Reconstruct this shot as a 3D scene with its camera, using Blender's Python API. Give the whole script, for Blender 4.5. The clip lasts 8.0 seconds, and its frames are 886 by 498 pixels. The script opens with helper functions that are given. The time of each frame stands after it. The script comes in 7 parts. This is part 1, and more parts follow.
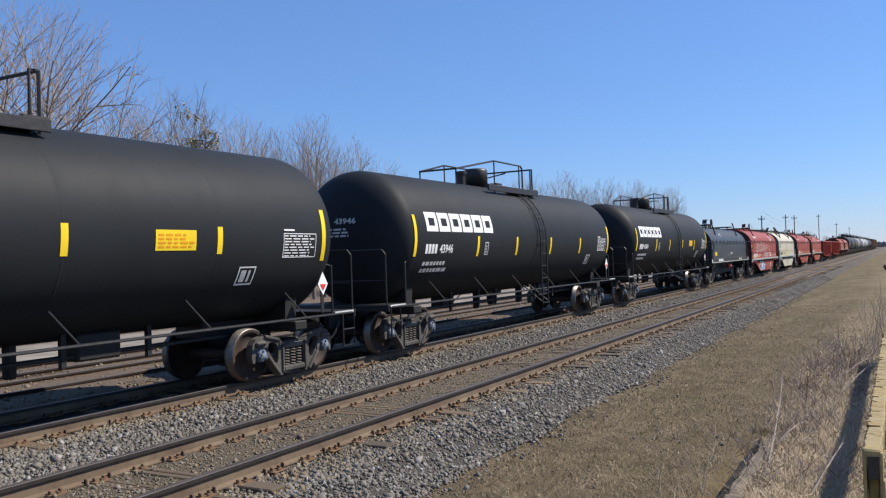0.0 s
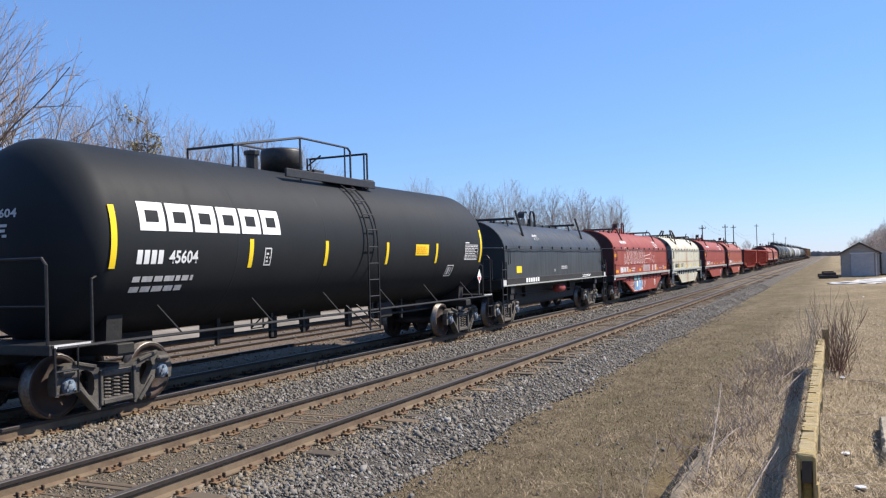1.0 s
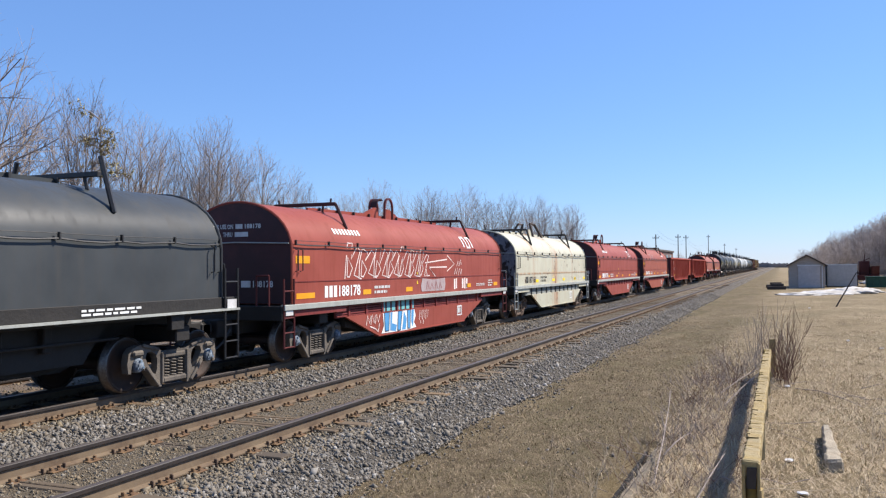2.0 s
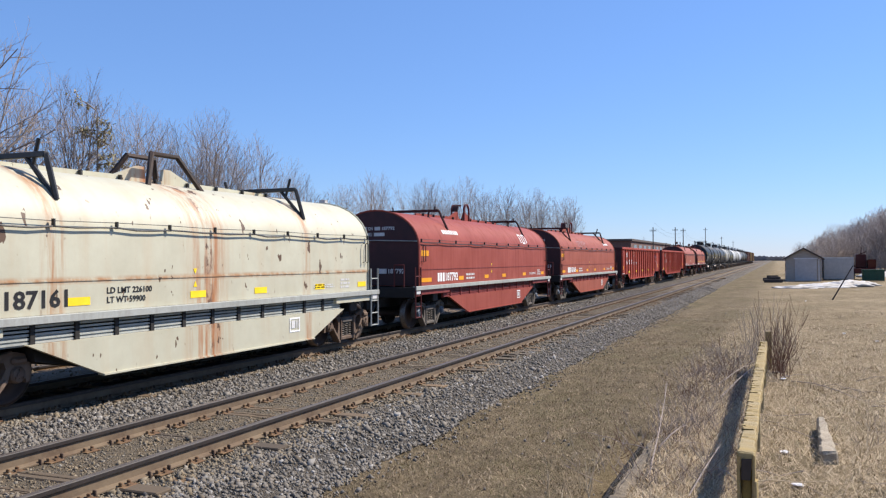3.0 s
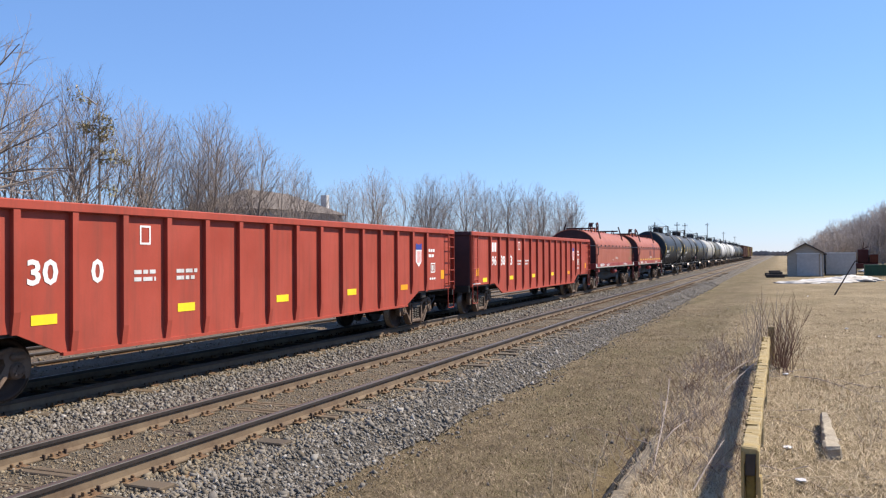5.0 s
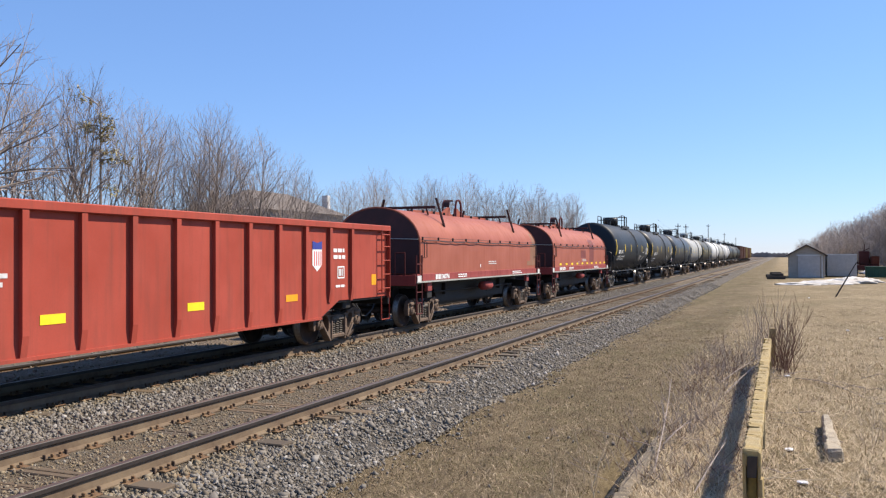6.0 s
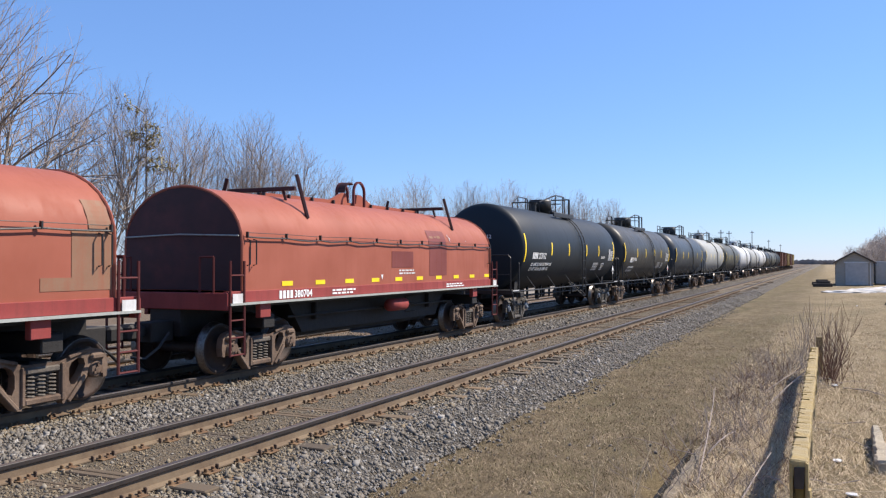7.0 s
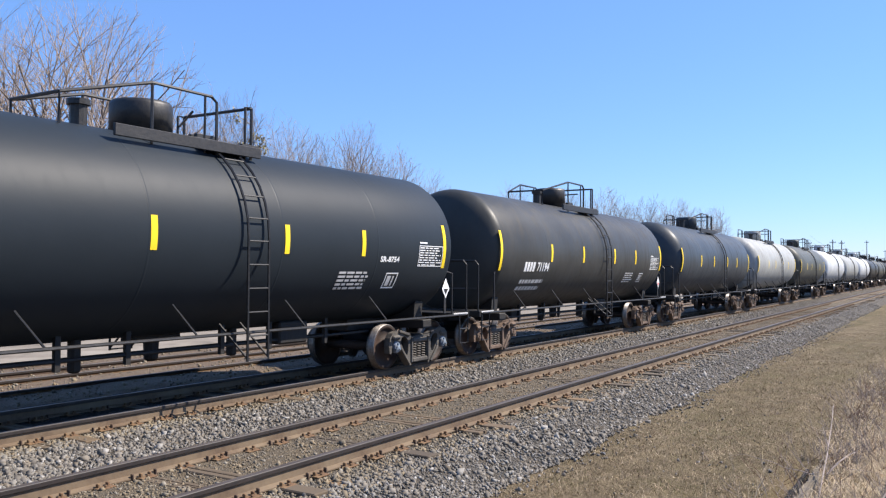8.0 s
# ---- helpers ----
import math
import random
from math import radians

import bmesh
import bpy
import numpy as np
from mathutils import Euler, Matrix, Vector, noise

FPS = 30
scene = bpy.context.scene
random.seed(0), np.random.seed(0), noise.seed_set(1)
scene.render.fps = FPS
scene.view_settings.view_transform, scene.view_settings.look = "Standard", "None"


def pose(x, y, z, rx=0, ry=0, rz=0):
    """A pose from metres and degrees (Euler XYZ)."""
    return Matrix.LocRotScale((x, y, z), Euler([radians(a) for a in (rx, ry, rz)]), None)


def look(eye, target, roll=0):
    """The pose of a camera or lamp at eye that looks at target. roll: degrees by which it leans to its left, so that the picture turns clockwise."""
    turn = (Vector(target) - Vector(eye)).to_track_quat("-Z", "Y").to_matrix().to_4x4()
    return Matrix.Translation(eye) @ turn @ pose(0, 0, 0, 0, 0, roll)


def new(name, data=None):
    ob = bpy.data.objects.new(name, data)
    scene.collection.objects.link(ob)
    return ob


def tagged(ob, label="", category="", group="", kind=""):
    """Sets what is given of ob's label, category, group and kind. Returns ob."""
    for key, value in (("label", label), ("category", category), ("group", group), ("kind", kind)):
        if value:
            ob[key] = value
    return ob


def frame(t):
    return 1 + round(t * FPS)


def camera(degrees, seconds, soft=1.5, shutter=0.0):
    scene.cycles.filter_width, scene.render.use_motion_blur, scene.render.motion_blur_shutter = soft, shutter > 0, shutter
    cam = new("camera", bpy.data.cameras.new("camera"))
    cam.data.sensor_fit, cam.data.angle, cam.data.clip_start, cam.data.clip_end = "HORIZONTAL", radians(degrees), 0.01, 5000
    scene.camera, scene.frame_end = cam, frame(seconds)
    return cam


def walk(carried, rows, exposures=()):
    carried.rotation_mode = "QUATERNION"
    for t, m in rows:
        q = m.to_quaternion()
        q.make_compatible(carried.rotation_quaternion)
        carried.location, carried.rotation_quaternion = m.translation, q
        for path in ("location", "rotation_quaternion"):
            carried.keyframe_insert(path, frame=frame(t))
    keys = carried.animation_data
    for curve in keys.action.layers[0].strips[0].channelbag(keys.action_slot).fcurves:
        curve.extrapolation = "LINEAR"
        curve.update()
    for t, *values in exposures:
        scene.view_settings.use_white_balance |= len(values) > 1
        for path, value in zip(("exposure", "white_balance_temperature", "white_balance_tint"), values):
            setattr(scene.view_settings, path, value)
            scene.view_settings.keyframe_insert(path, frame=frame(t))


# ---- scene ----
cam = camera(56.0, 8.0, 1.25)
PATH = [
    (0, pose(-0.001, 0.002, 2.070, 90.71, 1.94, 28.70)),
    (0.5, pose(0.034, 0.003, 2.077, 90.71, 2.22, 26.93)),
    (1, pose(0.006, 0.009, 2.076, 91.07, 1.64, 25.05)),
    (2.3, pose(0.020, -0.001, 2.068, 91.26, 0.40, 21.81)),
    (2.5, pose(0.023, -0.005, 2.068, 91.04, 0.41, 21.86)),
    (3, pose(0.022, -0.008, 2.063, 90.78, 0.35, 21.87)),
    (3.5, pose(0.012, -0.002, 2.057, 90.33, 0.24, 21.92)),
    (4, pose(0.000, 0.000, 2.060, 90.20, 0.38, 21.85)),
    (4.5, pose(0.001, -0.004, 2.062, 90.39, 0.43, 21.95)),
    (6, pose(-0.013, 0.009, 2.068, 90.50, 0.24, 22.03)),
    (6.5, pose(-0.016, 0.003, 2.068, 90.75, 0.14, 22.33)),
    (7, pose(-0.026, -0.010, 2.065, 90.94, 0.10, 24.72)),
    (7.5, pose(-0.067, -0.013, 2.061, 91.23, -0.21, 27.18)),
    (8, pose(-0.128, -0.043, 2.064, 91.53, -0.30, 31.30)),
]
EXPOSURE = [(0.0, 0.36, 6450, 12), (0.5, 0.55, 6600, 12), (1.0, 0.64, 6550, 12), (2.5, 0.63, 6600, 12), (3.0, 0.55, 6600, 13), (3.5, 0.57, 6650, 13), (4.0, 0.66, 6700, 12), (6.0, 0.70, 6950, 13), (6.8, 0.66, 6700, 13), (7.5, 0.75, 6600, 13), (8.0, 0.86, 6500, 13)]
walk(cam, PATH, EXPOSURE)

# ---- light ----
SUN_AZ, SUN_EL = 45.0, 45.3
world = bpy.data.worlds.new("sky_world")
scene.world = world
world.use_nodes = True
wn = world.node_tree.nodes
sky = wn.new("ShaderNodeTexSky")
sky.sky_type = "NISHITA"
sky.sun_disc = False
sky.sun_elevation, sky.sun_rotation = radians(SUN_EL), radians(SUN_AZ)
sky.altitude, sky.air_density, sky.dust_density, sky.ozone_density = 200, 1.15, 0.0, 10.0
wn["Background"].inputs["Strength"].default_value = 0.1
tint = wn.new("ShaderNodeMix")
tint.data_type, tint.blend_type = "RGBA", "MULTIPLY"
tint.inputs[0].default_value = 1.0
tint.inputs[7].default_value = (0.97, 0.98, 1.13, 1)
world.node_tree.links.new(sky.outputs["Color"], tint.inputs[6])
# thin even haze over the whole sky
haze = wn.new("ShaderNodeMix")
haze.data_type = "RGBA"
haze.inputs[0].default_value = 0.35
haze.inputs[7].default_value = (1.45, 2.95, 5.7, 1)
world.node_tree.links.new(tint.outputs[2], haze.inputs[6])
world.node_tree.links.new(haze.outputs[2], wn["Background"].inputs["Color"])
sun_data = bpy.data.lights.new("sun", "SUN")
sun_data.energy, sun_data.angle, sun_data.color = 5.0, radians(0.53), (1.0, 0.93, 0.82)
sun = new("sun", sun_data)
_a, _e = radians(SUN_AZ), radians(SUN_EL)
sun.matrix_world = look((math.sin(_a) * math.cos(_e) * 50, math.cos(_a) * math.cos(_e) * 50, math.sin(_e) * 50), (0, 0, 0))


# ---- materials ----
def nodes_of(name):
    m = bpy.data.materials.new(name)
    m.use_nodes = True
    nt = m.node_tree
    return m, nt, nt.nodes["Principled BSDF"]


def mixed(nt, fac, a, b):
    n = nt.nodes.new("ShaderNodeMix")
    n.data_type = "RGBA"
    for sock, v in ((n.inputs[0], fac), (n.inputs[6], a), (n.inputs[7], b)):
        if isinstance(v, (tuple, list)):
            sock.default_value = (*v, 1)
        elif isinstance(v, (int, float)):
            sock.default_value = v
        else:
            nt.links.new(v, sock)
    return n.outputs[2]


def noise_of(nt, scale, stretch=(1, 1, 1), detail=5, rough=0.6, lo=0.35, hi=0.65, coord="Object"):
    tc = nt.nodes.new("ShaderNodeTexCoord")
    mp = nt.nodes.new("ShaderNodeMapping")
    mp.inputs["Scale"].default_value = stretch
    tx = nt.nodes.new("ShaderNodeTexNoise")
    tx.inputs["Scale"].default_value, tx.inputs["Detail"].default_value, tx.inputs["Roughness"].default_value = scale, detail, rough
    rp = nt.nodes.new("ShaderNodeMapRange")
    rp.inputs[1].default_value, rp.inputs[2].default_value = lo, hi
    nt.links.new(tc.outputs[coord], mp.inputs["Vector"])
    nt.links.new(mp.outputs["Vector"], tx.inputs["Vector"])
    nt.links.new(tx.outputs["Fac"], rp.inputs[0])
    return rp.outputs[0]


def scaled(nt, sock, k):
    n = nt.nodes.new("ShaderNodeMath")
    n.operation = "MULTIPLY"
    nt.links.new(sock, n.inputs[0])
    n.inputs[1].default_value = k
    return n.outputs[0]


def bumped(nt, bsdf, sock, strength, dist):
    b = nt.nodes.new("ShaderNodeBump")
    b.inputs["Strength"].default_value, b.inputs["Distance"].default_value = strength, dist
    nt.links.new(sock, b.inputs["Height"])
    nt.links.new(b.outputs["Normal"], bsdf.inputs["Normal"])


def paint(name, col, dirt=(0.16, 0.12, 0.09), amount=0.35, rough=0.55, streak=0.5, fade=None, spec=0.15, gloss=(-0.08, 0.18)):
    """Weathered paint on steel: faded blotches, vertical dirt streaks, fine grain."""
    m, nt, b = nodes_of(name)
    fade = fade or tuple(min(1, c * 1.25 + 0.015) for c in col)
    big = noise_of(nt, 0.7, (1, 1, 1), 4, 0.6, 0.3, 0.7)
    strk = noise_of(nt, 2.2, (2.0, 2.5, 0.22), 6, 0.65, 0.48, 0.8)
    fine = noise_of(nt, 28, (1, 1, 1), 4, 0.7, 0.4, 0.75)
    c = mixed(nt, big, col, fade)
    c = mixed(nt, scaled(nt, strk, amount * streak * 2), c, dirt)
    c = mixed(nt, scaled(nt, fine, amount * 0.5), c, dirt)
    nt.links.new(c, b.inputs["Base Color"])
    r = nt.nodes.new("ShaderNodeMapRange")
    r.inputs[3].default_value, r.inputs[4].default_value = rough + gloss[0], min(1, rough + gloss[1])
    nt.links.new(strk, r.inputs[0])
    nt.links.new(r.outputs[0], b.inputs["Roughness"])
    b.inputs["Specular IOR Level"].default_value = spec
    bumped(nt, b, big, 0.08, 0.03)
    return m


def rough_mat(name, c1, c2, c3=None, scale=8, rough=0.9, bump=0.4, dist=0.02, stretch=(1, 1, 1), metal=0.0, coord="Object"):
    m, nt, b = nodes_of(name)
    n1 = noise_of(nt, scale, stretch, 6, 0.65, 0.35, 0.65, coord)
    n2 = noise_of(nt, scale * 0.15, stretch, 4, 0.6, 0.4, 0.65, coord)
    c = mixed(nt, n1, c1, c2)
    if c3:
        c = mixed(nt, n2, c, c3)
    nt.links.new(c, b.inputs["Base Color"])
    b.inputs["Roughness"].default_value, b.inputs["Metallic"].default_value = rough, metal
    bumped(nt, b, n1, bump, dist)
    return m


def varied(name, cols, rough=0.9, island=True):
    """Colour picked at random for each piece of a joined mesh, or for each object."""
    m, nt, b = nodes_of(name)
    if island:
        src = nt.nodes.new("ShaderNodeNewGeometry").outputs["Random Per Island"]
    else:
        src = nt.nodes.new("ShaderNodeObjectInfo").outputs["Random"]
    ramp = nt.nodes.new("ShaderNodeValToRGB")
    el = ramp.color_ramp.elements
    while len(el) < len(cols):
        el.new(0.5)
    for k, c in enumerate(cols):
        el[k].position = k / (len(cols) - 1)
        el[k].color = (*c, 1)
    nt.links.new(src, ramp.inputs["Fac"])
    fine = noise_of(nt, 40, (1, 1, 1), 3, 0.6, 0.3, 0.8)
    c = mixed(nt, scaled(nt, fine, 0.35), ramp.outputs["Color"], (0.05, 0.04, 0.03))
    nt.links.new(c, b.inputs["Base Color"])
    b.inputs["Roughness"].default_value = rough
    return m


TANK_BLACK = paint("tank_black_paint", (0.018, 0.0205, 0.0225), (0.036, 0.036, 0.035), 0.12, 0.6, 0.2, (0.0225, 0.0255, 0.028), 0.12, (-0.02, 0.05))
TANK_CHARCOAL = paint("charcoal_tank_paint", (0.035, 0.037, 0.036), (0.07, 0.06, 0.05), 0.4, 0.5)
TANK_BLUE = paint("blue_grey_tank_paint", (0.035, 0.045, 0.055), (0.07, 0.06, 0.05), 0.4, 0.5)
TANK_GREY = paint("light_grey_tank_paint", (0.30, 0.31, 0.30), (0.12, 0.10, 0.08), 0.55, 0.6)
TANK_OLIVE = paint("olive_grey_tank_paint", (0.075, 0.08, 0.07), (0.05, 0.04, 0.03), 0.5, 0.55)
TANK_WHITE = paint("off_white_tank_paint", (0.45, 0.47, 0.48), (0.16, 0.13, 0.10), 0.5, 0.6)
UNDER_BLACK = rough_mat("near_black_underframe_steel", (0.005, 0.0046, 0.0043), (0.009, 0.008, 0.0072), (0.013, 0.0105, 0.0088), 9, 0.7, 0.2)
RAIL_BLACK = rough_mat("black_handrail_paint", (0.0096, 0.0096, 0.0104), (0.024, 0.0216, 0.0192), None, 14, 0.5, 0.1)
RED_A = paint("brick_red_car_paint", (0.2468, 0.05107, 0.03366), (0.0994, 0.0497, 0.0414), 0.3, 0.6, 0.4)
RED_B = paint("faded_red_car_paint", (0.27, 0.06873, 0.04004), (0.116, 0.0621, 0.0455), 0.35, 0.6, 0.6)
RED_C = paint("orange_red_hood_paint", (0.268, 0.0785, 0.0480), (0.20, 0.08, 0.058), 0.18, 0.6, 0.4)
RED_SILL = paint("maroon_sill_paint", (0.24, 0.04334, 0.03871), (0.0782, 0.0391, 0.0351), 0.4, 0.6)
RED_G = paint("gondola_red_paint", (0.3191, 0.05233, 0.03178), (0.107, 0.0535, 0.0428), 0.35, 0.6, 0.7)
GREY_HOOD = paint("slate_grey_hood_paint", (0.0375, 0.0435, 0.0473), (0.0675, 0.06, 0.0525), 0.35, 0.5)
SILL_GREY = paint("galvanised_sill_paint", (0.321, 0.337, 0.313), (0.153, 0.131, 0.0999), 0.5, 0.6)
BEAM_MAROON = paint("dark_maroon_beam_paint", (0.045, 0.016, 0.015), (0.03, 0.02, 0.018), 0.4, 0.6)
LADDER_RED = paint("dark_red_ladder_paint", (0.10, 0.022, 0.02), (0.04, 0.025, 0.022), 0.4, 0.6)
LOUVRE_RED = paint("dark_red_rib_paint", (0.176, 0.032, 0.0288), (0.04, 0.024, 0.0224), 0.4, 0.6)
TRUCK_GREY = rough_mat("dusty_cast_steel", (0.111, 0.0963, 0.081), (0.0355, 0.0294, 0.0254), (0.151, 0.127, 0.101), 7, 0.85, 0.35)
TRUCK_BROWN = rough_mat("rusty_cast_steel", (0.123, 0.0743, 0.0479), (0.0413, 0.0248, 0.0165), (0.157, 0.107, 0.0743), 7, 0.85, 0.35)
TRUCK_BLACK = rough_mat("oily_cast_steel", (0.058, 0.052, 0.047), (0.017, 0.0155, 0.0145), (0.098, 0.086, 0.07), 7, 0.8, 0.35)
WHEEL_RUST = rough_mat("rusty_wheel_plate", (0.026, 0.0145, 0.0098), (0.011, 0.0078, 0.0068), (0.05, 0.025, 0.0145), 8, 0.75, 0.2)
TREAD = rough_mat("worn_tread_steel", (0.20, 0.185, 0.17), (0.10, 0.085, 0.075), None, 20, 0.45, 0.05, metal=0.9)
CAP_BLUE = rough_mat("blue_bearing_paint", (0.10, 0.17, 0.25), (0.30, 0.33, 0.36), (0.05, 0.06, 0.08), 16, 0.6, 0.2)
WHITE = paint("white_stencil_paint", (0.702, 0.711, 0.702), (0.315, 0.288, 0.252), 0.18, 0.6)
WHITE_WORN = paint("worn_white_stencil", (0.55, 0.55, 0.54), (0.2, 0.17, 0.14), 0.5, 0.6)
PALE_TAG = paint("pale_sprayed_paint", (0.72, 0.62, 0.58), (0.5, 0.2, 0.18), 0.35, 0.6)
PALE_OUT = paint("thin_pale_overpaint", (0.36, 0.31, 0.31), (0.30, 0.10, 0.09), 0.7, 0.6)
TEAL_TAG = paint("teal_sprayed_paint", (0.10, 0.36, 0.38), (0.5, 0.5, 0.5), 0.4, 0.6)
BLUE_TAG = paint("blue_sprayed_paint", (0.05, 0.24, 0.48), (0.4, 0.5, 0.6), 0.3, 0.6)
YELLOW = paint("reflective_yellow_tape", (0.80, 0.56, 0.02), (0.3, 0.2, 0.05), 0.15, 0.5)
AMBER = paint("amber_reflector_tape", (0.72, 0.30, 0.012), (0.3, 0.15, 0.04), 0.2, 0.5)
RED_MARK = paint("red_placard_ink", (0.65, 0.03, 0.02), (0.3, 0.05, 0.04), 0.1, 0.6)
DARK_INK = paint("dark_stencil_ink", (0.016, 0.016, 0.0176), (0.048, 0.04, 0.032), 0.2, 0.6)
BLUE_INK = paint("navy_shield_ink", (0.03, 0.05, 0.25), (0.06, 0.05, 0.1), 0.2, 0.6)
MAROON_PATCH = paint("maroon_touch_up_paint", (0.160, 0.043, 0.037), (0.2, 0.07, 0.05), 0.3, 0.6)
PRIMER = paint("tan_primer_patch", (0.21, 0.12, 0.075), (0.30, 0.085, 0.05), 0.6, 0.7)
RAIL_SIDE = rough_mat("rusty_rail_web", (0.135, 0.09, 0.054), (0.09, 0.0576, 0.0342), (0.162, 0.117, 0.072), 12, 0.85, 0.2, 0.01)
RAIL_GAUGE = rough_mat("dark_rail_head_side", (0.036, 0.0264, 0.0224), (0.02, 0.016, 0.0144), None, 12, 0.6, 0.1, 0.005)
RAIL_TOP = rough_mat("dull_rail_head", (0.15, 0.125, 0.11), (0.10, 0.08, 0.07), None, 10, 0.5, 0.05, 0.005, (1, 0.1, 1), 0.5)
TIE_TONES = varied("weathered_tie_timber", [(0.17, 0.115, 0.065), (0.09, 0.066, 0.042), (0.21, 0.128, 0.06), (0.13, 0.094, 0.058), (0.07, 0.053, 0.037)], 0.95, False)
PLATE_RUST = rough_mat("rusty_tie_plate", (0.165, 0.09, 0.0413), (0.0975, 0.0525, 0.027), (0.21, 0.128, 0.06), 12, 0.9, 0.3)
ANCHOR_RUST = rough_mat("dark_rusty_anchor", (0.052, 0.0336, 0.024), (0.088, 0.052, 0.032), None, 14, 0.85, 0.3)
# pale twig grey that also carries the horizon's haze as colour
FAR_WOOD = rough_mat("hazed_far_wood", (0.30, 0.27, 0.25), (0.24, 0.215, 0.20), None, 0.05, 0.95, 0.2)
# near-black: the shadow on the ballast under the train is put into this colour
SHADE_BLACK = rough_mat("painted_shade_black", (0.0103, 0.00877, 0.00788), (0.0205, 0.0175, 0.0146), (0.0146, 0.0123, 0.0103), 24, 0.95, 0.8, 0.05)
CRIB = rough_mat("tan_crib_gravel", (0.205, 0.166, 0.112), (0.107, 0.0858, 0.0585), (0.176, 0.131, 0.078), 40, 0.95, 1.0, 0.03)
BALLAST_BED = rough_mat("grey_ballast_bed", (0.177, 0.156, 0.127), (0.0624, 0.0551, 0.0447), (0.146, 0.116, 0.0811), 26, 0.95, 1.0, 0.06, coord="Object")
STONE = varied("crushed_grey_stone", [(0.0765, 0.0693, 0.0612), (0.195, 0.175, 0.15), (0.123, 0.109, 0.0917), (0.224, 0.206, 0.178), (0.163, 0.131, 0.0917), (0.203, 0.185, 0.163), (0.153, 0.143, 0.123), (0.37, 0.352, 0.325)])
STONE_TAN = varied("rust_dusted_stone", [(0.156, 0.122, 0.078), (0.234, 0.186, 0.117), (0.195, 0.17, 0.131), (0.254, 0.19, 0.112), (0.127, 0.107, 0.078), (0.293, 0.264, 0.215)])
STEM_RED = rough_mat("reddish_brown_stem_bark", (0.20, 0.105, 0.07), (0.12, 0.065, 0.045), None, 6, 0.9, 0.2)
EMBANK = rough_mat("yellow_dead_bank_grass", (0.34, 0.27, 0.13), (0.20, 0.16, 0.075), (0.28, 0.21, 0.11), 1.2, 0.95, 0.6, 0.1)
ROOF_TAUPE = rough_mat("taupe_shingle_roof", (0.17, 0.145, 0.125), (0.12, 0.10, 0.088), None, 6, 0.95, 0.4)
WALL_PALE = rough_mat("pale_grey_house_siding", (0.30, 0.27, 0.24), (0.24, 0.215, 0.19), None, 2, 0.9, 0.1, 0.01, (0.3, 0.3, 6))
BARK = rough_mat("grey_brown_bark", (0.20, 0.168, 0.142), (0.115, 0.095, 0.08), (0.25, 0.21, 0.18), 3, 0.95, 0.4)
# paler copies of bark and twig: distance haze is mixed into both colours
HAZED_BARK = rough_mat("hazed_grey_bark", (0.33, 0.29, 0.265), (0.24, 0.205, 0.185), None, 3, 0.95, 0.2)
HAZED_TWIG = rough_mat("hazed_grey_twig_bark", (0.46, 0.40, 0.37), (0.36, 0.31, 0.285), None, 3, 0.95, 0.1)
TWIG = rough_mat("grey_twig_bark", (0.36, 0.30, 0.265), (0.24, 0.2, 0.175), None, 5, 0.95, 0.2)
CONIFER = varied("dull_conifer_needles", [(0.24, 0.22, 0.10), (0.33, 0.29, 0.14), (0.40, 0.33, 0.17)])
GRASS = varied("dry_straw_grass", [(0.622, 0.496, 0.321), (0.451, 0.333, 0.207), (0.707, 0.58, 0.401), (0.366, 0.264, 0.167), (0.561, 0.441, 0.279), (0.43, 0.356, 0.192)])
GRASS_BROWN = varied("brown_trampled_grass", [(0.284, 0.208, 0.123), (0.189, 0.132, 0.0756), (0.34, 0.259, 0.156), (0.142, 0.0945, 0.0567), (0.236, 0.189, 0.0945)])
GRASS_OLIVE = varied("faint_olive_grass", [(0.14, 0.13, 0.05), (0.20, 0.17, 0.07), (0.11, 0.10, 0.04), (0.24, 0.19, 0.09)])
TIMBER_Y = rough_mat("peeling_yellow_timber", (0.418, 0.31, 0.122), (0.259, 0.18, 0.072), (0.36, 0.288, 0.158), 6, 0.9, 0.6, 0.015, (1.0, 9, 1.0))
TIMBER_DK = rough_mat("rotten_timber_end", (0.20, 0.14, 0.05), (0.05, 0.035, 0.02), (0.32, 0.23, 0.06), 10, 0.95, 0.6)
CONCRETE_PALE = rough_mat("pale_broken_concrete", (0.43, 0.375, 0.285), (0.26, 0.22, 0.165), (0.36, 0.30, 0.215), 12, 0.95, 0.7)
# darker than the red side paints: the end walls' shade is in this colour
SHADED_END = rough_mat("shaded_maroon_end_paint", (0.085, 0.02, 0.02), (0.05, 0.013, 0.014), (0.035, 0.011, 0.012), 3, 0.7, 0.15)
CONCRETE = rough_mat("weathered_concrete", (0.15, 0.128, 0.10), (0.08, 0.066, 0.05), (0.17, 0.135, 0.09), 6, 0.95, 0.5)
LANE = rough_mat("pale_gravel_lane", (0.215, 0.182, 0.142), (0.125, 0.105, 0.08), (0.26, 0.228, 0.185), 3, 0.95, 0.3, 0.02)
SNOW = rough_mat("old_snow", (0.60, 0.59, 0.57), (0.50, 0.485, 0.455), (0.40, 0.365, 0.315), 4, 0.8, 0.5, 0.05)
SIDING_GREY = rough_mat("grey_board_siding", (0.38, 0.342, 0.294), (0.285, 0.257, 0.218), None, 3, 0.9, 0.2, 0.02, (0.3, 0.3, 8))
DOOR_GREY = rough_mat("pale_grey_door_paint", (0.45, 0.43, 0.41), (0.37, 0.355, 0.34), None, 3, 0.8, 0.1)
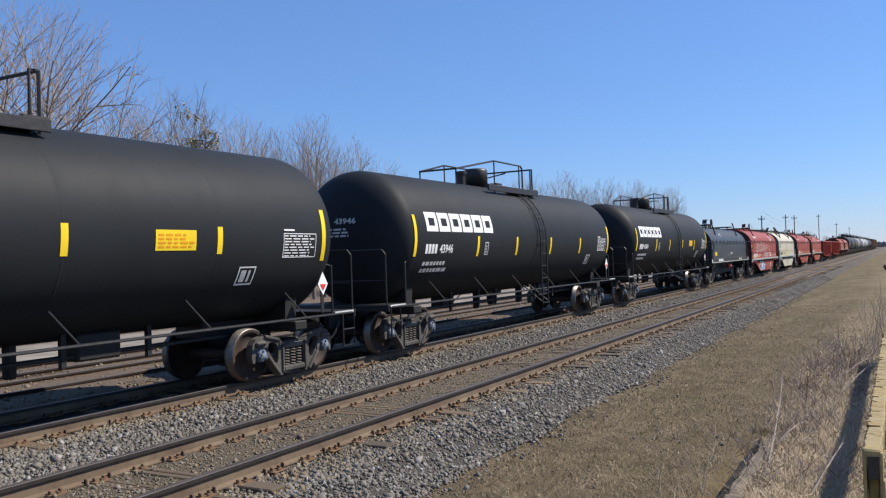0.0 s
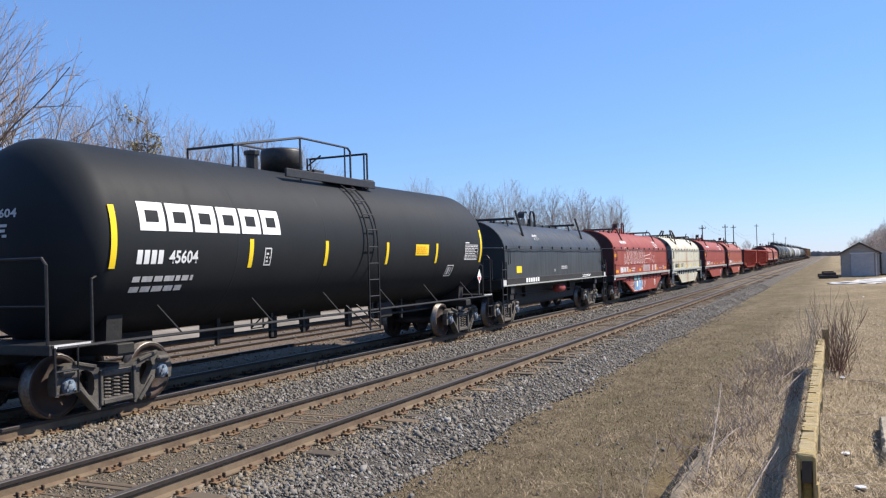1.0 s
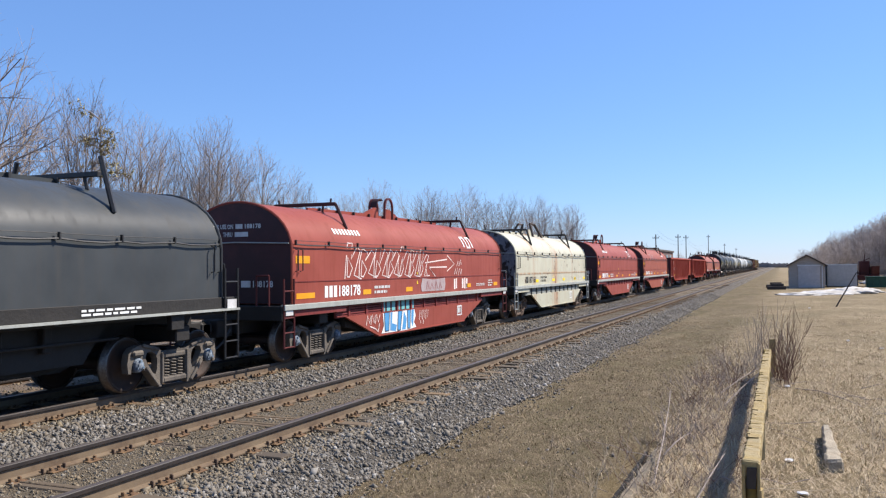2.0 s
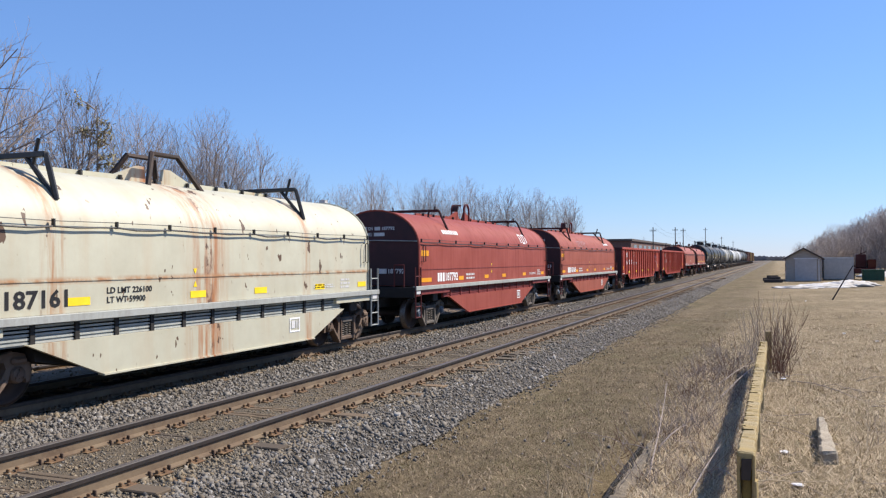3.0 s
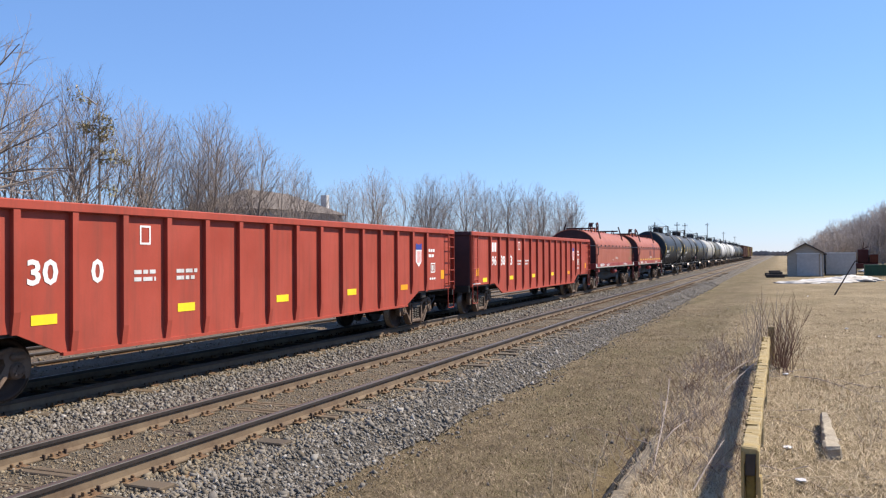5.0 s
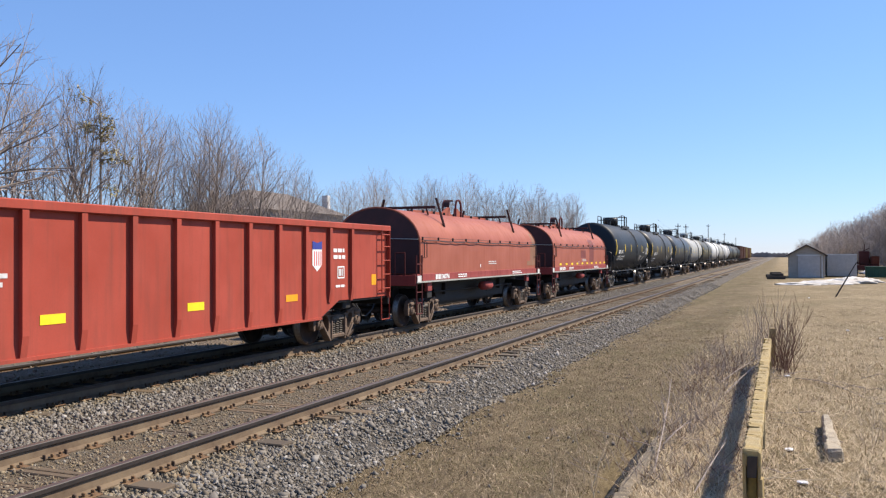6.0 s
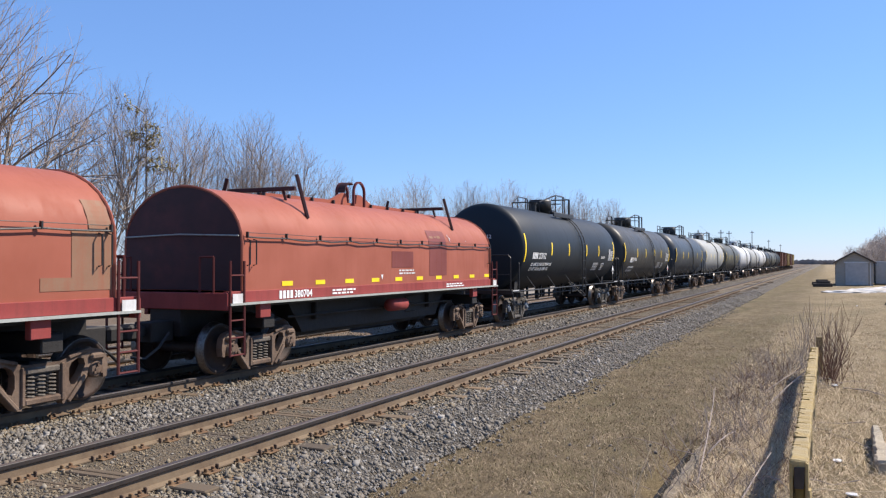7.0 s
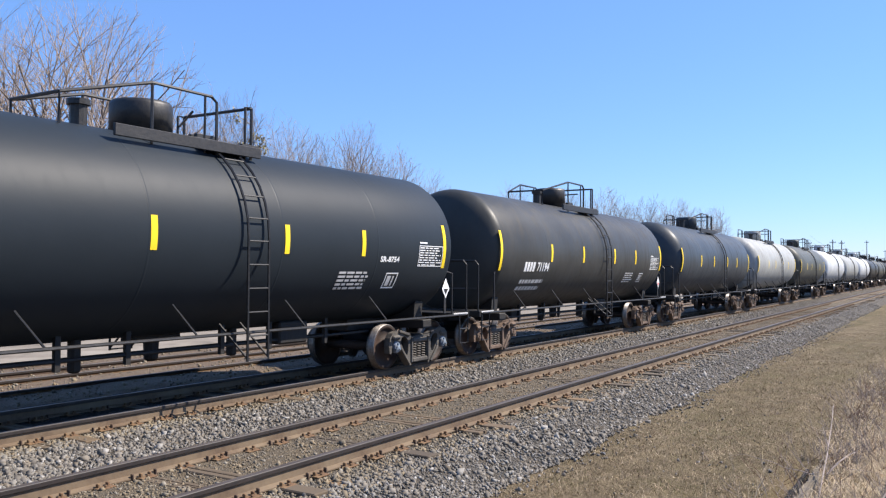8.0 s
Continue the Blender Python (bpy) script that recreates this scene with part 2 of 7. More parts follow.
ROOF_DARK = rough_mat("dark_shingle_roof", (0.06, 0.045, 0.04), (0.10, 0.08, 0.07), None, 6, 0.95, 0.4)
BIN_GREEN = paint("dark_green_bin_paint", (0.02, 0.065, 0.04), (0.06, 0.05, 0.04), 0.4, 0.6)
MACHINE_RED = paint("dark_red_machine_paint", (0.05, 0.01, 0.009), (0.02, 0.015, 0.015), 0.4, 0.6)
FENCE_DARK = rough_mat("dark_fence_timber", (0.04, 0.0336, 0.0288), (0.072, 0.0576, 0.048), None, 8, 0.95, 0.4)
POLE_WOOD = rough_mat("grey_pole_timber", (0.16, 0.13, 0.11), (0.10, 0.085, 0.07), None, 5, 0.95, 0.3)
WALL_BROWN = rough_mat("brown_far_wall", (0.16, 0.09, 0.07), (0.11, 0.06, 0.05), None, 2, 0.9, 0.1)
GLASS_DARK = rough_mat("dark_window_glass", (0.02, 0.025, 0.03), (0.03, 0.035, 0.04), None, 2, 0.1, 0.0)
BOX_BROWN = paint("brown_box_car_paint", (0.13, 0.055, 0.035), (0.08, 0.05, 0.04), 0.4, 0.6)
BOX_YELLOW = paint("tan_yellow_car_paint", (0.252, 0.174, 0.06), (0.09, 0.066, 0.036), 0.4, 0.6)
LITTER = rough_mat("white_litter_paper", (0.75, 0.76, 0.78), (0.6, 0.6, 0.62), None, 20, 0.8, 0.2)


def cream_paint():
    """Off-white hood paint with rust that runs down from the middle lifting eye."""
    m, nt, b = nodes_of("rust_streaked_cream_paint")
    tc = nt.nodes.new("ShaderNodeTexCoord")
    sp = nt.nodes.new("ShaderNodeSeparateXYZ")
    nt.links.new(tc.outputs["Object"], sp.inputs[0])

    def band(at, half):
        a = nt.nodes.new("ShaderNodeMath")
        a.operation = "SUBTRACT"
        nt.links.new(sp.outputs["Y"], a.inputs[0])
        a.inputs[1].default_value = at
        c = nt.nodes.new("ShaderNodeMath")
        c.operation = "ABSOLUTE"
        nt.links.new(a.outputs[0], c.inputs[0])
        r = nt.nodes.new("ShaderNodeMapRange")
        r.inputs[1].default_value, r.inputs[2].default_value = half, half * 0.25
        nt.links.new(c.outputs[0], r.inputs[0])
        return r.outputs[0]

    def prod(a, c):
        n = nt.nodes.new("ShaderNodeMath")
        n.operation = "MULTIPLY"
        nt.links.new(a, n.inputs[0])
        nt.links.new(c, n.inputs[1])
        return n.outputs[0]

    strk = noise_of(nt, 2.4, (1.0, 3.2, 0.2), 6, 0.7, 0.42, 0.62)
    blot = noise_of(nt, 1.3, (1, 1, 1), 5, 0.65, 0.35, 0.7)
    spots = noise_of(nt, 5, (1, 1.4, 0.8), 4, 0.6, 0.66, 0.72)
    c = mixed(nt, blot, (0.50, 0.49, 0.375), (0.43, 0.41, 0.305))
    c = mixed(nt, scaled(nt, noise_of(nt, 1.6, (1, 2, 0.2), 5, 0.6, 0.5, 0.85), 0.5), c, (0.45, 0.33, 0.2))
    c = mixed(nt, scaled(nt, spots, 0.5), c, (0.16, 0.08, 0.05))
    c = mixed(nt, prod(band(-0.15, 0.7), strk), c, (0.36, 0.15, 0.055))
    c = mixed(nt, prod(band(-3.55, 0.28), strk), c, (0.36, 0.19, 0.09))
    c = mixed(nt, prod(band(3.2, 0.2), strk), c, (0.38, 0.21, 0.11))
    c = mixed(nt, prod(band(-0.12, 0.14), noise_of(nt, 3, (1, 1, 0.6), 5, 0.7, 0.5, 0.58)), c, (0.10, 0.04, 0.02))
    # rust along the lap seam and in small chips that bleed down
    lap = nt.nodes.new("ShaderNodeMath")
    lap.operation = "SUBTRACT"
    nt.links.new(sp.outputs["Z"], lap.inputs[0])
    lap.inputs[1].default_value = 1.735
    lab = nt.nodes.new("ShaderNodeMath")
    lab.operation = "ABSOLUTE"
    nt.links.new(lap.outputs[0], lab.inputs[0])
    lr = nt.nodes.new("ShaderNodeMapRange")
    lr.inputs[1].default_value, lr.inputs[2].default_value = 0.07, 0.01
    nt.links.new(lab.outputs[0], lr.inputs[0])
    c = mixed(nt, prod(lr.outputs[0], noise_of(nt, 3, (1, 1.2, 1), 5, 0.7, 0.35, 0.6)), c, (0.36, 0.19, 0.085))
    chip = noise_of(nt, 3.4, (1, 1.3, 0.75), 3, 0.5, 0.685, 0.70)
    c = mixed(nt, chip, c, (0.10, 0.055, 0.03))
    nt.links.new(c, b.inputs["Base Color"])
    b.inputs["Roughness"].default_value = 0.55
    bumped(nt, b, blot, 0.08, 0.03)
    return m


CREAM = cream_paint()


def patchy_paint():
    """Grey end paint that has flaked off in large dark patches."""
    m, nt, b = nodes_of("flaking_grey_end_paint")
    flake = noise_of(nt, 2.3, (1, 1, 0.8), 6, 0.62, 0.49, 0.53)
    c = mixed(nt, noise_of(nt, 9, (1, 1, 0.5), 4, 0.6), (0.15, 0.16, 0.185), (0.10, 0.105, 0.12))
    c = mixed(nt, flake, c, (0.016, 0.010, 0.010))
    nt.links.new(c, b.inputs["Base Color"])
    b.inputs["Roughness"].default_value = 0.7
    return m


END_PATCHY = patchy_paint()
TANK_GLOSS = paint("glossy_black_tank_paint", (0.0158, 0.0215, 0.0272), (0.02, 0.024, 0.028), 0.05, 0.52, 0.1, (0.0186, 0.0248, 0.0312), 0.17, (-0.01, 0.03))



def ground_material():
    """Dead grass, soil and straw litter, browner towards the old yard."""
    m, nt, b = nodes_of("dead_grass_and_soil")
    big = noise_of(nt, 0.35, (1, 0.5, 1), 6, 0.68, 0.42, 0.6)
    mid = noise_of(nt, 2.2, (1, 0.7, 1), 6, 0.7, 0.38, 0.62)
    fine = noise_of(nt, 30, (1, 1, 1), 6, 0.75, 0.35, 0.65)
    patch = noise_of(nt, 0.9, (1, 0.5, 1), 4, 0.6, 0.52, 0.62)
    soft = noise_of(nt, 5.5, (1, 0.7, 1), 5, 0.65, 0.4, 0.62)
    c = mixed(nt, fine, (0.225, 0.172, 0.10), (0.085, 0.063, 0.036))
    c = mixed(nt, scaled(nt, soft, 0.6), c, (0.275, 0.213, 0.125))
    c = mixed(nt, scaled(nt, big, 0.7), c, (0.125, 0.106, 0.048))
    c = mixed(nt, scaled(nt, mid, 0.6), c, (0.085, 0.062, 0.034))
    c = mixed(nt, scaled(nt, patch, 0.5), c, (0.235, 0.182, 0.108))
    # paler matted straw on the side away from the tracks
    tc = nt.nodes.new("ShaderNodeTexCoord")
    sp = nt.nodes.new("ShaderNodeSeparateXYZ")
    nt.links.new(tc.outputs["Object"], sp.inputs[0])
    wob = nt.nodes.new("ShaderNodeMath")
    wob.operation = "ADD"
    nt.links.new(sp.outputs["X"], wob.inputs[0])
    nt.links.new(scaled(nt, mid, 1.6), wob.inputs[1])
    zone = nt.nodes.new("ShaderNodeMapRange")
    zone.inputs[1].default_value, zone.inputs[2].default_value = -1.3, 0.9
    nt.links.new(wob.outputs[0], zone.inputs[0])
    straw = mixed(nt, fine, (0.47, 0.37, 0.225), (0.22, 0.166, 0.096))
    straw = mixed(nt, scaled(nt, soft, 0.5), straw, (0.39, 0.305, 0.185))
    straw = mixed(nt, scaled(nt, mid, 0.55), straw, (0.15, 0.113, 0.068))
    straw = mixed(nt, scaled(nt, big, 0.6), straw, (0.16, 0.125, 0.068))
    straw = mixed(nt, scaled(nt, noise_of(nt, 0.12, (1, 0.6, 1), 6, 0.7, 0.42, 0.6), 0.5), straw, (0.16, 0.118, 0.06))
    c = mixed(nt, zone.outputs[0], c, straw)
    # cindery yard dirt beyond the tracks
    yard = nt.nodes.new("ShaderNodeMapRange")
    yard.inputs[1].default_value, yard.inputs[2].default_value = -11.5, -12.8
    nt.links.new(wob.outputs[0], yard.inputs[0])
    dirt = mixed(nt, fine, (0.245, 0.192, 0.142), (0.10, 0.077, 0.058))
    dirt = mixed(nt, scaled(nt, soft, 0.5), dirt, (0.165, 0.112, 0.075))
    c = mixed(nt, yard.outputs[0], c, dirt)
    nt.links.new(c, b.inputs["Base Color"])
    b.inputs["Roughness"].default_value = 0.97
    b.inputs["Specular IOR Level"].default_value = 0.2
    bumped(nt, b, fine, 0.7, 0.035)
    return m


SOIL = ground_material()


# ---- mesh helpers ----
def part(name, bm, material, parent=None, label="", smooth=False, kind=""):
    """One mesh object from a bmesh, under a thing or a part."""
    me = bpy.data.meshes.new(name)
    bm.normal_update()
    bm.to_mesh(me)
    bm.free()
    me.materials.append(material)
    if smooth:
        for p in me.polygons:
            p.use_smooth = True
    ob = new(name, me)
    ob.parent = parent
    return tagged(ob, label, kind=kind)


def shared(name, me, parent, m=None, label=""):
    ob = new(name, me)
    ob.parent = parent
    if m is not None:
        ob.matrix_basis = m
    return tagged(ob, label)


def thing(name, label, category, group="", m=None, kind=""):
    ob = new(name)
    ob.empty_display_size = 0.2
    if m is not None:
        ob.matrix_basis = m
    return tagged(ob, label, category, group, kind)


def add_box(bm, x0, x1, y0, y1, z0, z1, bevel=0.0, m=None):
    base = m if m is not None else Matrix.Identity(4)
    vs = bmesh.ops.create_cube(bm, size=1.0, matrix=base @ Matrix.Translation(((x0 + x1) / 2, (y0 + y1) / 2, (z0 + z1) / 2)) @ Matrix.Diagonal((abs(x1 - x0), abs(y1 - y0), abs(z1 - z0), 1)))["verts"]
    if bevel:
        es = list({e for v in vs for e in v.link_edges})
        bmesh.ops.bevel(bm, geom=es, offset=bevel, segments=1, affect="EDGES")
    return bm


def boxes(*bs, bevel=0.0):
    bm = bmesh.new()
    for b in bs:
        add_box(bm, *b, bevel=bevel)
    return bm


def add_tube(bm, pts, r, n=6, close=False):
    """A round bar along a chain of points."""
    pts = [Vector(p) for p in pts]
    rad = r if isinstance(r, (list, tuple)) else [r] * len(pts)
    rings = []
    for i, p in enumerate(pts):
        a = pts[max(i - 1, 0)] if not close else pts[i - 1]
        b = pts[min(i + 1, len(pts) - 1)] if not close else pts[(i + 1) % len(pts)]
        d = (b - a).normalized()
        u = d.cross(Vector((0.31, 0.17, 0.93))).normalized()
        if u.length < 0.5:
            u = d.cross(Vector((1, 0, 0))).normalized()
        w = d.cross(u)
        rings.append([bm.verts.new(p + (u * math.cos(2 * math.pi * k / n) + w * math.sin(2 * math.pi * k / n)) * rad[i]) for k in range(n)])
    m = len(rings)
    for i in range(m if close else m - 1):
        for k in range(n):
            bm.faces.new((rings[i][k], rings[i][(k + 1) % n], rings[(i + 1) % m][(k + 1) % n], rings[(i + 1) % m][k]))
    if not close:
        bm.faces.new(rings[0][::-1])
        bm.faces.new(rings[-1])
    return bm


def tubes(*runs, n=6):
    bm = bmesh.new()
    for pts, r in runs:
        add_tube(bm, pts, r, n)
    return bm


def add_lathe(bm, prof, axis="Y", n=32, at=(0, 0, 0), cap=True):
    """Turns a profile of (along, radius) about an axis."""
    rings = []
    for a, r in prof:
        ring = []
        for k in range(n):
            c, s = math.cos(2 * math.pi * k / n) * r, math.sin(2 * math.pi * k / n) * r
            p = {"Y": (c, a, s), "X": (a, c, s), "Z": (c, s, a)}[axis]
            ring.append(bm.verts.new((p[0] + at[0], p[1] + at[1], p[2] + at[2])))
        rings.append(ring)
    for i in range(len(rings) - 1):
        for k in range(n):
            bm.faces.new((rings[i][k], rings[i][(k + 1) % n], rings[i + 1][(k + 1) % n], rings[i + 1][k]))
    if cap:
        bm.faces.new(rings[0][::-1])
        bm.faces.new(rings[-1])
    bmesh.ops.recalc_face_normals(bm, faces=bm.faces)
    return bm


def add_prism(bm, outline, x0, x1, holes=()):
    """A plate cut to an outline of (y, z), with holes, between two x."""
    tmp = bmesh.new()
    es = []
    for loop in (outline, *holes):
        vs = [tmp.verts.new((x0, y, z)) for y, z in loop]
        es += [tmp.edges.new((vs[i], vs[(i + 1) % len(vs)])) for i in range(len(vs))]
    bmesh.ops.triangle_fill(tmp, use_beauty=True, use_dissolve=False, edges=es, normal=(1, 0, 0))
    ex = bmesh.ops.extrude_face_region(tmp, geom=tmp.faces[:])
    bmesh.ops.translate(tmp, vec=(x1 - x0, 0, 0), verts=[v for v in ex["geom"] if isinstance(v, bmesh.types.BMVert)])
    bmesh.ops.recalc_face_normals(tmp, faces=tmp.faces)
    me = bpy.data.meshes.new("tmp")
    tmp.to_mesh(me)
    tmp.free()
    bm.from_mesh(me)
    bpy.data.meshes.remove(me)
    return bm


def mesh_of(name, bm, material, smooth=False):
    me = bpy.data.meshes.new(name)
    bm.normal_update()
    bm.to_mesh(me)
    bm.free()
    me.materials.append(material)
    if smooth:
        for p in me.polygons:
            p.use_smooth = True
    return me


def arc(cy, cz, r, a0, a1, n=8):
    return [(cy + r * math.cos(radians(a0 + (a1 - a0) * k / n)), cz + r * math.sin(radians(a0 + (a1 - a0) * k / n))) for k in range(n + 1)]


# ---- markings: flat shapes in (along, height), laid on a car's side ----
def rects(*rs):
    bm = bmesh.new()
    for u0, v0, u1, v1 in rs:
        bm.faces.new([bm.verts.new((u, v, 0)) for u, v in ((u0, v0), (u1, v0), (u1, v1), (u0, v1))])
    return bm


def polys(*ps):
    bm = bmesh.new()
    for p in ps:
        bm.faces.new([bm.verts.new((u, v, 0)) for u, v in p])
    return bm


def ring(u0, v0, u1, v1, w, hu0=None, bm=None):
    bm = bm or bmesh.new()
    o = [bm.verts.new((u, v, 0)) for u, v in ((u0, v0), (u1, v0), (u1, v1), (u0, v1))]
    i = [bm.verts.new((u, v, 0)) for u, v in ((u0 + w, v0 + w), (u1 - w, v0 + w), (u1 - w, v1 - w), (u0 + w, v1 - w))]
    for k in range(4):
        bm.faces.new((o[k], o[(k + 1) % 4], i[(k + 1) % 4], i[k]))
    return bm


def ribbon(w, *lines):
    """Strokes of even width along chains of (along, height)."""
    bm = bmesh.new()
    for ln in lines:
        pts = [Vector((u, v, 0)) for u, v in ln]
        prev = None
        for i, p in enumerate(pts):
            d = (pts[min(i + 1, len(pts) - 1)] - pts[max(i - 1, 0)]).normalized()
            q = Vector((-d.y, d.x, 0)) * w / 2
            cur = (bm.verts.new(p - q), bm.verts.new(p + q))
            if prev:
                bm.faces.new((prev[0], cur[0], cur[1], prev[1]))
            prev = cur
    return bm


def lettering(text, u0, v0, u1, v1):
    """Characters in the built-in font, fitted to a box."""
    cu = bpy.data.curves.new("letters", "FONT")
    cu.body, cu.resolution_u, cu.offset = text, 2, 0.025
    ob = bpy.data.objects.new("letters", cu)
    me = bpy.data.meshes.new_from_object(ob)
    bm = bmesh.new()
    bm.from_mesh(me)
    bpy.data.objects.remove(ob)
    bpy.data.curves.remove(cu)
    bpy.data.meshes.remove(me)
    xs, ys = [v.co.x for v in bm.verts], [v.co.y for v in bm.verts]
    a0, a1, b0, b1 = min(xs), max(xs), min(ys), max(ys)
    for v in bm.verts:
        v.co = Vector((u0 + (v.co.x - a0) / (a1 - a0) * (u1 - u0), v0 + (v.co.y - b0) / (b1 - b0) * (v1 - v0), 0))
    return bm


def small_print(rng, u0, v0, u1, v1, lines, word=(0.08, 0.22)):
    """Rows of plain bars for writing too small to read."""
    rs = []
    step = (v1 - v0) / lines
    for k in range(lines):
        u = u0
        end = u1 - rng.random() * (u1 - u0) * 0.25
        while u < end:
            w = rng.uniform(*word)
            rs.append((u, v0 + k * step, min(u + w, end), v0 + k * step + step * 0.55))
            u += w + 0.04
    return rects(*rs)


def decal(name, bm, surf, material, parent, label="", lift=0.006, bend=0.07):
    """Lays a flat shape on a side whose reach at each height is surf(z)."""
    zs = [v.co.y for v in bm.verts]
    z = min(zs) + bend
    while bend and z < max(zs):
        bmesh.ops.bisect_plane(bm, geom=bm.verts[:] + bm.edges[:] + bm.faces[:], plane_co=(0, z, 0), plane_no=(0, 1, 0))
        z += bend
    for v in bm.verts:
        u, h = v.co.x, v.co.y
        v.co = Vector((surf(h) + lift, u, h))
    bmesh.ops.recalc_face_normals(bm, faces=bm.faces)
    return part(name, bm, material, parent, label)


# ---- ground, ballast and tracks ----
GROUND_Z = -0.42


def mesh_from(name, verts, faces, material, smooth=False):
    me = bpy.data.meshes.new(name)
    me.from_pydata(verts, [], faces)
    me.materials.append(material)
    if smooth:
        for p in me.polygons:
            p.use_smooth = True
    me.update()
    return me


def spread(lo, hi, near0, near1, fine, coarse):
    """Grid lines, close together between near0 and near1 and wider outside."""
    out, x = [], near0
    while x < near1:
        out.append(x)
        x += fine
    step = fine
    while x < hi:
        out.append(x)
        step = min(step * 1.35, coarse)
        x += step
    out.append(hi)
    x, step = near0, fine
    while x > lo:
        step = min(step * 1.35, coarse)
        x -= step
        out.insert(0, max(x, lo))
    return out


YARD_Z = -0.20


def ground_height(x, y):
    h = GROUND_Z + 0.03 * noise.noise((x * 0.5, y * 0.5, 0)) + 0.014 * noise.noise((x * 2.1, y * 2.1, 3))
    if -4.45 < x < 6 and y < 60:
        h += 0.012 * noise.noise((x * 5.0, y * 4.2, 8)) + 0.007 * noise.noise((x * 11.0, y * 9.0, 5))
    if x < -12.9:
        h += (YARD_Z - GROUND_Z) * min(1.0, (-12.9 - x) / 0.6)
    elif x < -4.6:
        h -= 0.10
    elif -1.95 < x < -1.58 and y < 12.2:
        h -= 0.22 * min(1.0, (12.2 - y) / 0.8) * min(1.0, (x + 1.95) / 0.12)
    return h


def build_ground():
    xs, ys = spread(-900, 900, -4.6, 3.4, 0.09, 120), spread(-300, 3500, 5, 22, 0.09, 300)
    xs = sorted(xs + [-12.9, -13.2, -13.5, -14.5])
    verts = [(x, y, ground_height(x, y) if abs(x) < 60 and y < 200 else GROUND_Z if x > -13 else YARD_Z) for y in ys for x in xs]
    n = len(xs)
    faces = [(j * n + i, j * n + i + 1, (j + 1) * n + i + 1, (j + 1) * n + i) for j in range(len(ys) - 1) for i in range(n - 1)]
    tagged(new("ground", mesh_from("ground", verts, faces, SOIL, True)), "flat ground of dead brown grass and bare soil", "ground", kind="structure")


build_ground()

R1, R2, R3, R4 = -5.93, -7.40, -10.03, -11.47
TRACK_Z = 0.085
PROFILE = [(-4.5, -0.44), (-4.7, -0.37), (-5.05, -0.20), (-5.2, -0.155), (-5.45, -0.138), (-5.8, -0.118), (-5.95, -0.105), (-7.4, -0.101), (-8.05, -0.118), (-8.7, -0.13), (-9.3, -0.135), (-12.1, -0.135), (-12.7, -0.16), (-13.4, -0.25)]


def bed_height(x):
    for (x0, z0), (x1, z1) in zip(PROFILE, PROFILE[1:]):
        if x0 >= x >= x1:
            return z0 + (z1 - z0) * (x0 - x) / (x0 - x1)
    return -0.5


def edge_shift(y):
    return 0.2 * noise.noise((y * 0.6, 0, 7)) + 0.08 * noise.noise((y * 2.6, 0, 9))


def build_ballast():
    ys = spread(-60, 1500, 2, 30, 0.3, 60)
    xs = [-4.5 - 8.9 * k / 60 for k in range(61)]
    verts = []
    for y in ys:
        for k, x in enumerate(xs):
            z = bed_height(x) + (0.02 * noise.noise((x * 3, y * 3, 0)) if y < 60 else 0)
            dx = edge_shift(y) * max(0.0, 1 - k / 5)
            verts.append((x + dx, y, z))
    n = len(xs)
    faces = [(j * n + i + 1, j * n + i, (j + 1) * n + i, (j + 1) * n + i + 1) for j in range(len(ys) - 1) for i in range(n - 1)]
    me = mesh_from("ballast_bed", verts, faces, BALLAST_BED)
    me.materials.append(SHADE_BLACK)
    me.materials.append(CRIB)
    # bed from the train's near rail outwards is coloured black for its shadow
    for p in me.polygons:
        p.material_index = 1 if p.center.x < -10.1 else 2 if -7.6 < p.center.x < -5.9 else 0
    return tagged(new("ballast_bed", me), "grey crushed stone ballast bed under the tracks", "ballast", kind="structure")


build_ballast()


def stone_block():
    v = np.array([(sx, sy, sz) for sx in (-1, 1) for sy in (-1, 1) for sz in (-1, 1)], float) * 0.62
    q = [(0, 1, 3, 2), (4, 6, 7, 5), (0, 4, 5, 1), (2, 3, 7, 6), (0, 2, 6, 4), (1, 5, 7, 3)]
    f = np.array([t for a, b, c, d in q for t in ((a, b, c), (a, c, d))])
    return v, f


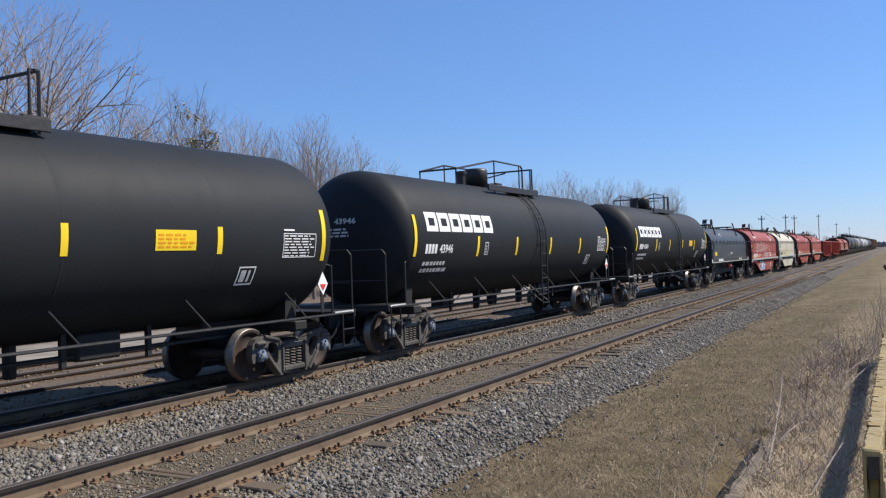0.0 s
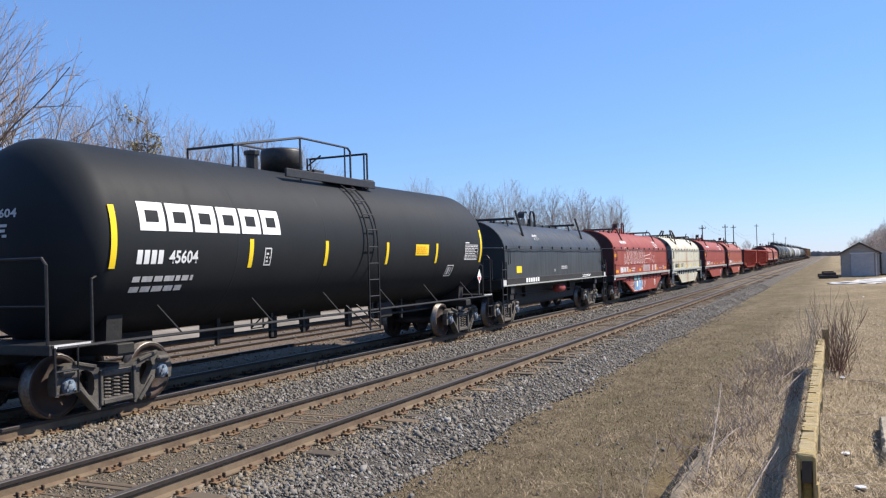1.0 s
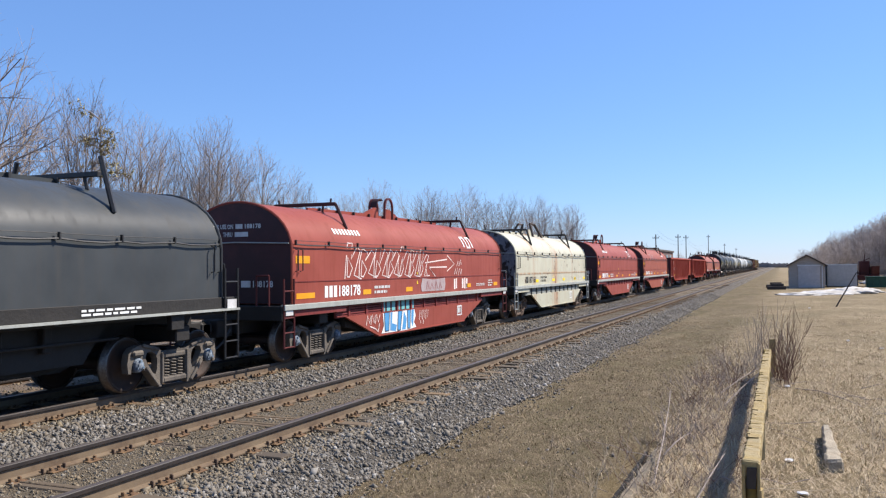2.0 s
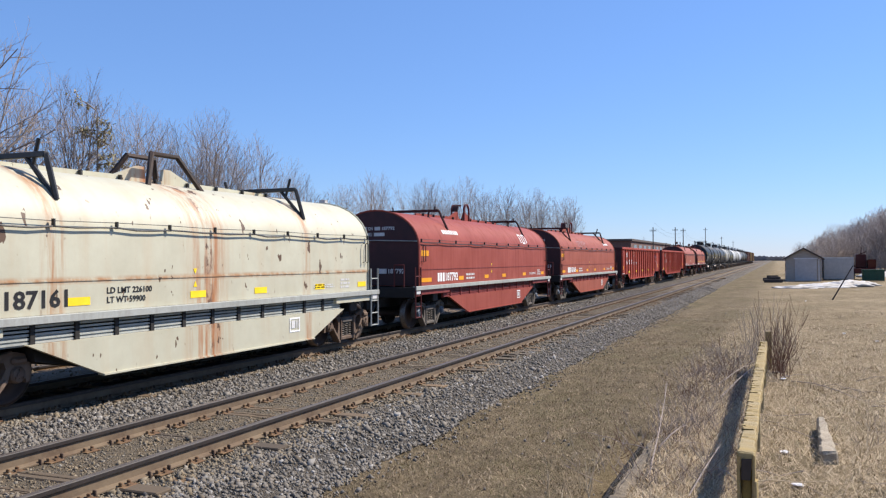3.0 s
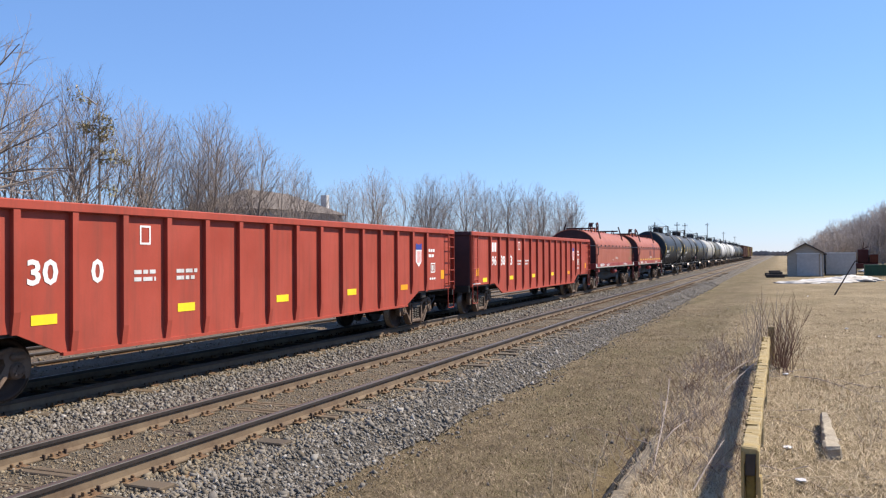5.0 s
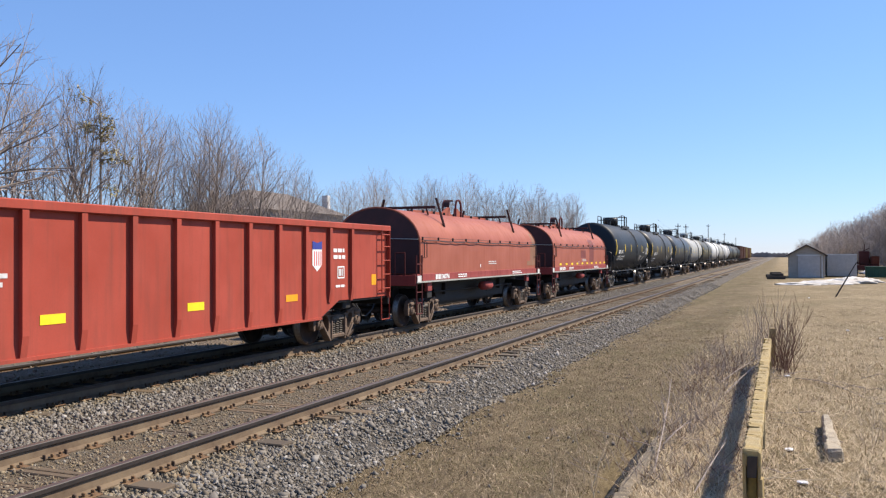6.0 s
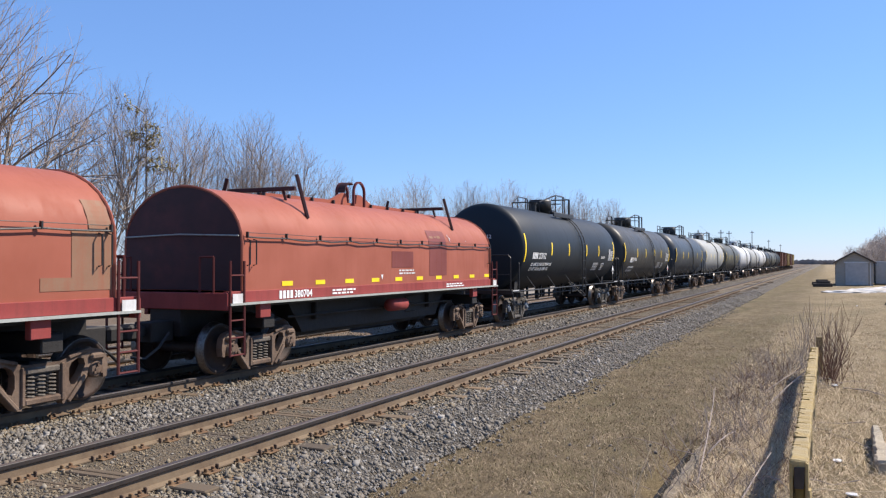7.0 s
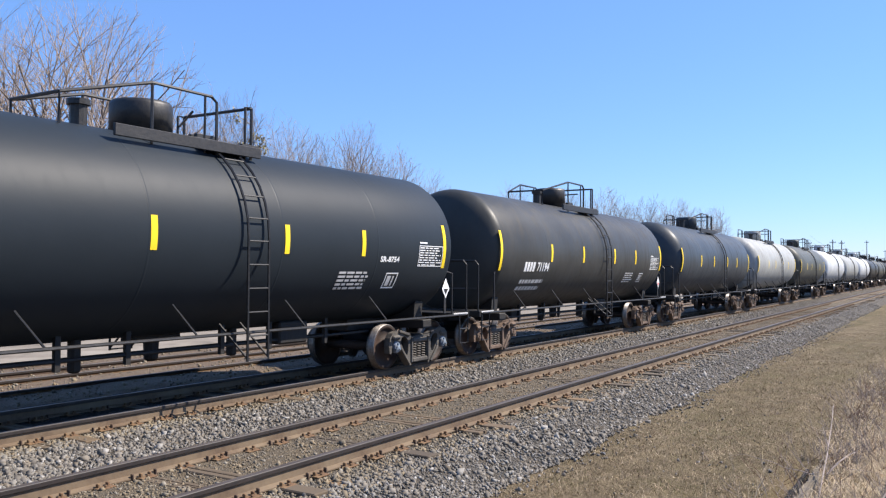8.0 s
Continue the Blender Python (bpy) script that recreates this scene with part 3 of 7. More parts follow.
def build_stones(name, label, material, count, x0, x1, y0, y1, size, seed, power=1.6, base=None):
    """Loose crushed stones, thicker on the ground near the camera."""
    rng = np.random.default_rng(seed)
    v, f = stone_block()
    x = rng.uniform(x0, x1, count)
    y = y0 + (y1 - y0) * rng.random(count) ** power
    z = np.array([base if base is not None else max(bed_height(float(q)), GROUND_Z + 0.01) for q in x])
    x = x + np.array([edge_shift(float(q)) for q in y]) * np.clip((x + 5.24) / 0.74, 0, 1)
    s = size * rng.lognormal(0, 0.34, count)
    a = rng.normal(size=(count, 3, 3))
    q, _ = np.linalg.qr(a)
    sc = rng.uniform(0.38, 1.35, (count, 1, 3)) * s[:, None, None]
    jit = 1 + rng.uniform(-0.5, 0.4, (count, 8, 1))
    pts = np.einsum("nij,nkj->nki", q, v[None] * jit * sc)
    pts += np.stack([x, y, z + s * 0.12], -1)[:, None, :]
    verts = pts.reshape(-1, 3)
    faces = (f[None] + (np.arange(count) * 8)[:, None, None]).reshape(-1, 3)
    me = bpy.data.meshes.new(name)
    me.vertices.add(len(verts))
    me.vertices.foreach_set("co", verts.astype(np.float32).ravel())
    me.loops.add(faces.size)
    me.loops.foreach_set("vertex_index", faces.astype(np.int32).ravel())
    me.polygons.add(len(faces))
    me.polygons.foreach_set("loop_start", np.arange(0, faces.size, 3, dtype=np.int32))
    me.update(calc_edges=True)
    me.materials.append(material)
    tagged(new(name, me), label, "ballast", kind="stuff")


build_stones("ballast_stones", "loose grey crushed stone along the near track's shoulder", STONE, 28000, -5.5, -4.47, 4.5, 70, 0.022, 1, 2.2)
build_stones("ballast_stones", "loose grey crushed stone between the two tracks", STONE, 32000, -9.75, -7.65, 4.5, 70, 0.023, 2, 2.1)
build_stones("ballast_stones", "rust-dusted gravel in the cribs of the track", STONE_TAN, 18000, -7.7, -5.6, 4.5, 50, 0.014, 3, 1.9)
build_stones("ballast_stones", "rust-dusted stones over the tie ends of the far track", STONE_TAN, 9000, -10.05, -9.45, 5, 45, 0.02, 4, 1.8)
build_stones("ballast_stones", "stray grey stones in the grass beside the ballast", STONE, 700, -4.5, -4.1, 5, 45, 0.02, 5, 1.5)
build_stones("ballast_stones", "rust-dusted stones half over the near tie ends", STONE_TAN, 9000, -5.85, -5.2, 4.5, 45, 0.019, 7, 1.9)
build_stones("gravel_bits", "brown gravel and cinder bits over the old yard", STONE_TAN, 5000, -18.6, -13.2, 5, 45, 0.022, 8, 1.4, YARD_Z + 0.005)
build_stones("gravel_bits", "pale gravel bits scattered in the trampled grass", STONE, 500, -4.3, -0.8, 5, 40, 0.013, 6, 1.7)


def rail_profile(h=0.18):
    half = [(0.0, -h), (0.075, -h), (0.075, -h + 0.014), (0.014, -h + 0.035), (0.010, -0.055), (0.037, -0.044), (0.04, -0.006), (0.034, 0.0), (0.0, 0.0)]
    return half[1:-1] + [(-x, z) for x, z in half[1:-1][::-1]]


def build_rail(x, z, track, y0=-60, y1=1500, side=RAIL_SIDE):
    prof = rail_profile()
    ys = [y0, 0, 20, 60, 200, 600, y1]
    verts = [(x + px, y, z + pz) for y in ys for px, pz in prof]
    n = len(prof)
    faces = [(j * n + i, j * n + (i + 1) % n, (j + 1) * n + (i + 1) % n, (j + 1) * n + i) for j in range(len(ys) - 1) for i in range(n)]
    me = mesh_from("rail", verts, faces, side)
    me.materials.append(RAIL_TOP)
    me.materials.append(RAIL_GAUGE)
    for p in me.polygons:
        if p.normal.z > 0.9 and p.center.z > z - 0.012:
            p.material_index = 1
    bm = bmesh.new()
    bm.from_mesh(me)
    bmesh.ops.recalc_face_normals(bm, faces=bm.faces)
    bm.to_mesh(me)
    bm.free()
    for p in me.polygons:
        p.material_index = 1 if abs(p.normal.z) > 0.9 and p.center.z > z - 0.012 else 2 if p.center.z > z - 0.052 else 0
    ob = new("rail", me)
    ob.parent = track
    return tagged(ob, "rust-brown steel rail with a dull worn head")


def tie_meshes():
    out = []
    for k in range(4):
        rng = random.Random(50 + k)
        bm = boxes((-1.28 + rng.uniform(-0.12, 0.05), 1.28 + rng.uniform(-0.12, 0.08), -0.11, 0.11, -0.17, 0.0), bevel=0.012)
        for _ in range(2):
            y = rng.uniform(-0.07, 0.07)
            add_box(bm, rng.uniform(-1.2, 0), rng.uniform(0.2, 1.25), y - 0.012, y + 0.012, -0.02, 0.006)
        for v in bm.verts:
            v.co.y += 0.01 * noise.noise((v.co.x * 3, k, 0))
        out.append(mesh_of("tie", bm, TIE_TONES))
    return out


def plate_mesh():
    bm = boxes((-0.17, 0.17, -0.10, 0.10, 0.0, 0.016), bevel=0.004)
    for sx in (-1, 1):
        for dy in (-0.06, 0.05):
            add_box(bm, sx * 0.075, sx * 0.115, dy - 0.014, dy + 0.014, 0.01, 0.055, 0.006)
        add_box(bm, sx * 0.13, sx * 0.155, -0.02, 0.012, 0.01, 0.04, 0.006)
    return mesh_of("tie_plate", bm, PLATE_RUST)


def anchor_mesh():
    bm = bmesh.new()
    for dy in (-0.145, 0.145):
        add_box(bm, 0.05, 0.09, dy - 0.012, dy + 0.012, -0.03, 0.035, 0.006)
        add_box(bm, -0.09, 0.10, dy - 0.014, dy + 0.014, -0.055, -0.03, 0.006)
    return mesh_of("rail_anchor", bm, ANCHOR_RUST)


def build_track(name, label, xa, xb, z, start, ties, anchored):
    track = thing(name, label, "railway track", kind="structure")
    for x in (xa, xb):
        build_rail(x, z, track)
    xm = (xa + xb) / 2
    rng = random.Random(60)
    tm = cached_track("ties", tie_meshes)
    for k in range(ties):
        y = start + 0.508 * k
        t = shared("tie", tm[k % 4], track, pose(xm + rng.uniform(-0.04, 0.04), y, z - 0.183 + rng.choice((-0.05, -0.03, -0.012, 0.0, 0.006)) + rng.uniform(-0.012, 0.008), 0, 0, rng.uniform(-1.0, 1.0) + (180 if k % 2 else 0)))
        if anchored and k < 150:
            for x in (xa, xb):
                shared("tie_plate", cached_track("plate", plate_mesh), track, pose(x, y, z - 0.184))
                if k % 2 == 0:
                    shared("rail_anchor", cached_track("anchor", anchor_mesh), track, pose(x, y, z - 0.16))
    return track


TRACK_CACHE = {}


def cached_track(key, make):
    if key not in TRACK_CACHE:
        TRACK_CACHE[key] = make()
    return TRACK_CACHE[key]


build_track("track_near", "empty near track with rusty rails on wooden ties", R1, R2, TRACK_Z, 2.77 - 0.508 * 28, 218, True)
build_track("track_far", "far track with wooden ties that carries the train", R3, R4, 0.07, 3.2 - 0.508 * 28, 148, True)


def rugged(bm, cuts, amp, seed):
    """Weather the long edges of a timber or stone: wavy arrises, chips and hollows."""
    bmesh.ops.subdivide_edges(bm, edges=[e for e in bm.edges if abs(e.verts[0].co.y - e.verts[1].co.y) > 1], cuts=cuts)
    for v in bm.verts:
        w = v.co + Vector((seed, 0, 0))
        v.co += Vector((amp * noise.noise(w * 4) + amp * 0.7 * noise.noise(w * 13), 0, amp * noise.noise(w * 5 + Vector((3, 0, 0))) + amp * 0.8 * noise.noise(w * 15)))
    return bm


def build_siding():
    """Two old sidings behind the train, sunk in dirt, before a pale lane."""
    s = thing("old_siding", "old rusty siding sunk in brown dirt", "railway track", kind="structure")
    for x in (-14.45, -15.88):
        build_rail(x, YARD_Z + 0.085, s, side=PLATE_RUST)
    rng = random.Random(61)
    for k in range(70):
        shared("tie", cached_track("ties", tie_meshes)[k % 4], s, pose(-15.16, 2.0 + 0.55 * k, YARD_Z - 0.02 + rng.uniform(-0.03, 0.015)))
    far = thing("old_siding", "second dark rusty siding beside a pale gravel lane", "railway track", kind="structure")
    for x in (-16.95, -18.4):
        build_rail(x, YARD_Z + 0.10, far, side=ANCHOR_RUST)
    for k in range(50):
        shared("tie", cached_track("ties", tie_meshes)[(k * 3) % 4], far, pose(-17.68, 4.0 + 0.58 * k, YARD_Z - 0.045 + rng.uniform(-0.03, 0.01)))
    lane = []
    for j in range(90):
        y = -20 + 150 * j / 89
        lane += [(-18.75, y, YARD_Z + 0.03), (-23.4 + 0.5 * noise.noise((y * 0.1, 3, 0)), y, YARD_Z + 0.06)]
    me = mesh_from("yard_lane", lane, [(2 * j, 2 * j + 2, 2 * j + 3, 2 * j + 1) for j in range(89)], LANE)
    tagged(new("yard_lane", me), "pale gravel lane beyond the old siding", "lane", kind="structure")


build_siding()


# ---- foreground on the camera's side ----
def build_grass():
    rng = np.random.default_rng(9)

    def blades(name, label, count, xr, yr, h, power, lay, clump, gmat=GRASS, widen=0.0):
        y = yr[0] + (yr[1] - yr[0]) * rng.random(count) ** power
        x = xr[0] + rng.random(count) * (xr[1] - xr[0] + widen * y)
        if clump:
            c = rng.integers(0, clump, count)
            cy = yr[0] + (yr[1] - yr[0]) * rng.random(clump) ** power
            cx = xr[0] + rng.random(clump) * (xr[1] - xr[0] + widen * cy)
            wide = rng.uniform(0.06, 0.22, clump)
            x, y = cx[c] + rng.normal(0, 1, count) * wide[c], cy[c] + rng.normal(0, 1, count) * wide[c]
        keep = ~((x > -1.93) & (x < -1.57) & (y < 12.1))
        x, y = x[keep], y[keep]
        count = len(x)
        z = np.array([ground_height(float(p), float(q)) for p, q in zip(x, y)]) - 0.01
        ang = np.array([5.0 * noise.noise((float(p) * 1.3, float(q) * 1.3, 4)) for p, q in zip(x, y)]) + rng.normal(0, 0.75, count) + math.pi * rng.integers(0, 2, count)
        ln = h * rng.lognormal(0, 0.4, count) * np.clip(1.15 - (y - 14) / 34, 0.12, 1)
        tilt = rng.uniform(*lay, count)
        w = rng.uniform(0.0014, 0.0034, count) * (1 + y / 40)
        d = np.stack([np.cos(ang), np.sin(ang), np.zeros(count)], -1)
        sd = np.stack([-np.sin(ang), np.cos(ang), np.zeros(count)], -1)
        base = np.stack([x, y, z], -1)
        up = np.array([0, 0, 1.0])
        mid = base + d * (ln * 0.5 * np.sin(tilt * 0.7))[:, None] + up * (ln * 0.5 * np.cos(tilt * 0.7))[:, None]
        tip = base + d * (ln * np.sin(tilt))[:, None] + up * (ln * np.maximum(np.cos(tilt), 0.05))[:, None]
        sw = sd * w[:, None]
        verts = np.stack([base - sw, base + sw, mid + sw * 0.8, mid - sw * 0.8, tip], 1).reshape(-1, 3)
        i = np.arange(count)[:, None] * 5
        faces = np.concatenate([i + np.array([[0, 1, 2]]), i + np.array([[0, 2, 3]]), i + np.array([[3, 2, 4]])], 0)
        me = bpy.data.meshes.new(name)
        me.vertices.add(len(verts))
        me.vertices.foreach_set("co", verts.astype(np.float32).ravel())
        me.loops.add(faces.size)
        me.loops.foreach_set("vertex_index", faces.astype(np.int32).ravel())
        me.polygons.add(len(faces))
        me.polygons.foreach_set("loop_start", np.arange(0, faces.size, 3, dtype=np.int32))
        me.update(calc_edges=True)
        me.materials.append(gmat)
        tagged(new(name, me), label, "grass", kind="stuff")

    blades("grass", "short trampled dead grass beside the ballast", 60000, (-4.5, -1.2), (5.5, 40), 0.055, 2.0, (0.7, 1.5), 3200, GRASS_BROWN)
    blades("grass", "thin flattened grass on the trampled strip", 40000, (-4.6, -1.2), (5.5, 36), 0.07, 1.9, (1.15, 1.57), 0, GRASS_BROWN)
    blades("grass", "clumped straw on the trampled strip", 22000, (-4.4, -1.2), (5.5, 50), 0.055, 1.8, (0.9, 1.55), 1500)
    blades("grass", "faint olive tufts in the trampled strip", 16000, (-4.4, -1.4), (5.5, 40), 0.045, 1.8, (0.6, 1.4), 800, GRASS_OLIVE)
    blades("grass", "matted dry straw grass round the timber rail", 110000, (-1.7, 3.5), (6.3, 60), 0.17, 2.1, (1.2, 1.58), 0, GRASS, 0.33)
    blades("grass", "pale tufts of dry grass", 30000, (-2.0, 3.5), (6.5, 55), 0.17, 1.9, (0.7, 1.5), 900, GRASS, 0.33)
    blades("grass", "thick pale straw between slab and timber rail", 16000, (-1.25, -0.5), (7.8, 14.5), 0.13, 1.1, (0.7, 1.5), 260, GRASS)
    blades("grass", "brown tufts among the straw", 32000, (-2.2, 3.5), (6.5, 55), 0.11, 1.8, (0.8, 1.55), 900, GRASS_BROWN, 0.33)


build_grass()


def build_timber_rail():
    """A long low barrier of thick yellow timbers on short posts, its near end rotted hollow."""
    rail = thing("timber_rail", "weathered yellow timber barrier rail on short posts in dry grass", "barrier")
    rng = random.Random(5)
    for y0, y1 in ((8.35, 14.35), (14.45, 19.6)):
        part("beam", rugged(boxes((-0.35, -0.20, y0, y1, 0.09, 0.25), bevel=0.014), 110, 0.017, y0), TIMBER_Y, rail, "yellow timber beam with cross cracks")
        y = y0 + 0.08
        while y < y1:
            w = rng.uniform(0.004, 0.012)
            part("crack", boxes((-0.35, -0.23 - rng.uniform(0, 0.09), y, y + w, 0.235, 0.256)), TIMBER_DK, rail) if rng.random() < 0.5 else None
            y += rng.uniform(0.06, 0.22)
    # rotted end: a dark core between splintered yellow side pieces
    core = rugged(boxes((-0.315, -0.225, 8.335, 8.355, -0.02, 0.185), bevel=0.004), 1, 0.01, 2)
    part("rotten_core", core, RAIL_GAUGE, rail, "black rotten core of the beam end")
    part("post", boxes((-0.32, -0.225, 8.40, 8.55, -0.55, 0.09), bevel=0.012), TIMBER_DK, rail, "dark rotting post")
    for x0, z0, z1 in ((-0.355, -0.48, 0.20), (-0.225, -0.20, 0.23), (-0.20, -0.50, -0.05)):
        bm = boxes((x0, x0 + 0.028, 8.34, 8.52, z0, z1), bevel=0.005)
        for v in bm.verts:
            v.co += Vector((0.02 * noise.noise(v.co * 6), 0.02 * noise.noise(v.co * 5), 0.05 * noise.noise(v.co * 9)))
        part("side_splinter", bm, TIMBER_Y, rail)
    for y in (11.4, 14.4, 17.2, 19.4):
        part("post", boxes((-0.345, -0.205, y - 0.07, y + 0.09, -0.55, 0.09), bevel=0.012), TIMBER_Y, rail, "yellow post")
    plank = boxes((-0.42, -0.24, 7.75, 8.15, -0.40, -0.31), bevel=0.015)
    for v in plank.verts:
        v.co += Vector((0.03 * noise.noise(v.co * 8), 0.04 * noise.noise(v.co * 7), 0.03 * noise.noise(v.co * 9)))
    tagged(part("broken_plank", plank, TIMBER_Y), "broken yellow plank end lying in dry grass", "plank")


build_timber_rail()


def build_stub():
    bm = boxes((-0.27, -0.13, 19.9, 20.05, -0.45, 0.40), bevel=0.015)
    for v in bm.verts:
        v.co += Vector((0.06 * noise.noise(v.co * 4), 0.03 * noise.noise(v.co * 5), 0.16 * noise.noise(v.co * 6)))
    tagged(part("broken_post", bm, TIMBER_Y), "splintered yellow post among bare shrub stems", "post")


build_stub()


def build_kerb():
    """A tilted concrete slab edge whose outer side stands clear of the lower grass."""
    bm = rugged(boxes((-1.60, -1.46, 4.0, 11.5, -0.66, -0.36), bevel=0.02), 70, 0.03, 1)
    tagged(part("platform_edge", bm, CONCRETE), "crumbling concrete platform edge half buried in grass", "kerb", kind="structure")
    # added black strip stands in for the shadow line beside the slab
    board = rugged(boxes((-1.675, -1.632, 4.0, 11.2, -0.70, -0.37), bevel=0.008), 60, 0.018, 3)
    tagged(part("edge_board", board, SHADE_BLACK), "added black strip for the shade line along the concrete edge", "board", kind="structure")


build_kerb()


def build_block():
    bm = rugged(boxes((0.47, 0.67, 10.95, 13.3, -0.46, -0.25), bevel=0.03), 16, 0.03, 4)
    for v in bm.verts:
        k = max(0.35, 1 - 0.5 * (v.co.y - 10.95) / 2.35)
        v.co.x = 0.6 + (v.co.x - 0.6) * k
    tagged(part("concrete_block", bm, CONCRETE_PALE), "long weathered concrete block lying in dry grass", "concrete block")


build_block()


def build_litter():
    rng = random.Random(8)
    for x, y in ((0.08, 11.4), (0.2, 9.8), (0.1, 18.3), (2.0, 30.0), (2.7, 27.4), (1.5, 52.0)):
        bm = bmesh.new()
        bmesh.ops.create_icosphere(bm, subdivisions=2, radius=0.05)
        for v in bm.verts:
            v.co = Vector((v.co.x * 1.3, v.co.y, v.co.z * 0.35)) + Vector((0.03 * noise.noise(v.co * 30 + Vector((x, y, 0))), 0.03 * noise.noise(v.co * 25), 0.02 * noise.noise(v.co * 40)))
        ob = tagged(part("litter", bm, LITTER), "crumpled white paper litter in the grass", "litter", "litter in the grass")
        ob.matrix_basis = pose(x, y, GROUND_Z + 0.035, 0, 0, rng.uniform(0, 360))


build_litter()


def stems_mesh(rng, count, spread_r, height, lean, r=0.008):
    """A bare shrub: many thin stems with forks, from one root."""
    bm = bmesh.new()
    for _ in range(count):
        a, l = rng.uniform(0, 2 * math.pi), rng.uniform(0.1, lean)
        h = height * rng.uniform(0.45, 1.0)
        p = Vector((rng.gauss(0, spread_r), rng.gauss(0, spread_r), 0))
        d = Vector((math.cos(a) * l, math.sin(a) * l, 1)).normalized()
        pts = [p]
        for k in range(5):
            d = (d + Vector((rng.gauss(0, 0.09), rng.gauss(0, 0.09), 0.06))).normalized()
            pts.append(pts[-1] + d * h / 5)
        add_tube(bm, pts, [r * (1 - 0.15 * k) for k in range(6)], 4)
        for j in range(rng.randint(1, 4)):
            k = rng.randint(1, 4)
            b = rng.uniform(0, 2 * math.pi)
            q = pts[k]
            dd = (d + Vector((math.cos(b) * 0.7, math.sin(b) * 0.7, 0.2))).normalized()
            add_tube(bm, [q, q + dd * h * 0.14, q + dd * h * 0.25 + Vector((0, 0, h * 0.06))], [r * 0.6, r * 0.5, r * 0.3], 3)
    return bm


def build_shrubs():
    rng = random.Random(14)
    for x, y, n, sp, h, ln, r, mt in ((-0.02, 19.4, 44, 0.10, 1.75, 0.45, 0.0065, STEM_RED), (0.12, 18.7, 18, 0.10, 1.2, 0.85, 0.0055, STEM_RED), (-0.5, 21.5, 12, 0.22, 1.7, 0.5, 0.006, TWIG), (-0.35, 24.5, 14, 0.35, 1.6, 0.4, 0.006, TWIG), (-0.75, 19.2, 8, 0.2, 1.1, 1.1, 0.006, STEM_RED)):
        ob = part("bare_shrub", stems_mesh(rng, n, sp, h, ln, r), mt)
        ob.matrix_basis = pose(x, y, GROUND_Z - 0.02)
        tagged(ob, "leafless reddish brown shrub grown through the timber rail" if mt is STEM_RED else "thin pale leafless shrub beside the timber rail", "shrub", "bare shrubs")
    for k in range(110):
        x, y = rng.uniform(-1.75, -0.42), 9.2 + 13.5 * rng.random()
        ob = part("dry_weed", stems_mesh(rng, 9, 0.16, rng.uniform(0.25, 0.7), 2.6, 0.0036), STEM_RED if k % 4 == 0 else TWIG)
        ob.matrix_basis = pose(x, y, GROUND_Z - 0.02)
        tagged(ob, "tangled dry weed beside the timber rail", "weeds", kind="stuff")
    for k in range(30):
        x, y = rng.uniform(-3.0, 3.0), 9.0 + 16 * rng.random()
        ob = part("dry_weed", stems_mesh(rng, 6, 0.12, rng.uniform(0.12, 0.28), 2.2, 0.003), TWIG)
        ob.matrix_basis = pose(x, y, GROUND_Z - 0.02)
        tagged(ob, "small dry weed standing in matted grass", "weeds", kind="stuff")
    for k in range(34):
        bm, p, a = bmesh.new(), Vector((0, 0, 0.04)), rng.uniform(-0.9, 0.9) + (math.pi if rng.random() < 0.5 else 0)
        pts = [p]
        for j in range(6):
            a += rng.gauss(0, 0.12)
            pts.append(pts[-1] + Vector((math.cos(a) * 0.16, math.sin(a) * 0.16, rng.gauss(0.01, 0.03))))
        add_tube(bm, pts, [0.006 - 0.0008 * j for j in range(7)], 4)
        ob = part("fallen_twig", bm, TWIG if k % 3 else GRASS)
        ob.matrix_basis = pose(rng.uniform(-1.8, 2.2), rng.uniform(9, 19), GROUND_Z + 0.02)
        tagged(ob, "thin fallen twig lying on the straw", "twig", "fallen twigs")
    # pale broken branches that lean over the slab and the beam's shadow
    for p, q, r in (((-1.36, 9.7, -0.40), (-1.62, 13.6, 0.12), 0.009), ((-1.42, 11.0, -0.36), (-1.15, 11.8, -0.20), 0.011), ((-0.86, 9.0, -0.40), (-0.62, 10.3, -0.12), 0.009), ((-0.76, 9.9, -0.36), (-0.40, 8.9, -0.16), 0.007), ((-0.95, 15.5, -0.40), (-0.30, 17.4, 0.05), 0.012), ((-1.1, 16.8, -0.38), (-0.25, 18.6, 0.02), 0.010), ((0.25, 18.0, -0.38), (1.3, 15.8, -0.36), 0.010)):
        p, q = Vector(p), Vector(q)
        bend = Vector((0.03, 0, 0.07))
        bm = tubes(([p, p.lerp(q, 0.35) + bend, p.lerp(q, 0.7) + bend * 0.8, q], [r, r * 0.85, r * 0.65, r * 0.35]), n=5)
        for f in (0.45, 0.7):
            c = p.lerp(q, f) + bend * 0.9
            add_tube(bm, [c, c + (q - p) * 0.12 + Vector((rng.uniform(-0.15, 0.15), 0, 0.1))], [r * 0.5, r * 0.25], 4)
        ob = part("fallen_branch", bm, TWIG)
        tagged(ob, "pale broken branch leaning over dry grass", "branch", "broken branches")
    for x, y, h in ((-1.79, 8.4, 0.55), (-1.95, 8.9, 0.9), (-1.35, 8.6, 0.6), (-1.2, 9.2, 0.5), (-2.2, 8.5, 0.85), (1.05, 12.0, 0.6), (1.3, 10.8, 0.5), (0.9, 16.5, 0.5)):
        bm = stems_mesh(rng, 2, 0.02, h, 0.4, 0.005)
        ob = part("dry_stalk", bm, GRASS)
        ob.matrix_basis = pose(x, y, GROUND_Z - 0.02)
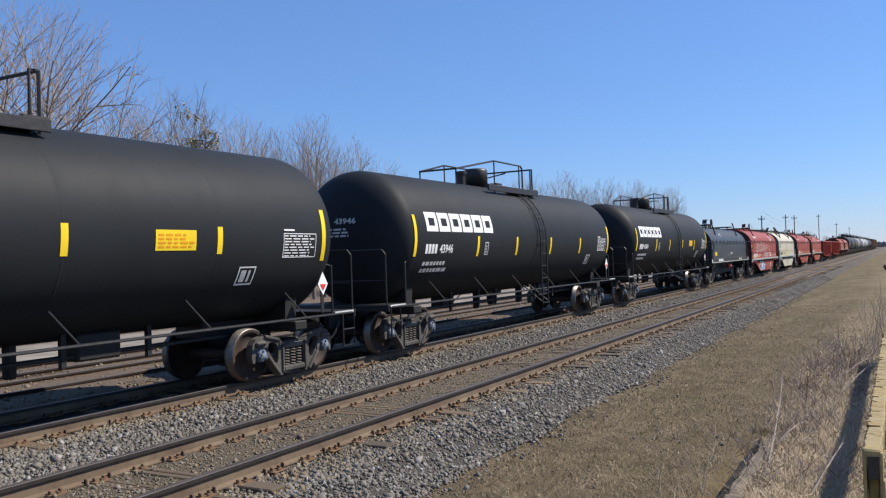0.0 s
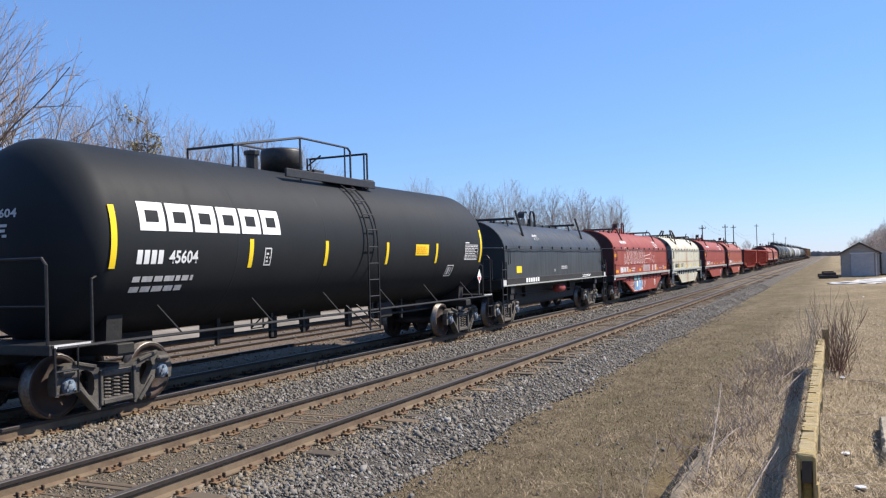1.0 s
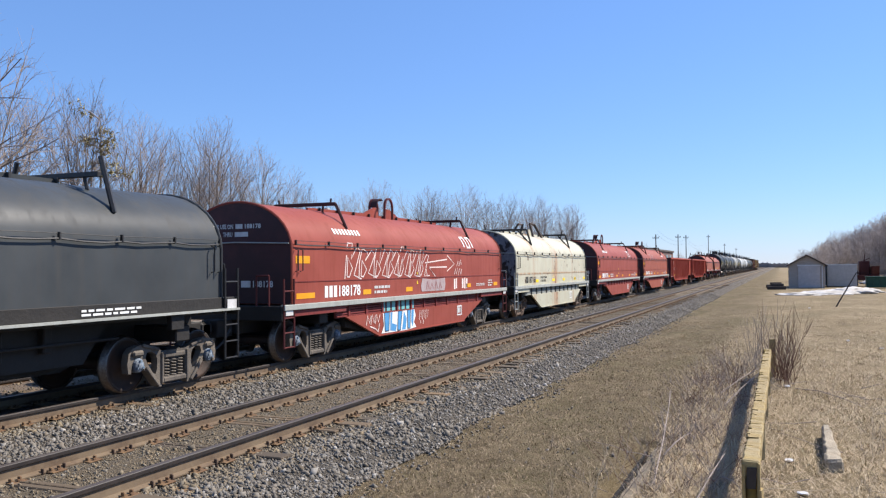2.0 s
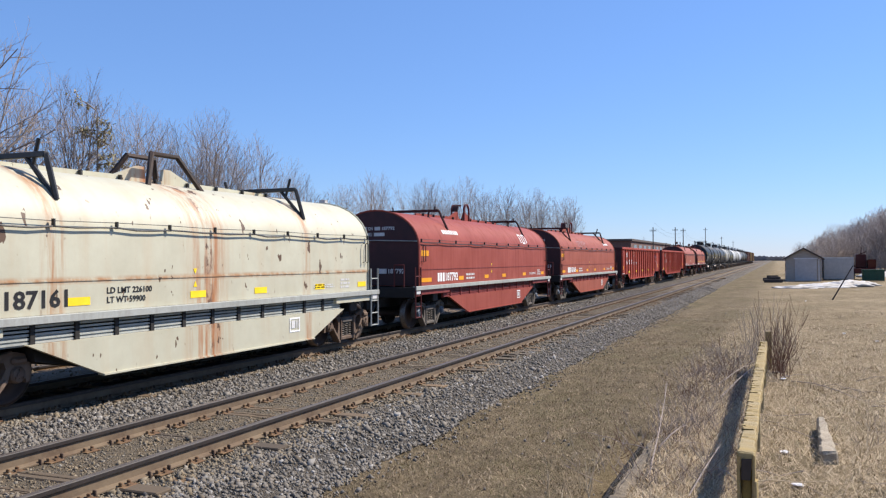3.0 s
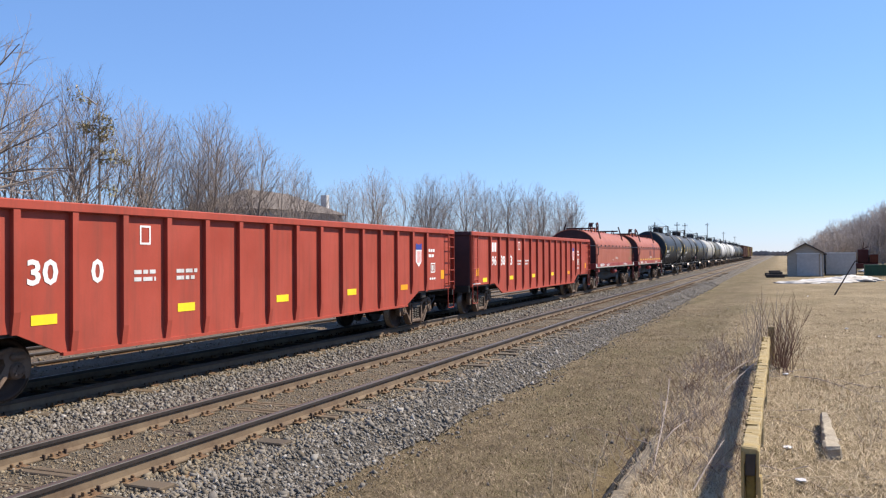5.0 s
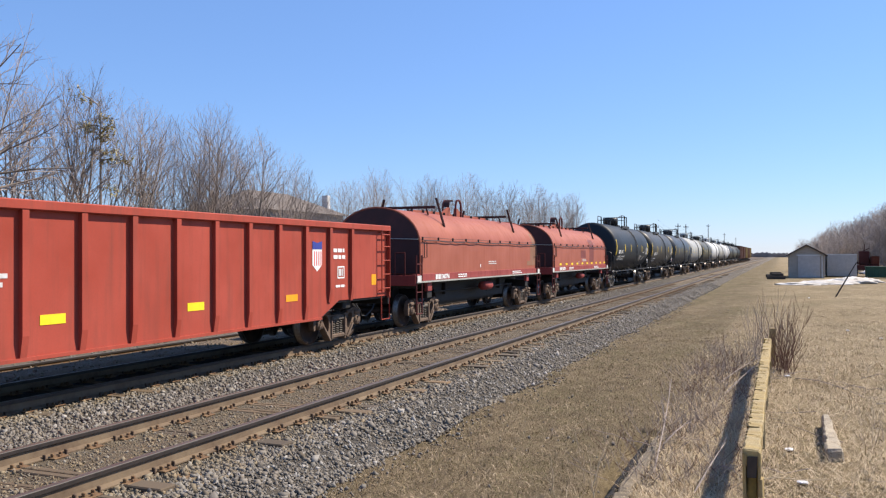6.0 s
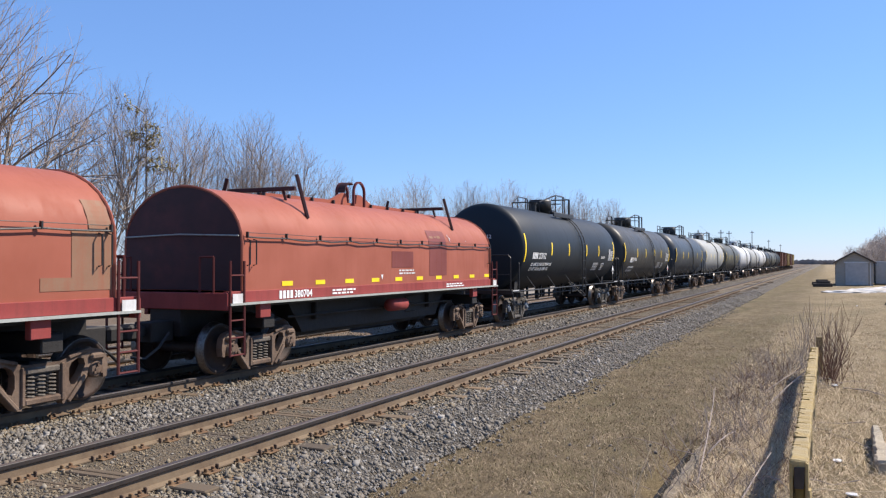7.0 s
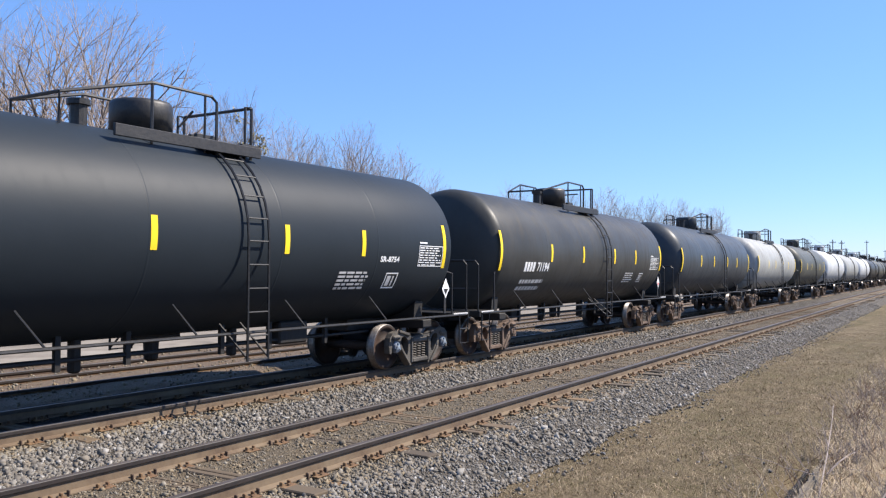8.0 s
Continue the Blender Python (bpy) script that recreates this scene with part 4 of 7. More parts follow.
        tagged(ob, "single pale dry stalk standing in the grass", "weeds", "dry stalks")


build_shrubs()


# ---- trees ----
def tree_mesh(seed, height, wide, stems, fork, lean, counts, r0, thick=1.0, skirt=0.15, lift=0.05):
    """A bare broadleaf tree as two meshes: trunk with leaders, and a domed crown of limbs, branches and twigs."""
    rng = random.Random(seed)
    segs = []
    pieces = (8, 5, 3, 2)
    mid = height * (0.46 + skirt * 0.4)
    floor_z = height * skirt

    def room(p, d):
        """Distance from p along d to the rounded outline of the crown."""
        up = height - mid if p.z + d.z * 2 > mid else mid - floor_z
        a = Vector((p.x / wide, p.y / wide, (p.z - mid) / up))
        b = Vector((d.x / wide, d.y / wide, d.z / up))
        bb, ab, aa = b.dot(b), a.dot(b), a.dot(a) - 1
        disc = ab * ab - bb * aa
        return max(0.0, (-ab + math.sqrt(disc)) / bb) if disc > 0 else 0.0

    def limb(p, d, length, r, level, start):
        pts, n, r_first = [(p, d, r)], pieces[level], r
        wig = (0.05, 0.075, 0.10, 0.13)[level]
        for k in range(n):
            d = (d + Vector((rng.gauss(0, wig), rng.gauss(0, wig), lift + rng.gauss(0, wig * 0.5)))).normalized()
            q = p + d * (length / n)
            r2 = r - r_first * (0.8 if level == 0 else 0.6) / n
            segs.append((p, q, r, r2, level))
            pts.append((q, d, r2))
            p, r = q, r2
        if level == 3:
            return
        c = counts[level]
        turn = rng.uniform(0, 6.28)
        for j in range(c):
            f = start + (1.0 - start) * (j + rng.random() * 0.9) / c
            x = f * n
            i = min(n - 1, int(x))
            q = pts[i][0].lerp(pts[i + 1][0], x - i)
            dd, rr = pts[i][1], pts[i][2]
            turn += 2.4 + rng.uniform(-0.5, 0.5)
            u = dd.cross(Vector((0.36, 0.21, 0.91))).normalized()
            side = u * math.cos(turn) + dd.cross(u) * math.sin(turn)
            t = rng.uniform(0.45, 0.85) if level < 2 else rng.uniform(0.35, 0.8)
            nd = (dd * math.cos(t) + side * math.sin(t) + Vector((0, 0, 0.16))).normalized()
            far = room(q, nd) * rng.uniform(0.86, 1.05)
            ln = min(far, length * (0.62, 0.55, 0.5)[level]) * rng.uniform(0.8, 1.1)
            ln = max(ln, (0.5, 0.35, 0.22)[level])
            limb(q, nd, ln, max(min(rr * 0.62, 0.07), (0.019, 0.0085, 0.0045)[level] * thick), level + 1, 0.15)

    base = Vector((0, 0, 0))
    if fork > 0:
        for k in range(3):
            q = base + Vector((rng.gauss(0, 0.03), rng.gauss(0, 0.03), 1)) * (height * fork / 3)
            segs.append((base, q, r0 * (1.25 - 0.08 * k), r0 * (1.17 - 0.08 * k), 0))
            base = q
    turn = rng.uniform(0, 2 * math.pi)
    for s in range(stems):
        a = turn + 2 * math.pi * s / stems + rng.uniform(-0.35, 0.35)
        l = lean * rng.uniform(0.55, 1.1) * (0.3 if s == 0 else 1)
        p = base + (Vector((math.cos(a), math.sin(a), 0)) * (0.0 if fork > 0 else rng.uniform(0.1, 0.4)))
        d = Vector((math.cos(a) * l, math.sin(a) * l, 1)).normalized()
        limb(p, d, room(p, d) * rng.uniform(0.84, 0.97), r0 * (1.0 if stems == 1 else 0.68) * rng.uniform(0.8, 1.05), 0, 0.12 if fork > 0 else 0.3)
    k = height / max(s[1].z for s in segs)

    def skin(name, picked):
        P = np.array([[*s[0]] for s in picked]) * k
        Q = np.array([[*s[1]] for s in picked]) * k
        ra, rb = np.array([s[2] for s in picked]), np.array([s[3] for s in picked])
        D = Q - P
        D /= np.linalg.norm(D, axis=1, keepdims=True) + 1e-9
        U = np.cross(D, np.array([0.31, 0.92, 0.22]))
        U /= np.linalg.norm(U, axis=1, keepdims=True) + 1e-9
        W = np.cross(D, U)
        n = 6 if name == "trunk" else 3
        rings = []
        for at, r in ((P, ra), (Q, rb)):
            for j in range(n):
                c, s = math.cos(2 * math.pi * j / n), math.sin(2 * math.pi * j / n)
                rings.append(at + (U * c + W * s) * r[:, None])
        verts = np.stack(rings, 1).reshape(-1, 3)
        i = np.arange(len(picked))[:, None] * 2 * n
        faces = np.concatenate([i + np.array([[j, (j + 1) % n, n + (j + 1) % n, n + j]]) for j in range(n)], 0)
        me = bpy.data.meshes.new(name)
        me.vertices.add(len(verts))
        me.vertices.foreach_set("co", verts.astype(np.float32).ravel())
        me.loops.add(faces.size)
        me.loops.foreach_set("vertex_index", faces.astype(np.int32).ravel())
        me.polygons.add(len(faces))
        me.polygons.foreach_set("loop_start", np.arange(0, faces.size, 4, dtype=np.int32))
        me.update(calc_edges=True)
        me.materials.append(BARK)
        me.materials.append(TWIG)
        lv = np.array([s[4] for s in picked])
        me.polygons.foreach_set("material_index", np.tile((lv >= 2).astype(np.int32), n))
        return me

    return skin("trunk", [s for s in segs if s[4] == 0]), skin("crown", [s for s in segs if s[4] > 0])


TREES_ROW = [tree_mesh(70 + k, 11.0, (2.5, 2.9, 2.2, 3.2, 2.4, 2.8)[k], (4, 5, 3, 5, 4, 6)[k], (0.22, 0.12, 0.3, 0.1, 0.26, 0.05)[k], (0.30, 0.36, 0.25, 0.42, 0.3, 0.3)[k], (8, 6, 5), 0.10, 0.85) for k in range(6)]
TREES_BIG = [tree_mesh(94 + k, 12.0, 5.7, 7, 0.24, 0.8, (11, 8, 5), 0.2, 0.9, 0.14, 0.0) for k in range(2)]
TREES_BUSH = [tree_mesh(110 + k, 4.0, 1.9, 6, 0.04, 0.6, (6, 6, 3), 0.022, 0.8, 0.02) for k in range(3)]
TREES_FAR = [tree_mesh(130 + k, 11.0, 2.9, 4, 0.15, 0.4, (8, 6, 3), 0.09, 1.9) for k in range(3)]


# far trees take the bark and twig colours paled for haze
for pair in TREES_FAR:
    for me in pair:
        me.materials[0] = HAZED_BARK
        me.materials[1] = HAZED_TWIG


def plant(meshes, x, y, h, turn, label, group, base=11.0, wide=1.0):
    k = h / base
    tree = thing("bare_tree", label, "tree", group, pose(x, y, GROUND_Z - 0.05, 0, 0, turn) @ Matrix.Diagonal((k * wide, k * wide, k, 1)))
    shared("trunk", meshes[0], tree)
    shared("crown", meshes[1], tree)
    return tree


TREE_ROW = [(-33, 28.3, 11.2), (-32, 30.2, 12.0), (-33, 32.4, 12.6), (-34, 35.4, 12.2), (-33, 37.0, 11.6),
            (-34, 41.0, 11.4), (-33, 42.9, 12.4), (-34, 45.4, 12.2), (-33, 47.9, 11.5), (-33, 51.0, 10.4), (-34, 55.0, 9.6),
            (-34, 58.5, 8.2), (-35, 63.5, 9.4), (-34, 66.4, 10.4), (-35, 70.5, 11.3), (-36, 77.6, 10.9), (-34, 79.5, 11.1), (-36, 86.7, 12.0), (-35, 94.5, 12.9), (-36, 103.7, 12.9),
            (-35, 111.0, 13.4), (-34, 119.0, 13.5), (-35, 128.0, 14.2), (-34, 138.0, 13.4), (-35, 149.0, 14.4)]


def build_trees():
    rng = random.Random(33)
    for k, (x, y, h) in enumerate(TREE_ROW):
        plant(TREES_ROW[k % 6], x, y, h, rng.uniform(0, 360), "leafless grey-brown tree in the row behind the siding", "trees behind the tracks", 11.0, 1.0)
        if k > 16 and k % 2 == 0 or k in (6, 8):
            plant(TREES_ROW[(k + 3) % 6], x - 3.0, y + 1.6, h * 0.93, rng.uniform(0, 360), "leafless grey-brown tree in the second row behind the siding", "trees behind the tracks", 11.0, 1.0)
    plant(TREES_BIG[0], -30.0, 20.9, 13.6, 130, "large spreading leafless tree behind the siding", "trees behind the tracks", 12.0, 0.95)
    plant(TREES_BIG[1], -33.0, 14.0, 12.5, 200, "spreading leafless tree behind the siding", "trees behind the tracks", 12.0, 0.95)
    # low brush under and behind the row
    for k in range(45):
        y = 24 + 130 * (k + rng.random()) / 45
        plant(TREES_BUSH[k % 3], -36 - rng.uniform(0, 6), y, rng.uniform(2.6, 4.6) + y * 0.02, rng.uniform(0, 360), "low bare brush behind the tree row", "brush behind the row", 4.0, 1.3)
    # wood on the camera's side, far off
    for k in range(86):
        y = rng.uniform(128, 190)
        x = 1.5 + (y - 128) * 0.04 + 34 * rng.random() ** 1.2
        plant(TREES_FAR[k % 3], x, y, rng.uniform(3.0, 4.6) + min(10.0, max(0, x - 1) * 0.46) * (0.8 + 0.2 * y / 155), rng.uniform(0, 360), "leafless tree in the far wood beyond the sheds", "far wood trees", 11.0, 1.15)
    for k in range(26):
        y = rng.uniform(126, 140)
        plant(TREES_BUSH[k % 3], rng.uniform(3, 36), y, rng.uniform(3.0, 5.0), rng.uniform(0, 360), "low bare brush at the edge of the far wood", "far wood brush", 4.0, 1.4)
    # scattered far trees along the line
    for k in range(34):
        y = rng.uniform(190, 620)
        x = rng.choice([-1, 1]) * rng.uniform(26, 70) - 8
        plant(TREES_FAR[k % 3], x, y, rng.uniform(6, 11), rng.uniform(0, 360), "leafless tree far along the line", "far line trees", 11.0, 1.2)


build_trees()


def build_conifers():
    """A thin pine with ragged dull foliage among the bare trees."""
    rng = random.Random(44)
    for x, y, h in ((-31.4, 32.0, 10.4), (-36.5, 40.5, 7.6)):
        tree = thing("pine_tree", "thin pine with ragged dull green foliage among bare trees", "tree", "pines")
        tree.matrix_basis = pose(x, y, GROUND_Z)
        part("trunk", tubes(([(0, 0, -0.1), (0.1, 0, h * 0.5), (0, 0.1, h * 0.96)], [0.12, 0.07, 0.015])), BARK, tree)
        bm, wood = bmesh.new(), []
        for k in range(12):
            a, z0 = rng.uniform(0, 2 * math.pi), h * rng.uniform(0.5, 0.97)
            ln = rng.uniform(0.9, 2.4) * (1.25 - 0.7 * z0 / h)
            tip = Vector((ln * math.cos(a), ln * math.sin(a), z0 + rng.uniform(-0.1, 0.5)))
            root = Vector((0, 0, z0))
            wood.append(([root, root.lerp(tip, 0.5) + Vector((0, 0, 0.08)), tip], [0.04, 0.025, 0.012]))
            for _ in range(26):
                c = root.lerp(tip, rng.uniform(0.35, 1.1)) + Vector((rng.gauss(0, 0.28), rng.gauss(0, 0.28), rng.gauss(0, 0.14)))
                for _ in range(3):
                    d = Vector((rng.gauss(0, 1), rng.gauss(0, 1), rng.gauss(0.3, 0.5))).normalized() * rng.uniform(0.10, 0.22)
                    sd = d.cross(Vector((0.2, 0.1, 1))).normalized() * 0.045
                    bm.faces.new([bm.verts.new(c - d - sd), bm.verts.new(c - d + sd), bm.verts.new(c + d)])
        for run in wood:
            part("limb", tubes(run, n=4), BARK, tree)
        part("crown", bm, CONIFER, tree, "sparse dull green needles")


build_conifers()


# ---- buildings and far things ----
def gable_house(name, label, category, x, y, w, l, eave, top, wall_mat, roof_mat, turn=0):
    """A gabled building; the gable faces -y before turning."""
    h = thing(name, label, category, m=pose(x, y, GROUND_Z, 0, 0, turn))
    bm = bmesh.new()
    add_prism(bm, [(-w / 2, 0), (w / 2, 0), (w / 2, eave), (0, top), (-w / 2, eave)], 0, l)
    bmesh.ops.transform(bm, matrix=pose(0, 0, 0, 0, 0, 90) @ Matrix.Diagonal((1, -1, 1, 1)), verts=bm.verts)
    bmesh.ops.recalc_face_normals(bm, faces=bm.faces)
    part("wall", bm, wall_mat, h)
    for s in (-1, 1):
        over = 0.35
        d = Vector((s * w / 2, 0, eave - top)).normalized()
        e0, e1 = Vector((0, 0, top + 0.03)), Vector((s * w / 2, 0, eave + 0.03)) + d * over
        bm = bmesh.new()
        vs = []
        for y0 in (-over, l + over):
            for p in (e0, e1):
                vs += [bm.verts.new((p.x, y0, p.z)), bm.verts.new((p.x, y0, p.z + 0.12))]
        for q in ((0, 1, 3, 2), (4, 6, 7, 5), (0, 4, 5, 1), (2, 3, 7, 6), (1, 5, 7, 3), (0, 2, 6, 4)):
            bm.faces.new([vs[k] for k in q])
        bmesh.ops.recalc_face_normals(bm, faces=bm.faces)
        part("roof", bm, roof_mat, h)
    return h


def build_sheds():
    shed = gable_house("shed", "grey gabled shed with a pale double door", "shed", 2.6, 97, 3.5, 9.0, 2.45, 3.45, SIDING_GREY, ROOF_DARK)
    part("door", boxes((-0.85, 1.3, -0.08, -0.003, 0.05, 2.4), bevel=0.01), DOOR_GREY, shed, "pale grey garage door")
    part("lintel", boxes((-0.95, 1.4, -0.10, -0.003, 2.4, 2.5)), WHITE_WORN, shed)
    for z in (0.6, 1.2, 1.8):
        part("door_rail", boxes((-0.85, 1.3, -0.10, -0.08, z - 0.03, z + 0.03)), DOOR_GREY, shed)
    part("downpipe", boxes((1.45, 1.55, -0.1, -0.003, 0.0, 2.4)), WHITE_WORN, shed)
    part("window", boxes((-1.79, -1.75, 3.5, 4.5, 1.1, 1.9)), GLASS_DARK, shed, "dark side window")
    box = thing("storage_container", "pale grey storage container beside the shed", "container", m=pose(6.3, 102, GROUND_Z))
    part("body", boxes((-1.5, 1.5, 0, 6, 0.08, 2.45), bevel=0.03), DOOR_GREY, box)
    part("top_rail", boxes((-1.53, 1.53, -0.04, 6.04, 2.45, 2.55)), WHITE_WORN, box)
    for k in range(7):
        part("wall_rib", boxes((-1.35 + 0.42 * k, -1.27 + 0.42 * k, -0.035, 0.01, 0.15, 2.4)), DOOR_GREY, box)
    bin_ = thing("waste_bin", "dark green steel waste bin", "waste bin", m=pose(9.2, 96, GROUND_Z))
    bm = boxes((-1.0, 1.0, 0, 1.4, 0.1, 1.15), bevel=0.03)
    for k in range(4):
        add_box(bm, -0.9 + 0.55 * k, -0.82 + 0.55 * k, -0.06, 0.0, 0.12, 1.1)
    part("body", bm, BIN_GREEN, bin_)
    part("lid", boxes((-1.05, 1.05, -0.05, 1.45, 1.15, 1.25), bevel=0.02), BIN_GREEN, bin_)
    mac = thing("parked_machine", "dark red parked machine with a tall cab", "machine", m=pose(8.9, 106, GROUND_Z))
    part("chassis", boxes((-1.3, 1.5, 0, 3, 0.7, 1.3), bevel=0.05), MACHINE_RED, mac)
    part("cab", boxes((-0.5, 0.6, 0.8, 2.2, 1.3, 2.9), bevel=0.08), MACHINE_RED, mac)
    part("arm", tubes(([(-0.6, 1.5, 1.4), (-1.1, 1.5, 2.6), (-1.6, 1.5, 1.9)], 0.12)), MACHINE_RED, mac)
    hop = bmesh.new()
    add_prism(hop, [(0.2, 1.3), (2.6, 1.3), (3.1, 2.1), (-0.2, 2.3)], 0.7, 1.5)
    part("hopper", hop, MACHINE_RED, mac)
    part("mast", tubes(([(0.0, 1.0, 2.6), (0.1, 1.0, 3.7)], 0.05), ([(-0.5, 1.0, 2.7), (0.6, 1.0, 3.2)], 0.05)), MACHINE_RED, mac)
    for x in (-0.9, 1.1):
        bm = add_lathe(bmesh.new(), [(-0.2, 0.2), (-0.2, 0.55), (0.2, 0.55), (0.2, 0.2)], "X", 16, (x, 0.4, 0.55))
        part("wheel", bm, UNDER_BLACK, mac)
    stick = tubes(([(2.98, 54.6, GROUND_Z - 0.1), (4.15, 54.6, 1.6)], [0.045, 0.03]))
    tagged(part("leaning_pole", stick, FENCE_DARK), "thin dark pole leaning over the snow patch", "pole")
    for x, y, rx, ry, hh in ((1.5, 75, 1.9, 1.3, 0.2), (3.6, 78.0, 2.3, 1.7, 0.32), (5.6, 80, 1.9, 1.6, 0.5), (6.9, 83, 1.5, 1.4, 0.36), (11.8, 119, 2.2, 2.6, 0.7)):
        bm = bmesh.new()
        bmesh.ops.create_icosphere(bm, subdivisions=4, radius=1.0)
        for v in bm.verts:
            q = 1 + 0.35 * noise.noise(v.co * 2 + Vector((x, y, 0)))
            v.co = Vector((v.co.x * rx * q, v.co.y * ry * q, v.co.z * hh * (1 + 0.5 * noise.noise(v.co * 4))))
        ob = tagged(part("snow_patch", bm, SNOW, smooth=True), "melting patch of old snow on the grass", "snow", "snow patches", kind="stuff")
        ob.matrix_basis = pose(x, y, GROUND_Z)
    for x, y in ((-0.6, 99.0), (-0.4, 92.0)):
        bm = boxes((-0.9, 0.9, -0.5, 0.5, 0.0, 0.35), (-0.5, 0.7, -0.3, 0.3, 0.35, 0.6), bevel=0.04)
        ob = tagged(part("old_timber", bm, FENCE_DARK), "low dark heap of old timber beside the shed", "timber")
        ob.matrix_basis = pose(x, y, GROUND_Z)



def build_bank():
    """A low grassy bank before the far wood."""
    verts, faces = [], []
    n = 24
    for j in range(n + 1):
        for i in range(n + 1):
            u, v = i / n, j / n
            h = 1.5 * math.sin(math.pi * u) ** 0.6 * min(1, 2.2 * math.sin(math.pi * v)) + 0.25 * noise.noise((i * 0.5, j * 0.5, 2))
            verts.append((11.5 + 40 * u, 104 + 20 * v, GROUND_Z - 0.25 + max(0, h)))
    for j in range(n):
        for i in range(n):
            a = j * (n + 1) + i
            faces.append((a, a + 1, a + n + 2, a + n + 1))
    tagged(new("grass_bank", mesh_from("grass_bank", verts, faces, EMBANK, True)), "low bank of yellow dead grass before the wood", "bank", kind="structure")


build_sheds()
build_bank()


def build_house():
    """A two-storey house with a hipped roof, half hidden by the bare trees."""
    house = thing("house", "pale house with a taupe hipped roof behind the trees", "house", m=pose(-54, 80.5, GROUND_Z))
    part("wall", boxes((-5, 5, -8.5, 8.5, 0, 7.4)), WALL_PALE, house)
    bm = bmesh.new()
    lo = [bm.verts.new(p) for p in ((-5.6, -9.1, 7.4), (5.6, -9.1, 7.4), (5.6, 9.1, 7.4), (-5.6, 9.1, 7.4))]
    hi = [bm.verts.new(p) for p in ((0, -3.9, 9.9), (0, 3.9, 9.9))]
    for q in ((lo[0], lo[1], hi[0]), (lo[1], lo[2], hi[1], hi[0]), (lo[2], lo[3], hi[1]), (lo[3], lo[0], hi[0], hi[1]), tuple(lo[::-1])):
        bm.faces.new(q)
    part("roof", bm, ROOF_TAUPE, house, "taupe hipped shingle roof")
    for y in (-6.0, -2.0, 2.5, 6.2):
        w = part("window", boxes((5.0, 5.05, y - 0.6, y + 0.6, 5.0, 6.4)), GLASS_DARK, house)
        part("window_trim", boxes((5.0, 5.04, y - 0.75, y + 0.75, 6.4, 6.55)), WHITE_WORN, house)
    part("chimney", boxes((2.5, 3.3, 7.6, 8.3, 7.0, 9.9), bevel=0.02), WHITE_WORN, house, "white chimney")
    hall = thing("long_building", "long low brown building far beyond the tracks", "building", m=pose(-44, 236, GROUND_Z))
    part("wall", boxes((-6, 6, 0, 92, 0, 7.6)), WALL_BROWN, hall)
    part("roof", boxes((-6.4, 6.4, -0.5, 92.5, 7.6, 8.2)), ROOF_DARK, hall)
    for k in range(9):
        part("window", boxes((6.0, 6.05, 5 + 9.5 * k, 10 + 9.5 * k, 4.6, 6.6)), GLASS_DARK, hall)


build_house()


def build_poles():
    for k, (x, y, h) in enumerate(((-20.0, 148, 8.0), (-20.0, 182, 9.2), (-19.5, 193, 9.4), (-20.0, 262, 11.8), (-20.0, 340, 11.0), (-20.0, 430, 11.0))):
        p = thing("utility_pole", "grey timber utility pole with a crossarm", "utility pole", "utility poles", pose(x, y, GROUND_Z))
        part("pole", tubes(([(0, 0, -0.2), (0, 0, h)], [0.13, 0.09]), n=8), POLE_WOOD, p)
        part("crossarm", boxes((-0.55, 0.55, -0.05, 0.05, h - 0.68, h - 0.58)), POLE_WOOD, p)
        for x2 in (-0.5, -0.2, 0.2, 0.5):
            part("insulator", add_lathe(bmesh.new(), [(h - 0.56, 0.03), (h - 0.45, 0.06), (h - 0.38, 0.03)], "Z", 8, (x2, 0, 0)), POLE_WOOD, p)
    wires = bmesh.new()
    for z in (7.6, 8.4):
        for y in range(0, 6):
            a, b = Vector((-20 + 40 * (y % 2) * 0, 150 + y * 50, z)), Vector((-20, 200 + y * 50, z))
            add_tube(wires, [a.lerp(b, k / 6) - Vector((0, 0, 1.2 * (1 - (2 * k / 6 - 1) ** 2))) for k in range(7)], 0.012, 4)
    tagged(part("overhead_wires", wires, RAIL_BLACK), "thin sagging wires between utility poles", "wires")


build_poles()


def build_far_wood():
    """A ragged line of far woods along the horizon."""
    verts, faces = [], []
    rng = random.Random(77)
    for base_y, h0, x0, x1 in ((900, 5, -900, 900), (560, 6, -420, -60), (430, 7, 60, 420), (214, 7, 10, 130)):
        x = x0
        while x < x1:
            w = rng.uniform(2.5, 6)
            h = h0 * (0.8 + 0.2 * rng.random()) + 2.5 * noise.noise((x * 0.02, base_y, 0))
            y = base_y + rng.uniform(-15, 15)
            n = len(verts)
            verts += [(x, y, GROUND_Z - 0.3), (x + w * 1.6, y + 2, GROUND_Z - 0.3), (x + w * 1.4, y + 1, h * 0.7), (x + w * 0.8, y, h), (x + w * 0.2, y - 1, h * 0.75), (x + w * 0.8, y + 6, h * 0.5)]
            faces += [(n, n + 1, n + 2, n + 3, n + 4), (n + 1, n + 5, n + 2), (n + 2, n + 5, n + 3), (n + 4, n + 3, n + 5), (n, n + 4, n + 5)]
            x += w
    tagged(new("far_wood", mesh_from("far_wood", verts, faces, FAR_WOOD)), "line of leafless woods on the horizon, haze in its colour", "woods", kind="stuff")


build_far_wood()

# ---- freight train ----
TRAIN_X, TRAIN_Z, SPEED = -10.75, 0.07, 24.4
CACHE = {}


def cached(key, make):
    if key not in CACHE:
        CACHE[key] = make()
    return CACHE[key]


